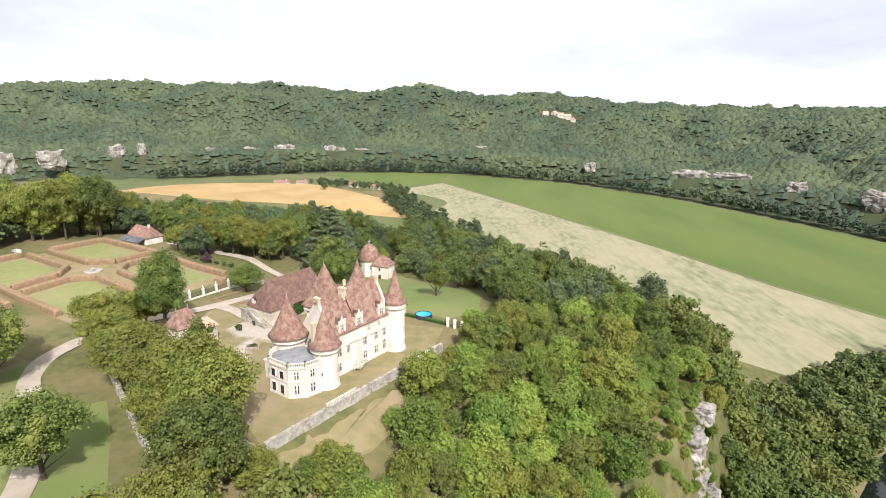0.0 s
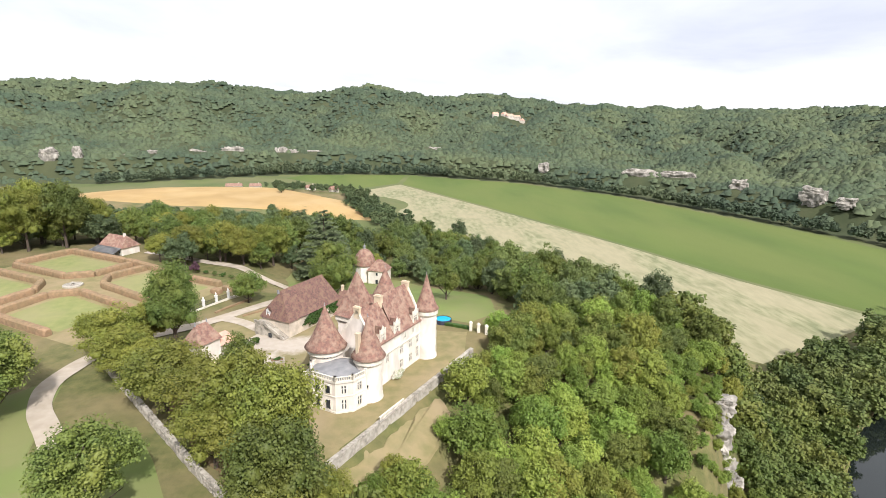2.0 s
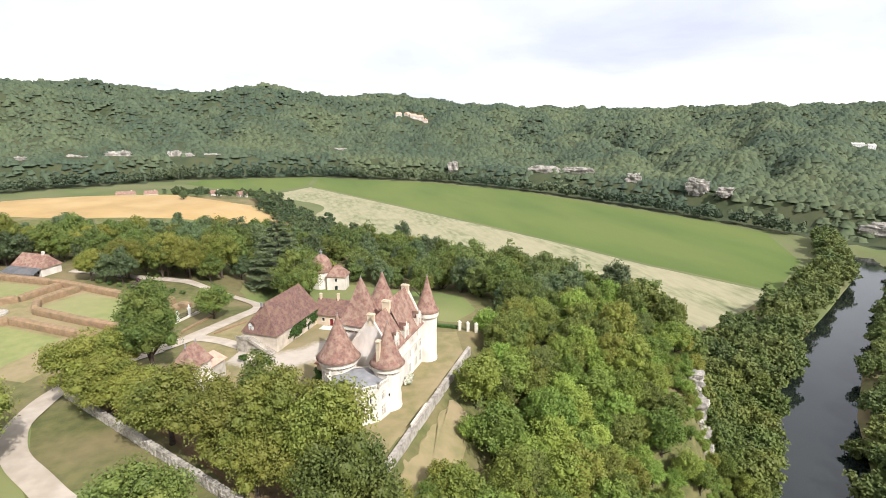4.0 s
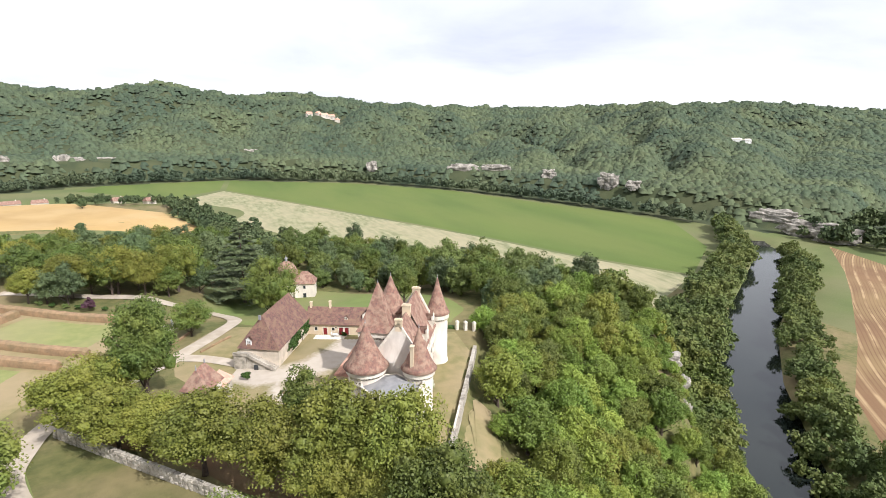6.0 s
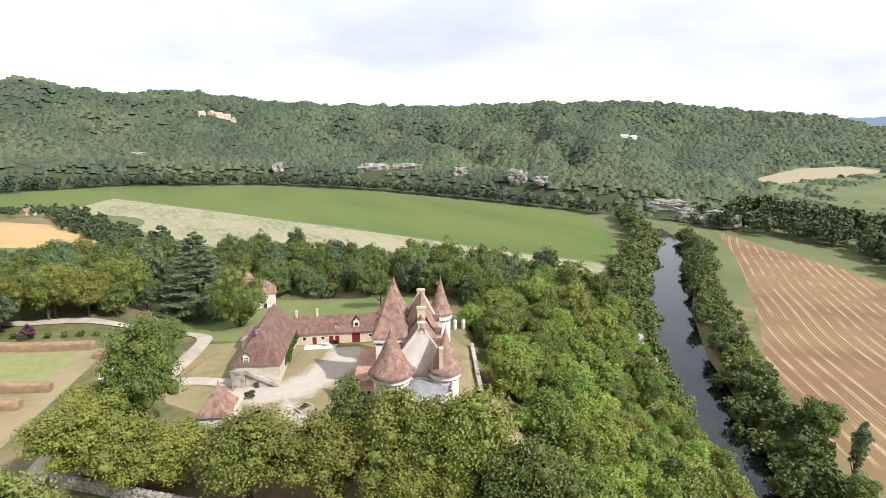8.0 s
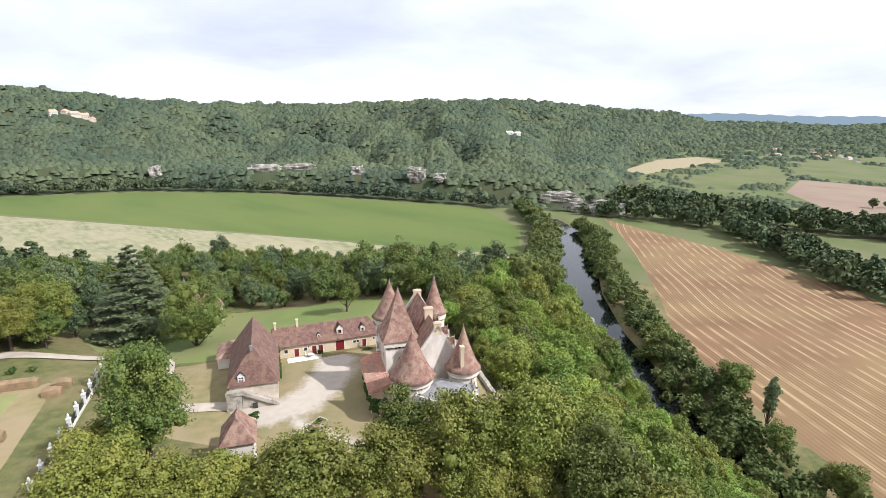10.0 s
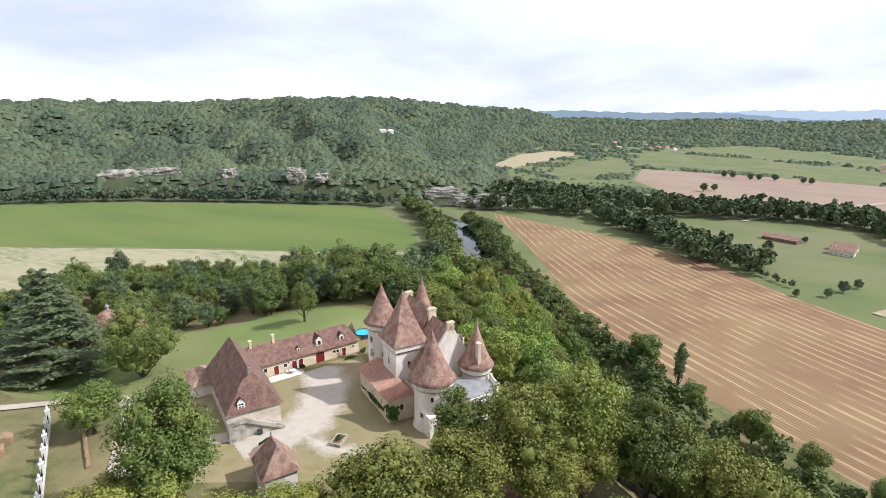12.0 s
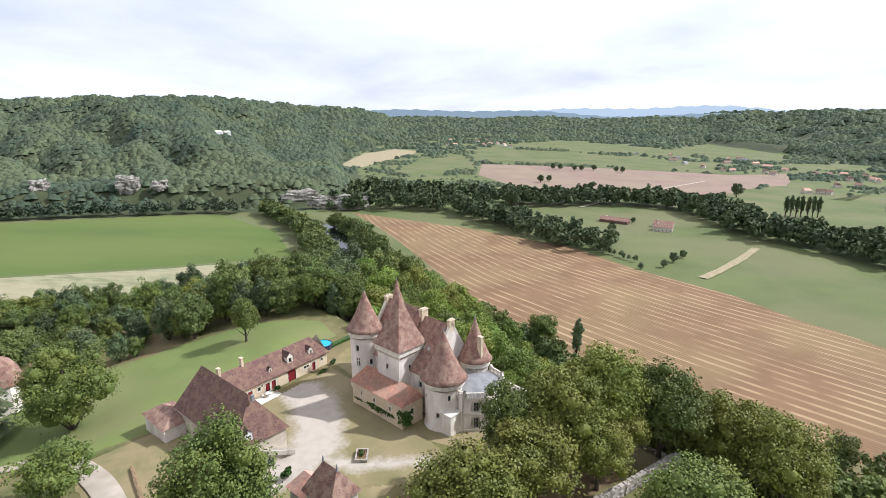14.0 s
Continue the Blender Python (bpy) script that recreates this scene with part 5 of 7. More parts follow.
SCRUB = [tree_kind(30 + i, 8.5, 3.7, 0.2, 74, 5200, 0.135, (SHRUB_LEAF, LEAF, SHRUB_LEAF, LEAF_YELLOW, LEAF_GREY)[i], name="hillside_tree", group="trees on the slope",
                   label=("bushy light green tree on the steep slope", "bushy deep green tree on the steep slope", "bushy mid green tree on the steep slope", "bushy yellow-green tree on the steep slope", "grey-green bushy tree on the steep slope")[i], cone=0.1 * (i % 2)) for i in range(5)]
xs, ys, rng = scatter(-60, 175, -40, 330, 5.3, spur_wood, 3)
order = np.argsort(np.hypot(xs - 25, ys - 115))
near, rest = order[:285], order[285:]
for n, i in enumerate(near):
    north = ys[i] > 128 + 0.1 * xs[i]
    k = rng.choice(5, p=(0.14, 0.62, 0.14, 0.04, 0.06) if north else (0.47, 0.05, 0.30, 0.18, 0.0))
    s = rng.choice((0.7, 0.9, 1.0, 1.2, 1.45)) * rng.uniform(0.9, 1.1) * 1.05
    plant(SCRUB[k], float(xs[i]), float(ys[i]), float(s), float(rng.uniform(0, 360)), sz=float(rng.uniform(0.85, 1.2)))


def merged(name, kinds, xs, ys, sizes, mats, label, category, seed, sink=0.0, tall=None):
    """Many trees of a few kinds as one mesh of foliage."""
    rng = np.random.RandomState(seed)
    zs = height(xs, ys) - sink
    V, F, o = [], [], 0
    pick = rng.randint(0, len(kinds), len(xs))
    for k, (v, f) in enumerate(kinds):
        sel = np.where(pick == k)[0]
        if not len(sel):
            continue
        a = rng.uniform(0, 6.28, len(sel))
        c, s = np.cos(a)[:, None], np.sin(a)[:, None]
        q = np.asarray(sizes)[sel][:, None]
        qz = q * (rng.uniform(0.85, 1.2, len(sel))[:, None] if tall is None else np.asarray(tall)[sel][:, None])
        X = (v[None, :, 0] * c - v[None, :, 1] * s) * q + xs[sel][:, None]
        Y = (v[None, :, 0] * s + v[None, :, 1] * c) * q + ys[sel][:, None]
        Z = v[None, :, 2] * qz + zs[sel][:, None]
        V.append(np.stack([X, Y, Z], 2).reshape(-1, 3))
        F.append((f[None] + (np.arange(len(sel)) * len(v))[:, None, None] + o).reshape(-1, f.shape[1]))
        o += len(sel) * len(v)
    ob = new(name, mesh_np(name, np.concatenate(V), np.concatenate(F), mats))
    return tagged(ob, label, category, kind="stuff")


LIGHT_KINDS = [crown_arrays(50 + i, 8.5, 3.9, 0.2, 34, 760, 0.31, cone=0.1 * i) for i in range(3)]
merged("woodland", LIGHT_KINDS, xs[rest], ys[rest], rng.choice((0.8, 1.0, 1.1, 1.35, 1.6), len(rest)) * rng.uniform(0.9, 1.1, len(rest)), SPUR_LEAF, "dense green woodland covering the spur's lower slopes", "woodland", 5)


def north_wood(x, y):
    e = (x - 62) * 0.887 + (y - 195) * 0.46
    return within(x, y, LAWN_EDGE + [(3, 128), (400, 128), (400, 700), (-62, 700)]) & (line_distance(x, y, RIVER) > 20) & (e < 55) & (y >= 150 + 0.25 * x) & (y < 295)


NORTH = [tree_kind(60 + i, 13, 5.4, -1.5, 60, 4600, 0.215, (LEAF, LEAF_DARK, LEAF_GREY, LEAF_YELLOW)[i], name="woodland_tree", group="trees behind the lawn",
                   label=("green woodland tree behind the lawn", "dark green woodland tree behind the lawn", "grey-green woodland tree behind the lawn", "yellow-green woodland tree behind the lawn")[i], cone=0.12 * (i % 2)) for i in range(4)]
xs, ys, rng = scatter(-70, 190, 140, 300, 7.9, north_wood, 17)
for i in range(len(xs)):
    plant(NORTH[rng.choice(4, p=(0.42, 0.30, 0.22, 0.06))], float(xs[i]), float(ys[i]), float(rng.choice((0.5, 0.65, 0.8, 0.9, 1.05)) * rng.uniform(0.9, 1.1) * (1.25 if ys[i] < 200 else 1.0)), float(rng.uniform(0, 360)), sz=float(rng.uniform(0.85, 1.15)))


def plateau_wood(x, y):
    reg = within(x, y, [(-62, 250), (-52, 232), (-66, 216), (-88, 212), (-108, 216), (-120, 240), (-150, 244), (-172, 232), (-182, 205), (-190, 150), (-260, 120), (-330, 300), (-330, 400), (-200, 360), (-170, 310), (-60, 310), (-40, 290)])
    clear = (np.hypot(x + 133, y - 233) < 14) | (np.hypot(x + 175, y - 212) < 8) | (np.hypot((x + 130) / 2.0, y - 430) < 55)
    return reg & ~clear


xs, ys, rng = scatter(-340, 0, 110, 480, 10.5, plateau_wood, 9)
order = np.argsort(np.hypot(xs + 60, ys - 200))
PARK = [tree_kind(70 + i, 15, 6.6, 0.8, 60, 4600, 0.25, (LEAF, LEAF_DARK, LEAF_YELLOW)[i], group="trees of the park",
                  label=("green park tree among others behind the garden", "dark green park tree among others behind the garden", "yellowish green park tree among others behind the garden")[i]) for i in range(3)]
for i in order[:95]:
    plant(PARK[rng.choice(3, p=(0.5, 0.34, 0.16))], float(xs[i]), float(ys[i]), float(rng.uniform(0.7, 1.15)), float(rng.uniform(0, 360)), sz=float(rng.uniform(0.85, 1.15)))
MID_KINDS = [crown_arrays(80 + i, 15, 6.3, 0.5, 14, 300, 0.9) for i in range(3)]
i = order[95:]
merged("woodland", MID_KINDS, xs[i], ys[i], rng.uniform(0.75, 1.15, len(i)), HEDGE_BELT, "woodland on the gentle slope behind the garden", "woodland", 6)


# rows of trees along river and field edges
def belt(pts, width, gap, seed):
    rng = np.random.RandomState(seed)
    p = np.array(resample(pts, gap, False))
    reps = max(1, int(width / gap))
    q = np.repeat(p, reps, 0) + rng.uniform(-0.5, 0.5, (len(p) * reps, 2)) * (width if reps > 1 else gap * 0.6)
    return q[:, 0], q[:, 1], rng


BANK_KINDS = [crown_arrays(80 + i, 10, 4.6, 0.0, 20, 520, 0.45, cone=0.12 * i) for i in range(3)]
ROW_KINDS = [crown_arrays(90 + i, 10, 4.4, 0.0, 9, 150, 0.80, cone=0.12 * i) for i in range(4)]
for name, pts, width, gap, lo, hi, mat, label in (
        ("riverside_trees", [(432, 300), (384, 264), (300, 216), (245, 182), (200, 152), (162, 125), (132, 102), (98, 72), (64, 32), (32, -12), (-4, -80)], 17, 4.6, 0.7, 1.45, BANK_LEAF, "dense green trees and bushes along the river bank"),
        ("riverside_trees", [(470, 400), (420, 350), (360, 302), (300, 272), (240, 240), (196, 207), (160, 182)], 20, 5.5, 1.2, 1.9, BANK_LEAF, "tall grey-green trees on the inner river bank"),
        ("riverside_trees", [(134, 196), (150, 199), (174, 208), (204, 230)], 24, 5.0, 0.9, 1.5, BANK_LEAF, "dense green trees between the pale crop and the river"),
        ("tree_belt", [(-420, 800), (-180, 936), (17, 953), (205, 872), (330, 742), (395, 622), (452, 500), (470, 430)], 18, 8.0, 1.2, 1.8, HAZED_WOODS, "belt of trees at the foot of the wooded hill"),
        ("tree_belt", [(520, 322), (545, 250), (545, 190), (470, 114), (398, 78), (362, 30)], 40, 8.5, 1.5, 2.4, HEDGE_BELT, "thick dark tree belt along the stubble field"),
        ("tree_belt", [(640, 330), (640, 230), (600, 120), (640, 0), (640, -90), (560, -140), (490, -132), (430, -166), (390, -196), (340, -215), (200, -330)], 46, 9.0, 1.6, 2.6, HEDGE_BELT, "winding tree belt beyond the farm meadow"),
        ("hedgerow", [(362, 30), (326, 4)], 6, 5.0, 0.5, 0.8, HEDGE_BELT, "field hedge of mixed bushes"),
        ("hedgerow", [(-29, 560), (-45, 640), (-90, 740), (-170, 745), (-110, 700)], 22, 8.0, 0.7, 1.2, HEDGE_BELT, "row of trees round the farm fields"),
        ("hedgerow", [(60, 330), (20, 440), (-20, 545), (-60, 660)], 34, 8.0, 0.9, 1.5, HEDGE_BELT, "belt of trees between the fields")):
    bx, by, rng = belt(pts, width, gap, len(name) + int(pts[0][0]) % 17)
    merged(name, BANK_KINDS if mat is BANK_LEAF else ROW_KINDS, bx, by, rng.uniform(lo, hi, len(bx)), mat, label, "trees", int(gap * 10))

POPLAR = tree_kind(101, 26, 3.4, 1.0, 40, 4600, 0.3, LEAF_DARK, name="poplar", label="slim dark upright poplar")
plant(POPLAR, 122.5, 72)
BANK = tree_kind(102, 19, 8.4, 0.6, 80, 9000, 0.28, LEAF, label="large rounded tree on the far river bank")
for x, y, s in ((138, 88, 1.0), (104, 66, 0.75), (90, 45, 0.8), (77, 28, 0.7), (63, 9, 0.8), (50, -11, 0.75)):
    plant(BANK, x, y, s, x * 7.0)
for x, y in [(579, -225), (590, -236), (579, -237), (588, -247), (579, -250), (591, -262), (585, -265)]:
    plant(POPLAR, x, y, 1.15)
FIELD_TREE = tree_kind(103, 12, 5.6, 0.2, 40, 2600, 0.34, LEAF_DARK, name="field_tree", label="solitary dark green tree among the valley fields", group="field trees")
for x, y, s in ((862, 63, 1.3), (881, 47, 1.1), (749, -230, 1.9), (1126, 26, 1.2), (1116, 11, 1.2), (1102, -20, 1.1), (1107, -35, 1.1), (1114, -63, 1.2), (1097, -108, 1.1), (1088, -120, 1.2), (503, -29, 0.6),
                (303, 4, 0.5), (329, -28, 0.8), (345, -40, 0.7), (312, -16, 0.6), (-230, 560, 1.2), (-215, 520, 1.3), (-140, 575, 1.1), (-150, 690, 1.0)):
    plant(FIELD_TREE, x, y, s)


# ---- cliffs ----
def rock(name, x, y, z, sx, sy, sz, turn, seed, label, sub=4, rough=0.42):
    rng = np.random.RandomState(seed)
    bm = bmesh.new()
    bmesh.ops.create_icosphere(bm, subdivisions=sub, radius=1)
    off = Vector(rng.uniform(-50, 50, 3))
    for v in bm.verts:
        c = v.co.copy()
        c = Vector([math.copysign(abs(q) ** 0.6, q) for q in c])
        n1 = noise.noise(c * 1.3 + off)
        strata = math.sin((c.z * sz + n1 * 2) * 1.9) * 0.06
        cell = noise.cell(Vector((c.x * 2.2, c.y * 2.2, c.z * 2.6)) + off) * 0.12 + noise.cell(Vector((c.x * 5, c.y * 5, c.z * 6.5)) + off) * 0.06
        v.co = c * (1 + rough * n1 + 0.2 * noise.noise(c * 3.1 + off) + strata + cell)
        v.co = Vector((v.co.x * sx, v.co.y * sy, v.co.z * sz))
    bmesh.ops.rotate(bm, verts=bm.verts, cent=(0, 0, 0), matrix=Matrix.Rotation(radians(turn), 3, "Z"))
    ob = part(name, bm, ROCK)
    ob.location = (x, y, z)
    return tagged(ob, label, "cliff")


for x, y, z, sx, sy, sz, turn, seed in ((63.5, 132.0, -13.2, 5.8, 2.6, 1.9, -42, 1), (68.5, 127.5, -15.6, 3.6, 3.0, 2.6, -30, 2), (55.5, 121.5, -20.0, 4.8, 3.4, 3.4, -25, 3), (62.5, 120.5, -20.5, 4.2, 3.4, 4.4, -35, 7),
                                        (56.5, 116.5, -27.0, 4.4, 3.4, 4.0, -15, 4), (64.0, 117.5, -29.0, 3.2, 3.0, 4.2, 10, 8), (70.5, 121.5, -37.0, 3.0, 2.8, 3.8, 0, 5), (16.8, 96.5, -24.5, 2.6, 2.2, 3.4, 20, 6)):
    rock("rock_outcrop", x, y, z, sx, sy, sz, turn, seed, "pale weathered limestone crag breaking out of the slope", 5, 0.3)
for i, (x, y, z, k) in enumerate(((60.5, 127.5, -16.5, 0.42), (65.5, 123.5, -19.0, 0.36), (59.0, 113.0, -30.0, 0.55), (60.2, 119.0, -25.0, 0.32), (53.0, 118.5, -21.0, 0.5), (67.0, 113.5, -36.0, 0.6), (57.5, 126.5, -14.5, 0.5), (72.5, 126.0, -22.0, 0.45))):
    plant(SCRUB[(0, 2, 3)[i % 3]], x, y, k, i * 47.0, dz=z - ground_z(x, y))
CRAG_FOOT = [(53, 124), (62, 133), (70, 135), (77, 128), (80, 118), (74, 106), (66, 98), (55, 97), (47, 106), (48, 116)]
bx, by, rng = scatter(45, 82, 95, 137, 3.3, lambda x, y: within(x, y, CRAG_FOOT), 44)
for x, y in zip(bx, by):
    plant(SCRUB[rng.choice((0, 0, 2, 2, 3))], float(x), float(y), float(rng.uniform(0.3, 0.58)), float(rng.uniform(0, 360)), sz=float(rng.uniform(0.7, 1.0)))
FAR_CLIFFS = ((-581, 726, -18, 10, 13), (-553, 772, -18, 15, 13), (-500, 843, -15, 11, 13), (-470, 858, -12, 6, 12), (-425, 895, -24, 8, 9), (-390, 921, -14, 7, 5), (-330, 955, -19, 15, 8), (-278, 981, -17, 20, 10), (-204, 999, -22, 10, 12),
              (-185, 1003, -20, 8, 8), (-150, 1019, -19, 15, 5), (70, 1098, -17, 16, 6), (245, 897, -32, 8, 9), (366, 797, -31, 20, 8), (418, 774, -31, 22, 8), (440, 668, -30, 9, 9), (468, 574, -29, 12, 10), (480, 540, -31, 8, 6),
              (556, 452, -50, 26, 8), (524, 338, -55, 26, 9), (520, 310, -56, 20, 7), (540, 385, -52, 24, 9))
for n, (x, y, z, w, h) in enumerate(FAR_CLIFFS):
    turn = -math.degrees(math.atan2(x + 60, y - 60))
    rock("cliff", x, y, z, w, 7, h, turn, 20 + n, "weathered limestone cliff face among the hillside woods", 4, 0.5)


# ---- woods of the hills ----
def hill_wood():
    rng = np.random.RandomState(12)
    X, Y, S = [], [], []
    r = 420.0
    while r < 4650:
        s = max(7.8, r * 0.0068)
        n = int(1.15 * 3.05 * r / s)
        a = rng.uniform(-0.80, 2.25, n)
        q = r + rng.uniform(-0.9, 0.9, n) * s
        X.append(-40 + q * np.sin(a))
        Y.append(60 + q * np.cos(a))
        S.append(np.full(n, s))
        r += s * 0.95
    x, y, s = np.concatenate(X), np.concatenate(Y), np.concatenate(S)
    hill = within(x, y, HILL_NORTH) | within(x, y, HILL_SOUTH) | (np.hypot(x, y) > 2700)
    open_land = (x > 640) & ~hill & (rng.uniform(size=len(x)) < np.where(ripple(x * 2.3, y * 2.3) > 0.12, 0.8, 0.025)) & (np.hypot(x, y) > 700)
    keep = hill | open_land
    for name in FIELDS:
        keep &= ~within(x, y, name)
    for cx, cy, w, v in CLEARINGS:
        dx, dy = cx + 60, cy - 60
        ln = math.hypot(dx, dy)
        f = ((x - cx) * dx + (y - cy) * dy) / ln
        g = ((x - cx) * -dy + (y - cy) * dx) / ln
        keep &= ~((np.abs(g) < w) & (f < 6) & (f > -v))
    keep &= (np.abs(x) < 4350) & (np.abs(y) < 4500)
    x, y, s = x[keep], y[keep], s[keep]
    blobs = []
    for k in range(5):
        g = np.random.RandomState(k)
        a = np.linspace(0, 2 * np.pi, 7)[:-1] + g.uniform(-0.25, 0.25, 6)
        lo = np.stack([np.cos(a) * g.uniform(0.85, 1.15, 6), np.sin(a) * g.uniform(0.85, 1.15, 6), g.uniform(-0.25, 0.15, 6)], 1)
        c = np.linspace(0, 2 * np.pi, 4)[:-1] + g.uniform(-0.4, 0.4, 3)
        hi = np.stack([np.cos(c) * g.uniform(0.4, 0.7, 3), np.sin(c) * g.uniform(0.4, 0.7, 3), g.uniform(0.75, 1.15, 3)], 1)
        tri = [(6, 7, 8)] + [t for m in range(3) for t in ((2 * m, 2 * m + 1, 6 + m), (2 * m + 1, (2 * m + 2) % 6, 6 + m), ((2 * m + 2) % 6, 6 + (m + 1) % 3, 6 + m))]
        blobs.append((np.concatenate([lo, hi]), np.array(tri)))
    close = np.hypot(x, y) < 1500
    for sel, nm, lab in ((close, "forest", "dense mixed forest on the valley side"), (~close, "forest", "distant forest on the far hills")):
        merged(nm, blobs, x[sel], y[sel], s[sel] * rng.choice((0.55, 0.65, 0.75, 0.95), sel.sum()) * rng.uniform(0.85, 1.15, sel.sum()), HAZED_WOODS, lab, "forest", 21, 1.0, tall=rng.uniform(0.6, 1.0, sel.sum())).data.shade_smooth()


FIELDS = [[(1218, 200), (1190, -80), (1120, -290), (1075, -450), (800, -260), (657, -8), (740, 90), (960, 190)], STRAW_FIELD,
          *FAR_FIELDS, GREEN_FIELD, [(1270, 220), (1230, -60), (1150, -330), (1400, -420), (1700, -100), (1900, 260)],
          [(1950, 250), (1750, -150), (1500, -430), (2100, -430), (2600, -100)], [(620, -120), (560, -230), (900, -480), (1040, -450)]]
CLEARINGS = [(x, y, w * 0.85, 34) for x, y, z, w, h in FAR_CLIFFS[:18]] + [(x, y, w * 0.6, 14) for x, y, z, w, h in FAR_CLIFFS[18:]] + [(285, 1299, 42, 40), (240, 1310, 16, 25), (934, 719, 32, 45), (880, 760, 60, 22)]
hill_wood()


# ---- ridges at the end of the valley, haze painted as a flat glow ----
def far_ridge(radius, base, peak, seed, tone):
    m = bpy.data.materials.new("painted_haze_glow")
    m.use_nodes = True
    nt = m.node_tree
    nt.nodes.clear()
    # self-lit flat blue in place of leaf colour seen through haze
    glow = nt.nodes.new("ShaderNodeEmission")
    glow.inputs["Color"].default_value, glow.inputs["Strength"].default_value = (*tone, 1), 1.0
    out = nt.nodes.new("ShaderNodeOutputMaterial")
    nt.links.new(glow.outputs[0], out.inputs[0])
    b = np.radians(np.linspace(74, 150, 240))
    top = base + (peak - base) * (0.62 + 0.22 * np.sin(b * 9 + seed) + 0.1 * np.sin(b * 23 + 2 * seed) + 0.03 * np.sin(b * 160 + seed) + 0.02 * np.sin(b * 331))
    v = []
    for k, z in ((0, np.full(240, -120.0)), (0, top), (60, top - 4), (60, np.full(240, -120.0))):
        v += list(zip(-60 + (radius + k) * np.sin(b), 60 + (radius + k) * np.cos(b), z))
    f = [(r * 240 + i, r * 240 + i + 1, r * 240 + 241 + i, r * 240 + 240 + i) for r in range(3) for i in range(239)]
    ob = new("backdrop", mesh_from("backdrop", v, f, m))
    tagged(ob, "far wooded ridge, its pale blue haze painted in as a glow", "distant hills", kind="structure")


# the farther ridge gets the paler glow, as haze would make it
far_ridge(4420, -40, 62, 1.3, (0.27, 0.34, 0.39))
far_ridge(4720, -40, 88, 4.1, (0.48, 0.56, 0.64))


# ---- ground cover round the castle ----
patch("lawn", [(-62, 212), (-56, 196), (-54, 183), (-44, 171), (-32, 168), (-10, 158), (4, 150), (14, 160), (15, 181), (2, 200), (-16, 222), (-40, 238), (-60, 240)], LAWN, "green mown lawn behind the outbuildings", "lawn", 0.14, 3, 10, 0.5)
patch("terrace_grass", [(-34, 87.5), (-0.6, 132.5), (2, 146), (-12, 149), (-18, 142), (-40, 130), (-46, 104)], DRY, "dry mown grass on the castle terrace", "lawn", 0.12, 3, 8)
patch("court_grass", [(-72, 163), (-62, 178), (-54, 181), (-40, 170), (-34, 161), (-14, 147), (-20, 139), (-36, 121), (-44, 116), (-58, 122), (-72, 150)], DRY, "dry grass round the gravel court", "lawn", 0.10, 3, 8)
patch("bare_ground", [(-92, 133), (-72, 116), (-58, 95), (-44, 80), (-34, 88), (-44, 104), (-52, 118), (-64, 126), (-80, 142)], EARTH, "bare brown earth under the trees", "ground", 0.13, 3, 8, 0.6)
COURT_LINE = [(-27.5, 149), (-33, 145), (-40, 140.5), (-47, 139), (-52.5, 140.5), (-57, 146)]
SIDE_LINE = [(-50, 136), (-51, 129), (-48.5, 119)]


def court_ground():
    """One sheet over the court; its wear, greatest where wheels turn, thins the grass to bare gravel."""
    xs, ys = np.meshgrid(np.linspace(-66, -16, 101), np.linspace(112, 166, 109))
    wear = np.maximum(1 - line_distance(xs, ys, COURT_LINE) / 10.5, 0.72 - line_distance(xs, ys, SIDE_LINE) / 8.0)
    rim = [(-60.5, 141), (-57, 148), (-51.5, 145.5), (-44, 151.5), (-37.5, 157), (-27, 152.5), (-16, 146), (-23, 139), (-36, 123), (-47, 114), (-54, 120), (-58, 132)]
    inside = within(xs, ys, rim)
    z = height(xs, ys) + np.where(inside, 0.2, -0.1)
    n, k = xs.shape[1], np.arange(xs.size).reshape(xs.shape)
    f = np.stack([k[:-1, :-1].ravel(), k[:-1, 1:].ravel(), k[1:, 1:].ravel(), k[1:, :-1].ravel()], 1)
    f = f[inside.ravel()[f].any(1)]
    me = mesh_np("gravel_court", np.stack([xs.ravel(), ys.ravel(), z.ravel()], 1), f, WORN, True)
    layer = me.attributes.new("wear", "FLOAT", "POINT")
    layer.data.foreach_set("value", np.clip(wear, 0, 1).ravel().astype(np.float32))
    tagged(new("gravel_court", me), "pale gravel courtyard worn by wheels, thinning into dry grass", "courtyard", kind="structure")


court_ground()
patch("meadow_verge", [(-86, 96), (-70, 104), (-62, 92), (-52, 74), (-60, 50), (-100, 60), (-120, 100), (-96, 128)], LAWN, "grass beside the drive below the rubble wall", "lawn", 0.12, 3, 8)
patch("dry_slope", [(-35.5, 81), (-32, 86), (-22, 99.5), (-10, 115.5), (-7, 112), (-11, 102), (-15, 95), (-20, 87), (-27, 78)], DRY, "straw-coloured grass slope below the terrace wall", "grass", 0.25, 2, 10, 0.7)
road("drive", [(-120, 232), (-84, 219), (-70, 206), (-58, 199), (-52.5, 191), (-55, 181), (-62, 170), (-70, 160), (-77, 154)], 4.2, GRAVEL, "pale gravel drive curving past the garden", "drive")
road("drive", [(-70, 160), (-62, 155.5), (-57, 150), (-53, 145)], 3.6, GRAVEL, "pale gravel drive into the court", "drive", 0.33)
road("drive", [(-77, 154), (-86, 148), (-92.6, 140.3), (-95.8, 132), (-97, 124), (-95.5, 116), (-91, 108), (-83.5, 98.5), (-77, 91), (-71, 82), (-66, 70), (-61, 54)], 4.6, GRAVEL, "pale gravel drive climbing to the castle", "drive")
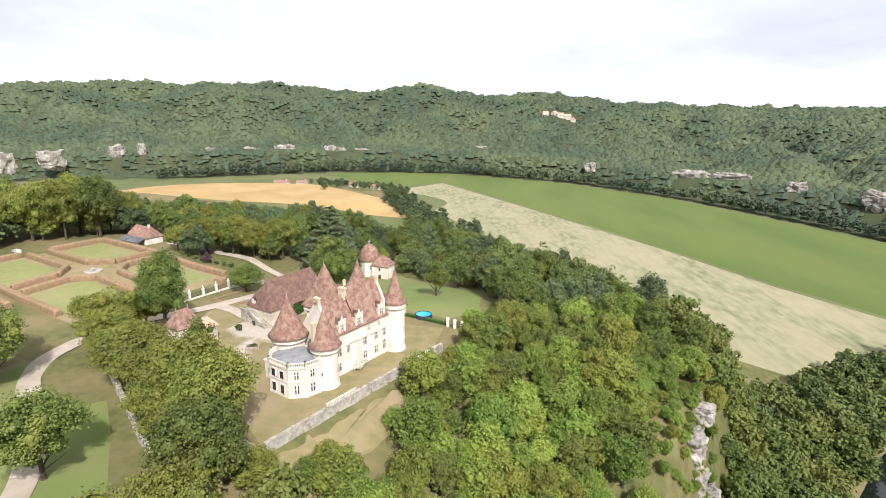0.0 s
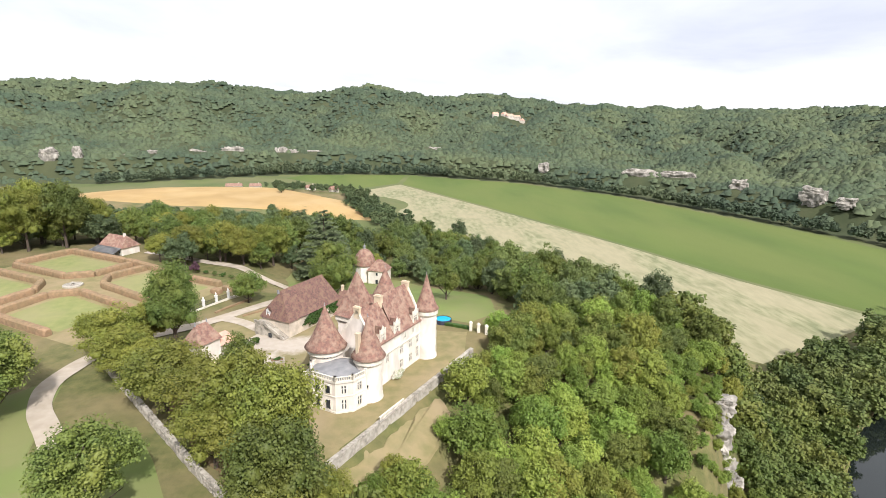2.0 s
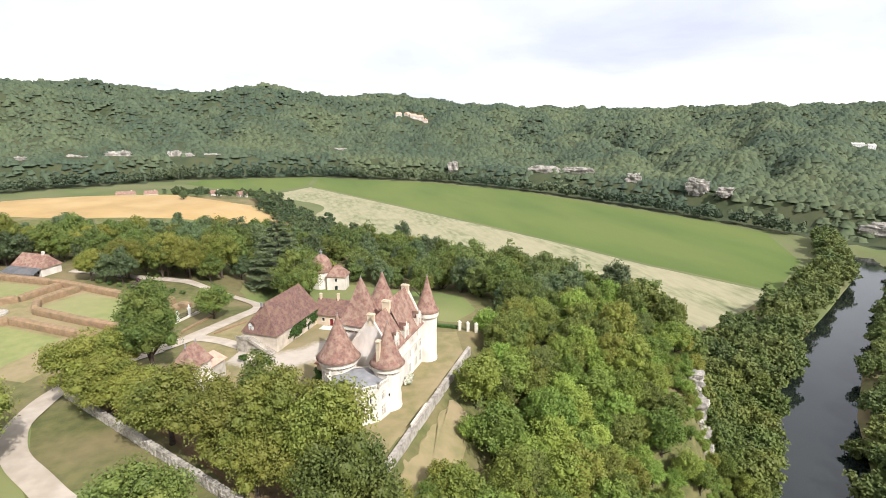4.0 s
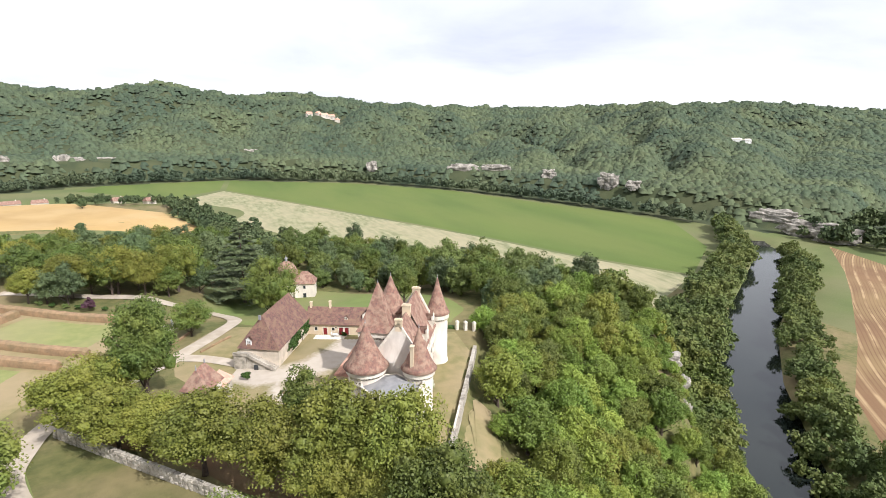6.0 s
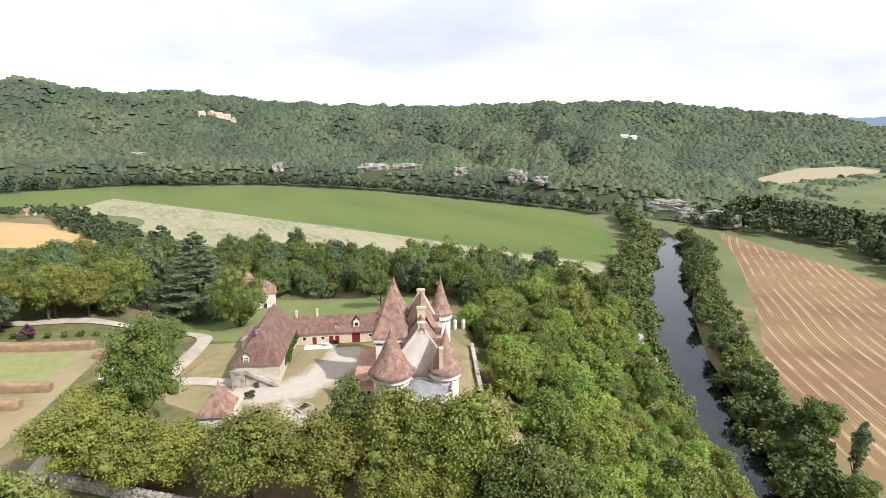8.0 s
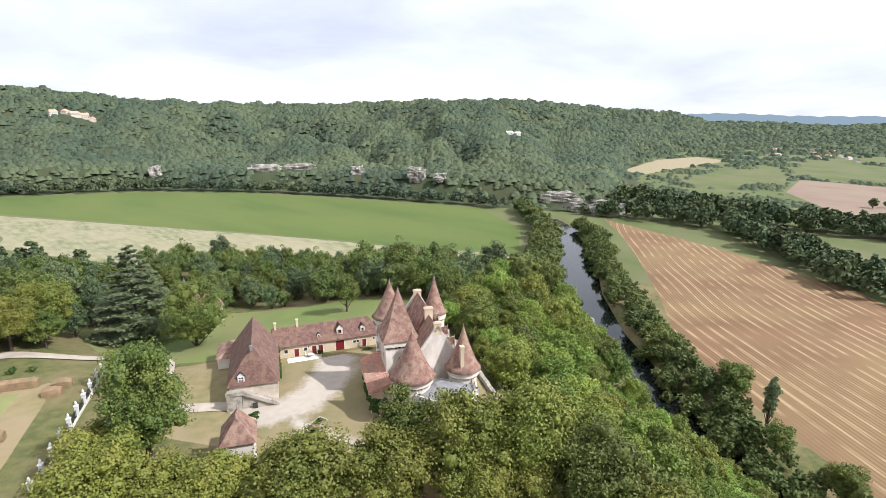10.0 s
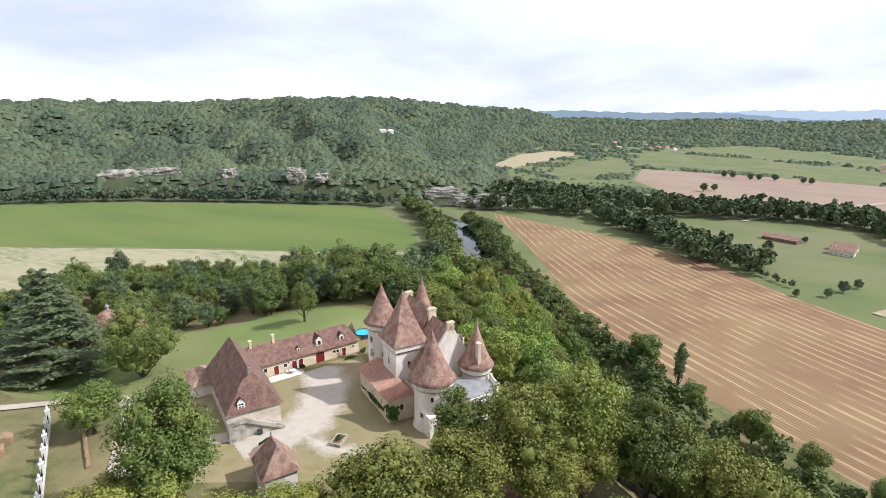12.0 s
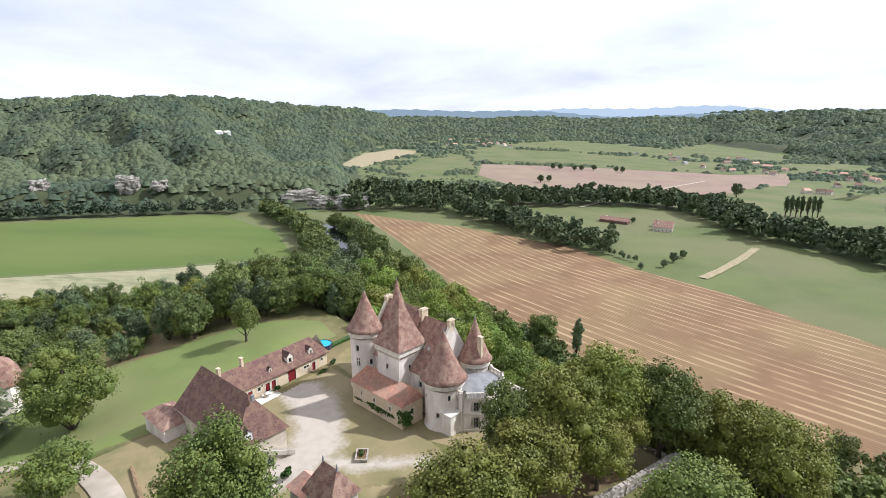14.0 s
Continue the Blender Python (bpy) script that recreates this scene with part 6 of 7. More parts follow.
patch("paving", [(-35.6, 160.0), (-27.2, 155.3), (-28.8, 152.6), (-37.2, 157.2)], TRIM, "pale stone terrace before the outbuilding", "paving", 0.25, 2, 4)

# ---- formal garden ----
E1, E2, GC = Vector((0.86, -0.51, 0)), Vector((0.51, 0.86, 0)), Vector((-126, 188, 0))


def garden(a, b):
    p = GC + E1 * a + E2 * b
    return p.x, p.y


for a0, a1, b0, b1 in ((-40.5, -5, 5, 24.5), (5, 38, 5, 24.5), (-40.5, -5, -24.5, -5), (5, 32, -24.5, -5)):
    patch("garden_lawn", [garden(a0, b0), garden(a1, b0), garden(a1, b1), garden(a0, b1)], LAWN_PALE, "light green lawn plot of the formal garden", "lawn", 0.2, 3, 6)
patch("garden_walk", [garden(-44, -28), garden(44, -28), garden(44, 28), garden(-44, 28)], DRY, "dry grass walks of the formal garden", "lawn", 0.12, 3, 10)


def hedge(a, b, w=2.1, h=2.2, name="hedge", mat=None, label="clipped brown box hedge of the formal garden"):
    """A clipped hedge from a to b, with rounded shoulders and an uneven skin."""
    a, b = Vector((*a, 0)), Vector((*b, 0))
    n = max(3, int((b - a).length / 0.9))
    t = (b - a).normalized()
    s = Vector((-t.y, t.x, 0))
    prof = ((-0.5, -0.15), (-0.52, 0.5), (-0.47, 0.85), (-0.3, 1.0), (0, 1.03), (0.3, 1.0), (0.47, 0.85), (0.52, 0.5), (0.5, -0.15))
    rng = random.Random(int(a.x * 7 + a.y * 13))
    bm = bmesh.new()
    rings = []
    for i in range(n + 1):
        p = a.lerp(b, i / n)
        z = ground_z(p.x, p.y)
        k = 0.8 if i in (0, n) else 1.0
        rings.append([bm.verts.new(p + s * (q * w * k + rng.uniform(-0.07, 0.07)) + Vector((0, 0, z + r * h * k + rng.uniform(-0.06, 0.06)))) for q, r in prof])
    for r0, r1 in zip(rings, rings[1:]):
        for i in range(len(prof) - 1):
            bm.faces.new((r0[i], r0[i + 1], r1[i + 1], r1[i]))
    bm.faces.new(rings[0])
    bm.faces.new(rings[-1][::-1])
    ob = part(name, bm, mat or HEDGE)
    return tagged(ob, label, "hedge", "garden hedges" if name == "hedge" else "")


for p, q in (((-42, 26), (-10, 26)), ((-10, 26), (39, 26)), ((-42, -26), (31, -26)), ((-42, -26), (-42, -5)), ((-42, 5), (-42, 26)),
             ((-40, 3.7), (-10, 3.7)), ((-40, -3.7), (-10, -3.7)), ((10, 3.7), (40, 3.7)), ((10, -3.7), (38, -3.7)),
             ((3.7, 10), (3.7, 24)), ((-3.7, 10), (-3.7, 24)), ((3.7, -10), (3.7, -24)), ((-3.7, -10), (-3.7, -24)),
             ((-10, 3.7), (-3.7, 10)), ((3.7, 10), (10, 3.7)), ((10, -3.7), (3.7, -10)), ((-3.7, -10), (-10, -3.7)), ((-42, -31), (12, -31)), ((-30, -36), (4, -36))):
    hedge(garden(*p), garden(*q))
for a, b in ((43, 20.5), (44, 24.5)):
    x, y = garden(a, b)
    hedge((x - 1.6, y + 0.8), (x + 1.6, y - 0.8), 2.4, 1.8, "topiary", None, "rounded brown clipped box mound")
hedge((2, 147.2), (-11, 154.5), 1.2, 0.9, "low_hedge", IVY, "low clipped green hedge beside the pool")
hedge((-64.5, 161), (-56.5, 169), 0.7, 0.6, "border_hedge", HEDGE, "low brown border hedge beside the drive")
hedge((-73.5, 164.5), (-66, 178), 0.7, 0.6, "border_hedge", HEDGE, "low brown border hedge along the drive")

bm = bmesh.new()
fx, fy = garden(0, 0)
fz = ground_z(fx, fy)
lathe(bm, [(3.0, -0.3), (3.0, 0.55), (2.6, 0.6), (2.6, 0.35), (0.5, 0.32), (0.35, 1.1), (0.8, 1.25), (0.1, 1.5)], 28)
basin = part("fountain", bm, RUBBLE)
basin.location = (fx, fy, fz)
tagged(basin, "round grey stone fountain basin amid hedges", "fountain")


def fence():
    """Stone pillars on a low wall with iron railings between."""
    o = Vector((-74.5, 175, 0))
    t = Vector((0.53, 0.85, 0)).normalized()
    f = empty("garden_fence", pose(o.x, o.y, ground_z(o.x, o.y), 0, 0, math.degrees(math.atan2(t.y, t.x))), "white stone pillars with iron railings on a low wall", "fence")
    bm = bmesh.new()
    box(bm, -32, 13, -0.22, 0.22, -0.5, 0.6)
    part("plinth", bm, TRIM, f)
    me = None
    for i in range(10):
        x = -31.5 + i * 4.9
        if me is None:
            bm = bmesh.new()
            box(bm, -0.32, 0.32, -0.32, 0.32, 0.6, 2.7)
            box(bm, -0.42, 0.42, -0.42, 0.42, 2.7, 2.9)
            lathe(bm, [(0.18, 2.9), (0.12, 3.05), (0.26, 3.3), (0.2, 3.6), (0.04, 3.9)], 10)
            p = part("pillar", bm, FRAME_WHITE, f)
            me = p.data
        else:
            p = new("pillar", me)
            p.parent = f
        p.location = (x, 0, 0)
        if i < 9:
            bm = bmesh.new()
            for k in range(17):
                xx = 0.5 + k * 0.24
                box(bm, xx - 0.02, xx + 0.02, -0.02, 0.02, 0.6, 2.2)
            for z in (0.8, 2.0):
                box(bm, 0.32, 4.58, -0.025, 0.025, z, z + 0.06)
            r = part("railing", bm, IRON, f)
            r["kind"] = "stuff"
            r.location = (x, 0, 0)


fence()


# ---- walls ----
def terrace_wall():
    a, b = Vector((*WALL_A, 0)), Vector((*WALL_B, 0))
    L = (b - a).length
    t = empty("terrace_wall", pose(a.x, a.y, 0, 0, 0, math.degrees(math.atan2(b.y - a.y, b.x - a.x))), "long weathered stone terrace wall with a balustrade stretch", "wall")
    bm = bmesh.new()
    out = lambda s, z, d: (s, -0.9 + d + 0.10 * max(0, z + 4) * 0.6, z)
    op = [(L * f, -2.6, 0.9, 1.5) for f in (0.34, 0.52, 0.62, 0.7, 0.8)]
    panel(bm, out, 0, L, -5.5, 0.7, op, 0.8)
    panel(bm, lambda s, z, d: (s, 0.25, z), 0, L, -1, 0.7, [])
    poly(bm, [(0, -0.6, 0.7), (L, -0.6, 0.7), (L, 0.25, 0.7), (0, 0.25, 0.7)])
    poly(bm, [(0, -0.9, -5.5), (0, -0.6, 0.7), (0, 0.25, 0.7), (0, 0.25, -5.5)])
    part("wall", bm, RUBBLE, t)
    # a near-black sheet at the back of each niche imitates its shade
    for s, z, w, h in op:
        bm = bmesh.new()
        slab(bm, out, s - w / 2, s + w / 2, z, z + h, 0.7, 0.78)
        part("niche_back", bm, GLASS, t)
    bm = bmesh.new()
    n = 40
    for i in range(n):
        s = L * i / n
        box(bm, s + 0.02, s + L / n - 0.02, -0.7, 0.22, 0.7, 0.82 + 0.03 * ((i * 7) % 3))
    part("coping", bm, RUBBLE, t, "pale worn coping stones")
    bm = bmesh.new()
    for i in range(20):
        x = L * 0.30 + i * 0.42
        box(bm, x - 0.08, x + 0.08, -0.3, -0.1, 0.85, 1.55)
    box(bm, L * 0.30 - 0.3, L * 0.30 + 8.3, -0.36, -0.04, 1.55, 1.72)
    part("balustrade", bm, TRIM, t)
    bm = bmesh.new()
    box(bm, -0.7, 0.3, -0.9, 7.0, -3, 0.9)
    box(bm, -0.8, 0.4, 5.9, 7.1, 0.9, 2.6)
    part("return_wall", bm, RUBBLE, t)


terrace_wall()


def rubble_wall(name, pts, h, w, label):
    """A dry stone wall of uneven stones, each a block of its own set in a core."""
    rng = random.Random(5)
    o = Vector((*pts[0], ground_z(*pts[0])))
    t = empty(name, Matrix.Translation(o), label, "wall")
    p = resample(pts, 1.1, False)
    bm = bmesh.new()
    blocks = []
    for k in range(4):
        b = bmesh.new()
        vs = box(b, -0.5, 0.5, -0.5, 0.5, -0.5, 0.5)
        bmesh.ops.bevel(b, geom=b.edges[:], offset=0.12, segments=1, affect="EDGES")
        for v in b.verts:
            v.co += Vector([rng.uniform(-0.07, 0.07) for _ in range(3)])
        me = bpy.data.meshes.new("stone")
        b.to_mesh(me)
        b.free()
        me.materials.append(RUBBLE)
        blocks.append(me)
    stones = 0
    for a, b in zip(p, p[1:]):
        a, b = Vector((*a, ground_z(*a))), Vector((*b, ground_z(*b)))
        d = b - a
        ang = math.atan2(d.y, d.x)
        m = Matrix.Translation((a + b) / 2 - o) @ Matrix.Rotation(ang, 4, "Z")
        vs = box(bm, -d.length / 2 - 0.05, d.length / 2 + 0.05, -w / 2 + 0.08, w / 2 - 0.08, -1.0, h - 0.12)
        bmesh.ops.transform(bm, matrix=m, verts=vs)
        rows = int(h / 0.5)
        for side in (-1, 1):
            for r in range(rows):
                if stones < 290 and rng.random() < 0.8:
                    s = new("stone", rng.choice(blocks))
                    s.parent = t
                    s.matrix_basis = m @ pose(rng.uniform(-0.2, 0.2), side * (w / 2 - 0.12), (r + 0.5) * h / rows, 0, rng.uniform(-8, 8), rng.uniform(-8, 8)) @ Matrix.Diagonal((rng.uniform(0.7, 1.05), 0.42, h / rows * rng.uniform(0.7, 1.0), 1))
                    stones += 1
        s = new("stone", rng.choice(blocks))
        s.parent = t
        s.matrix_basis = m @ pose(0, 0, h, 0, rng.uniform(-6, 6), rng.uniform(-8, 8)) @ Matrix.Diagonal((d.length * 0.95, w * rng.uniform(0.8, 1.05), rng.uniform(0.25, 0.5), 1))
    part("core", bm, RUBBLE, t)


rubble_wall("rubble_wall", [(-91.5, 133), (-80, 119), (-68.7, 105.1), (-55, 88.3), (-44.5, 76.5), (-40, 72)], 1.9, 0.9, "long dry rubble wall below the chestnut trees")
rubble_wall("ruined_wall", [(-34.5, 73.5), (-28.3, 80.6), (-26, 86), (-22, 90)], 1.5, 1.0, "low ruined rubble wall on the slope")


# ---- pool, gateposts, planter and other small things ----
def pool():
    x, y = -5.0, 152.8
    p = empty("pool", pose(x, y, ground_z(x, y)), "round raised swimming pool with bright blue water on the lawn", "pool")
    bm = bmesh.new()
    prof = ((2.45, -0.2), (2.45, 1.2), (2.35, 1.25), (2.3, 1.2), (2.3, 0.3))
    rings = [[bm.verts.new((r * math.cos(i * math.pi / 18), r * math.sin(i * math.pi / 18), z)) for i in range(36)] for r, z in prof]
    for a, b in zip(rings, rings[1:]):
        for i in range(36):
            bm.faces.new((a[i], a[(i + 1) % 36], b[(i + 1) % 36], b[i]))
    part("pool_wall", bm, POOL_WALL, p, "dark blue pool wall")
    bm = bmesh.new()
    bmesh.ops.create_circle(bm, cap_ends=True, segments=36, radius=2.32, matrix=Matrix.Translation((0, 0, 1.08)))
    part("pool_water", bm, POOL_WATER, p, "bright blue water")
    bm = bmesh.new()
    for i in range(12):
        a = i * math.pi / 6
        vs = box(bm, 2.44, 2.52, -0.04, 0.04, -0.1, 1.3)
        bmesh.ops.rotate(bm, verts=vs, cent=(0, 0, 0), matrix=Matrix.Rotation(a, 3, "Z"))
    part("frame", bm, IRON, p)


pool()


def gatepost(x, y):
    bm = bmesh.new()
    box(bm, -0.4, 0.4, -0.4, 0.4, -0.5, 2.3)
    box(bm, -0.5, 0.5, -0.5, 0.5, 2.3, 2.5)
    lathe(bm, [(0.42, 2.5), (0.3, 2.75), (0.1, 2.95)], 4, square=True)
    ob = part("gatepost", bm, TRIM)
    ob.location = (x, y, ground_z(x, y))
    tagged(ob, "pale stone gatepost at the end of the terrace", "gatepost", "gateposts")


for x, y in ((2.2, 146), (4.2, 144.6), (6.2, 143.2)):
    gatepost(x, y)


def planter():
    p = empty("planter", pose(-48.6, 129.6, 0.1, 0, 0, 10), "rectangular stone planter with low green plants in the court", "planter")
    bm = bmesh.new()
    for a in ((-1.7, 1.7, -1.1, -0.85), (-1.7, 1.7, 0.85, 1.1), (-1.7, -1.45, -0.85, 0.85), (1.45, 1.7, -0.85, 0.85)):
        box(bm, *a, -0.3, 0.75)
    part("trough", bm, RUBBLE, p)
    bm = bmesh.new()
    box(bm, -1.45, 1.45, -0.85, 0.85, 0, 0.6)
    part("soil", bm, EARTH, p)
    v, f = crown_arrays(301, 0.8, 1.3, 0.0, 8, 260, 0.13)
    c = new("plants", mesh_np("plants", v * np.array((1, 0.62, 1)), f, IVY))
    c.parent = p
    c.location = (0, 0, 0.45)


planter()


def leafy(name, x, y, z, sx, sy, sz, turn, leaf, label, seed, leaves=700, size=0.16, cat="shrub"):
    v, f = crown_arrays(seed, 1.0, 0.5, 0.0, 14, leaves, 0.5, solid=0.6)
    c = v * 1.0
    q = v[: leaves * 4].reshape(-1, 4, 3)
    mid = q.mean(1, keepdims=True)
    rel = (q - mid) * size / 0.5
    rel = rel * 1.0
    body = v * np.array((sx, sy, sz))
    body[: leaves * 4] = (mid * np.array((sx, sy, sz)) + rel).reshape(-1, 3)
    ob = new(name, mesh_np(name, body, f, leaf))
    ob.matrix_world = pose(x, y, z, 0, 0, turn)
    return tagged(ob, label, cat)


BLOSSOM = material("white_blossom", (0.72, 0.66, 0.60), (0.30, 0.34, 0.18), 1.5, 0.7)
leafy("flower_bush", -19.2, 119.3, 0, 6.5, 2.2, 1.9, 55, BLOSSOM, "white flowering hydrangea bushes against the castle wall", 310, 900, 0.2)
leafy("ivy", -42.3, 152.1, 0, 1.3, 14.0, 5.2, -32.7, IVY, "thick green ivy covering the barn's court wall", 311, 1500, 0.2, "climber")
leafy("ivy", -37.7, 159.3, 0, 1.4, 6.5, 5.6, -32.7, IVY, "green ivy on the corner of the barn", 312, 700, 0.2, "climber")
leafy("ivy", -34.6, 130.0, 0, 17.0, 2.4, 3.2, 54.8, IVY, "ivy and shrubs along the foot of the court wing", 313, 1600, 0.2, "climber")
leafy("ivy", -38.6, 123.8, 0, 4.0, 4.0, 4.4, 54.8, IVY, "leafy shrub at the corner of the court wing", 314, 900, 0.2, "climber")
leafy("shrub", -56.0, 140.5, 0, 2.4, 2.0, 2.4, 0, IVY, "green shrub beside the barn stair", 315, 500, 0.18)
leafy("shrub", -28.5, 154.6, 0, 2.0, 0.8, 1.8, -28, IVY, "climbing plant beside the red doors", 316, 350, 0.16)
leafy("shrub", -14.0, 146.8, 0, 2.2, 1.2, 1.6, -28, IVY, "green shrub at the outbuilding's corner", 317, 350, 0.16)
leafy("shrub", -18.5, 147.8, 0, 3.6, 0.9, 0.8, -28, IVY, "low flower border under the outbuilding wall", 318, 350, 0.14)
PURPLE = material("plum_leaf", (0.085, 0.035, 0.05), (0.06, 0.028, 0.04), 0.6, 0.6)
leafy("plum_shrub", -93.0, 207, ground_z(-93, 207), 4.4, 4.4, 4.6, 0, PURPLE, "dark purple-leaved plum shrub behind the garden", 319, 900, 0.25)
for i in range(9):
    leafy("shrub", -78 - i * 3.6, 200 + i * 2.0, ground_z(-78 - i * 3.6, 200 + i * 2.0), 2.4, 2.2, 1.7, i * 40, (LEAF_GREY, IVY)[i % 2], "low border shrub behind the garden hedge", 320 + i, 260, 0.2)


def bench_set():
    for x, y, turn in ((-31.4, 156.6, 20), (-30.0, 155.4, 60)):
        t = empty("garden_chair", pose(x, y, 0.3, 0, 0, turn), "white garden chair on the stone terrace", "chair", "terrace chairs")
        bm = bmesh.new()
        box(bm, -0.25, 0.25, -0.25, 0.25, 0.40, 0.45)
        part("seat", bm, FRAME_WHITE, t)
        bm = bmesh.new()
        box(bm, -0.25, 0.25, 0.2, 0.25, 0.45, 0.95)
        part("backrest", bm, FRAME_WHITE, t)
        for sx in (-0.22, 0.22):
            for sy in (-0.22, 0.22):
                bm = bmesh.new()
                box(bm, sx - 0.025, sx + 0.025, sy - 0.025, sy + 0.025, 0, 0.4)
                part("leg", bm, FRAME_WHITE, t)
    t = empty("garden_table", pose(-30.8, 155.6, 0.3, 0, 0, -28), "white garden table on the stone terrace", "table")
    bm = bmesh.new()
    lathe(bm, [(0.75, 0.70), (0.78, 0.72), (0.75, 0.75)], 20)
    part("tabletop", bm, FRAME_WHITE, t)
    bm = bmesh.new()
    lathe(bm, [(0.35, 0), (0.06, 0.08), (0.06, 0.7)], 12)
    part("pedestal", bm, FRAME_WHITE, t)


bench_set()


def van(x, y, turn):
    c = empty("car", pose(x, y, ground_z(x, y) + 0.05, 0, 0, turn), "small white car parked behind the garden wall", "car")
    bm = bmesh.new()
    prof = [(-2.0, 0.35), (-2.05, 0.8), (-1.9, 1.0), (-1.1, 1.05), (-0.7, 1.5), (0.9, 1.52), (1.6, 1.1), (2.0, 1.0), (2.05, 0.35)]
    lo = [bm.verts.new((p, -0.82 if z < 1.2 else -0.7, z)) for p, z in prof]
    hi = [bm.verts.new((p, 0.82 if z < 1.2 else 0.7, z)) for p, z in prof]
    for i in range(len(prof)):
        j = (i + 1) % len(prof)
        bm.faces.new((lo[i], lo[j], hi[j], hi[i]))
    bm.faces.new(lo[::-1])
    bm.faces.new(hi)
    part("body", bm, FRAME_WHITE, c)
    bm = bmesh.new()
    box(bm, -0.75, 1.1, -0.79, 0.79, 1.08, 1.42)
    part("window", bm, GLASS, c)
    for wx in (-1.25, 1.25):
        for wy in (-0.75, 0.75):
            bm = bmesh.new()
            bmesh.ops.create_cone(bm, cap_ends=True, segments=16, radius1=0.32, radius2=0.32, depth=0.2, matrix=Matrix.Translation((wx, wy, 0.32)) @ Matrix.Rotation(math.pi / 2, 4, "X"))
            part("wheel", bm, IRON, c)


van(-171.5, 211.5, -30)


# ---- houses ----
def house(x, y, turn, L, D, e, ridge, label, wall=None, roof=None, hip=0.0, z=None, floors=1, name="house"):
    z = ground_z(x, y) if z is None else z
    b = empty(name, pose(x, y, z, 0, 0, turn), label, "house")
    bm = bmesh.new()
    ops = []
    for k in (0, 1):
        f = (lambda s, zz, d: (s, -D / 2 + d, zz)) if k == 0 else (lambda s, zz, d: (s, D / 2 - d, zz))
        n = max(2, int(L / 3.2))
        op = [(-L / 2 + L * (i + 0.5) / n, 0.9 + 2.7 * q, 0.9, 1.3) for i in range(n) for q in range(floors)]
        panel(bm, f, -L / 2, L / 2, -2.5, e, op)
        ops.append((f, op))
    for sx in (-L / 2, L / 2):
        poly(bm, [(sx, -D / 2, -2.5), (sx, D / 2, -2.5), (sx, D / 2, e)] + ([] if hip else [(sx, 0, ridge - 0.15)]) + [(sx, -D / 2, e)])
    w = part("wall", bm, wall or VILLAGE_WALL, b)
    for f, op in ops:
        for s, zz, ww, hh in op:
            g = bmesh.new()
            slab(g, f, s - ww / 2, s + ww / 2, zz, zz + hh, 0.2, 0.26)
            part("window", g, GLASS, w)
    bm = bmesh.new()
    hip_roof(bm, -L / 2 - 0.5, L / 2 + 0.5, -D / 2 - 0.5, D / 2 + 0.5, e - 0.15, ridge, hip + 0.01, hip + 0.01)
    part("roof", bm, roof or TILE_ORANGE, b)
    bm = bmesh.new()
    box(bm, L * 0.3 - 0.4, L * 0.3 + 0.4, -0.35, 0.35, ridge - 1.2, ridge + 0.9)
    part("chimney", bm, STONE, b)
    return b


# farm beside the garden
fb = house(-131, 233, -30, 13, 8, 3.2, 7.4, "old farm building with red-tiled roof behind the garden", STONE, TILE, 1.5)
bm = bmesh.new()
poly(bm, [(-7, -4.3, 3.4), (7, -4.3, 3.4), (7.5, -8.2, 1.9), (-7.5, -8.2, 1.9)])
bmesh.ops.solidify(bm, geom=bm.faces[:], thickness=0.2)
part("lean_to_roof", bm, LEAD, fb, "grey slate lean-to roof")
bm = bmesh.new()
box(bm, -7, 7, -7.6, -7.3, -1.5, 1.8)
part("lean_to_wall", bm, STONE, fb)

# farmhouse in the meadow
house(462, -52, 70, 19, 10, 4.8, 8.2, "stone farmhouse with red-tiled roof in the meadow", None, TILE, 1.5, floors=1)
house(482, -57, 70, 21, 10, 4.4, 7.8, "second wing of the stone farmhouse, red-tiled", None, TILE, 1.5)
house(500, -8, 62, 32, 11, 3.8, 7.0, "long dark red-roofed field barn", TILE_DARK, TILE, 0.0, name="barn")
# hamlet behind the tree belt
for i, (x, y, t) in enumerate(((679, 193, 20), (700, 170, 60), (645, 96, 40), (662, 80, -30), (746, 182, 10), (730, 205, 75))):
    house(x, y, t, 12, 8, 4.5, 8.0, "pale hamlet house with red-brown roof among trees", None, (TILE, TILE_ORANGE)[i % 2], 1.0)
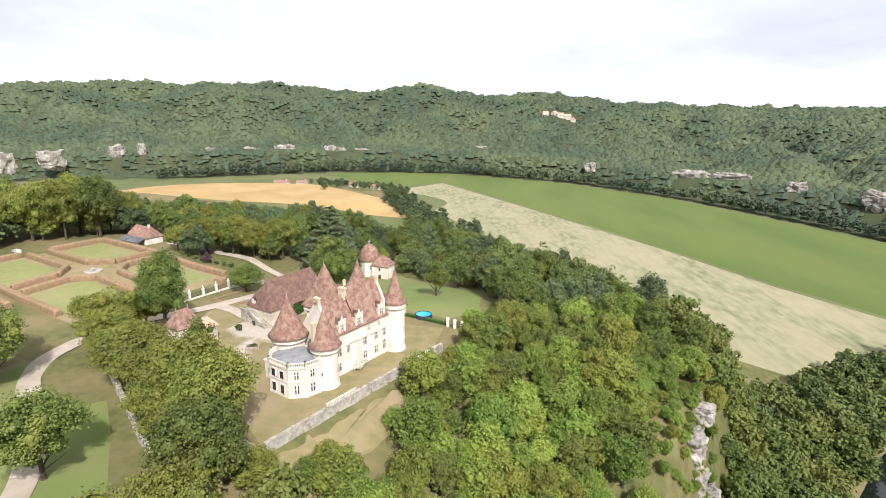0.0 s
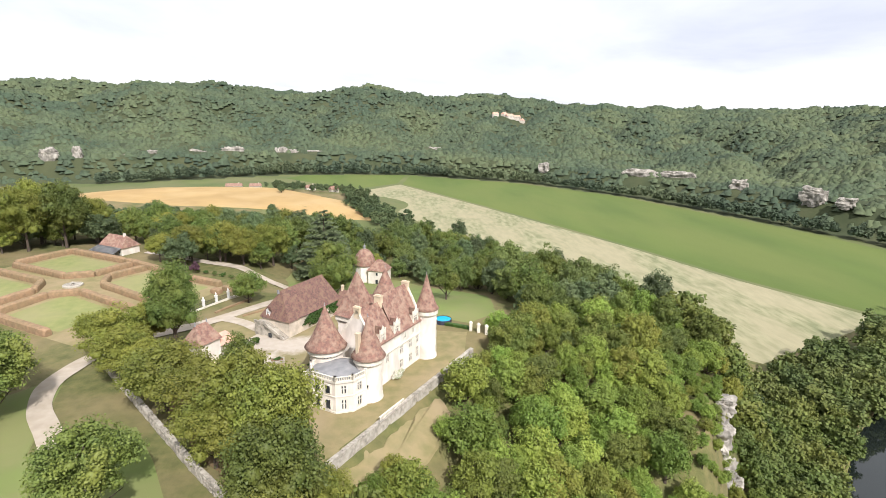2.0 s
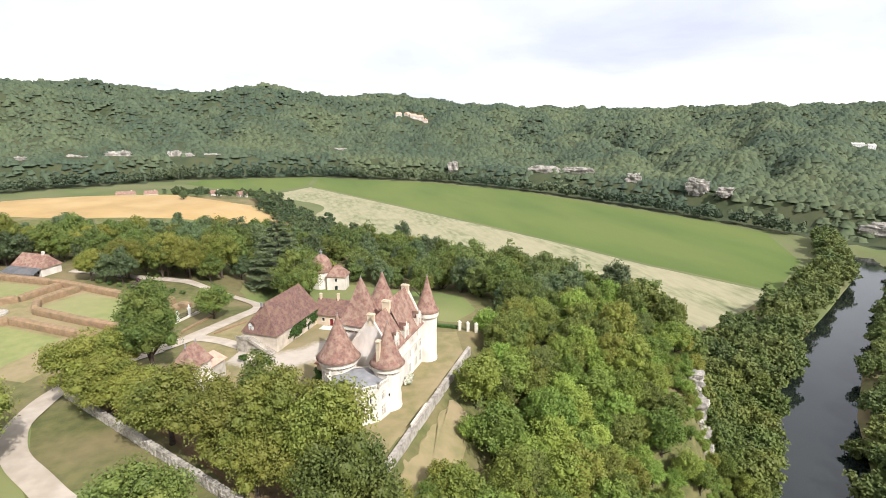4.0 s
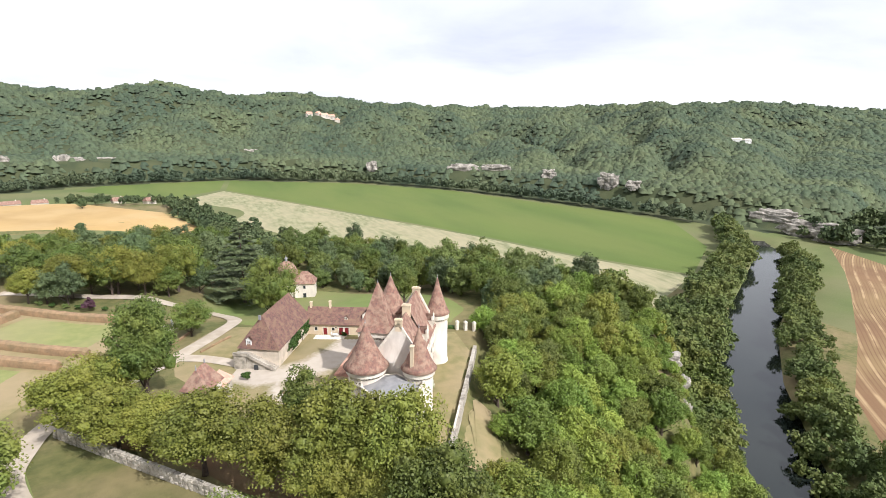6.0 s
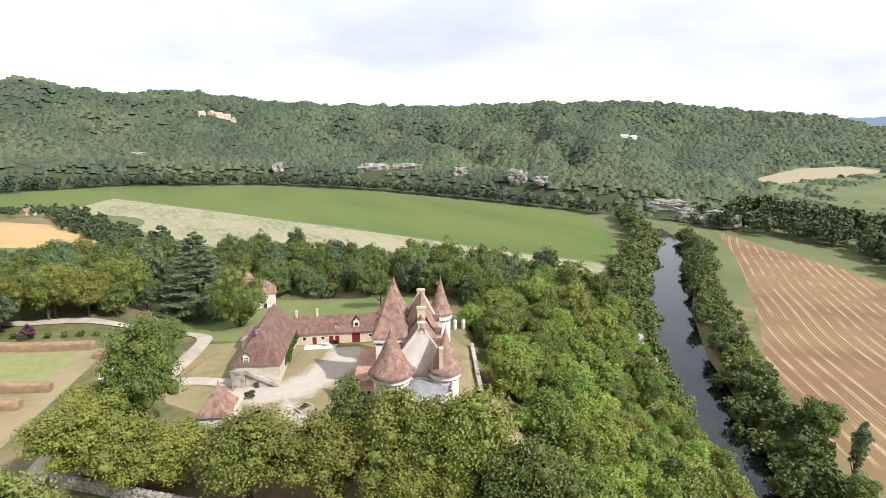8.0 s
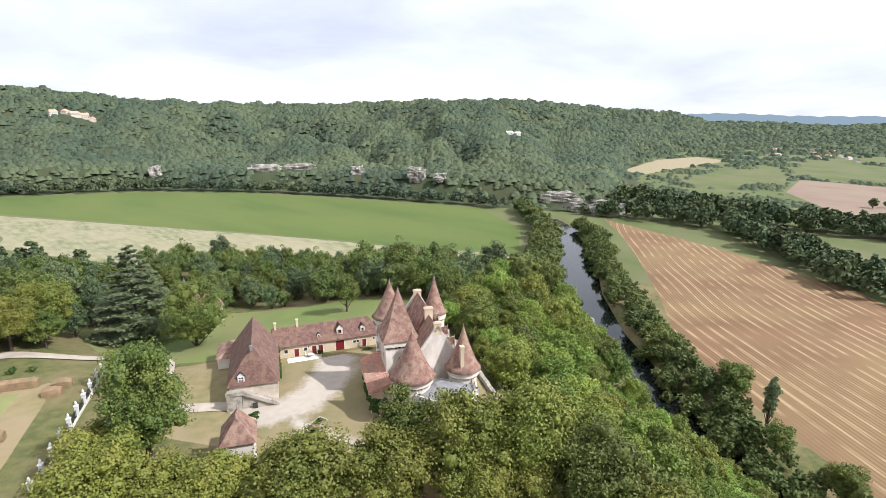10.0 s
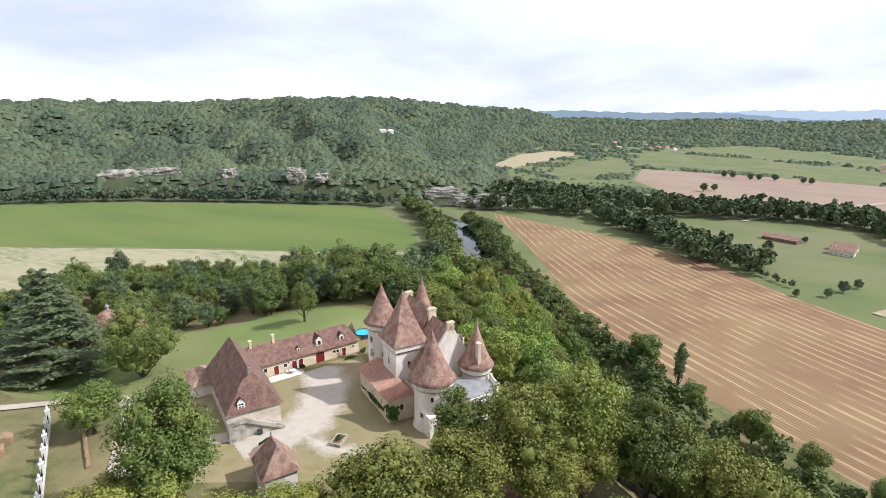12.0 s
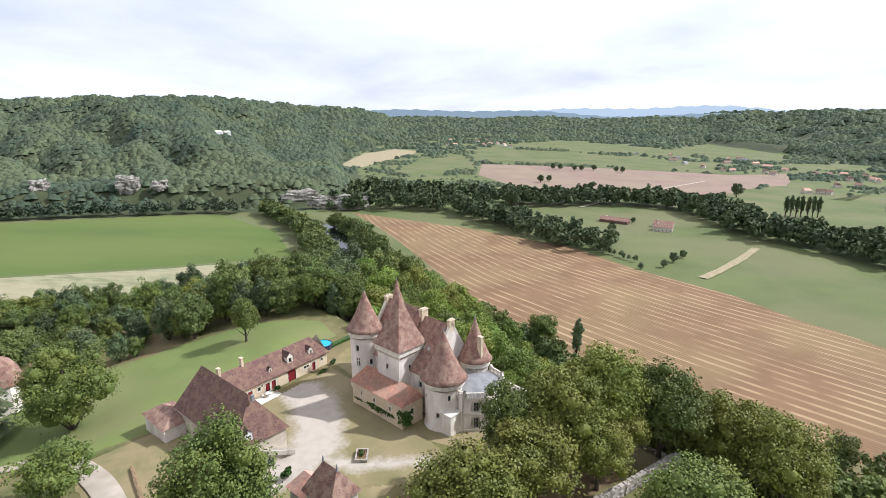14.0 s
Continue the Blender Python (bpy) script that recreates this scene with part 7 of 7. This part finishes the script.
# village on the far side of the fields
rng = random.Random(31)
for i, (x, y) in enumerate([(1179, -357), (1170, -374), (1167, -442), (1119, -438), (1220, -506), (1145, -535), (1130, -554), (1139, -587), (1040, -546), (1130, -626), (1052, -595), (820, -385), (815, -394), (823, -364), (920, -461), (930, -501), (1025, -590)]):
    house(x, y, rng.uniform(0, 180), rng.uniform(10, 15), 9, 5.4, 8.8, "pale village house with tiled roof", None, (TILE, TILE_ORANGE, TILE_DARK)[i % 3], 1.2, floors=2)
for i in range(12):
    x, y = rng.uniform(1250, 1700), rng.uniform(-560, -260)
    house(x, y, rng.uniform(0, 180), rng.uniform(12, 26), 11, 5.0, 8.5, "distant pale building with low roof", None, (TILE, LEAD, TILE_ORANGE)[i % 3], 1.2)
for i in range(14):
    x, y = rng.uniform(1900, 2500), rng.uniform(100, 420)
    house(x, y, rng.uniform(0, 180), rng.uniform(14, 24), 12, 6.0, 10, "distant pale village building", FRAME_WHITE, (TILE, TILE_ORANGE)[i % 2], 1.2)
# farm beyond the golden field
for x, y, t, L in ((-228, 770, 10, 22), (-200, 772, 10, 16), (-120, 730, 20, 12), (-88, 712, 30, 10)):
    house(x, y, t, L, 10, 4.0, 7.5, "pale farm building beside the golden field", None, TILE, 1.0)
# houses on the hill
for x, y, t, L in ((272, 1296, 10, 18), (292, 1304, -20, 16), (304, 1300, 60, 12), (240, 1306, 0, 14), (262, 1310, 40, 12)):
    house(x, y, t, L, 11, 6.5, 10.5, "pale hillside house with tiled roof in a clearing", None, TILE_ORANGE, 1.5, floors=2)
for x, y, t, L in ((930, 719, -35, 20), (944, 705, -35, 12)):
    house(x, y, t, L, 11, 7.0, 9.5, "white modern house high on the wooded hill", FRAME_WHITE, TRIM, 1.0, floors=2)


# ruined castle under the cliff
def ruin():
    b = empty("ruined_castle", pose(556, 463, -50, 0, 0, 35), "pale ruined castle walls on a cliff ledge", "ruin")
    for x, y, w, d, h in ((-14, 0, 5, 5, 15), (-6, 2, 9, 1.4, 8), (3, 1, 5, 5, 17), (10, 2, 8, 1.4, 10), (17, 0, 4.5, 4.5, 12), (25, 2, 12, 1.4, 5)):
        bm = bmesh.new()
        n = 6
        for i in range(n):
            x0 = x - w / 2 + w * i / n
            box(bm, x0, x0 + w / n, y - d / 2, y + d / 2, -6, h - ((i * 5) % 4) * 0.9)
        part("ruined_wall", bm, STONE, b)


ruin()
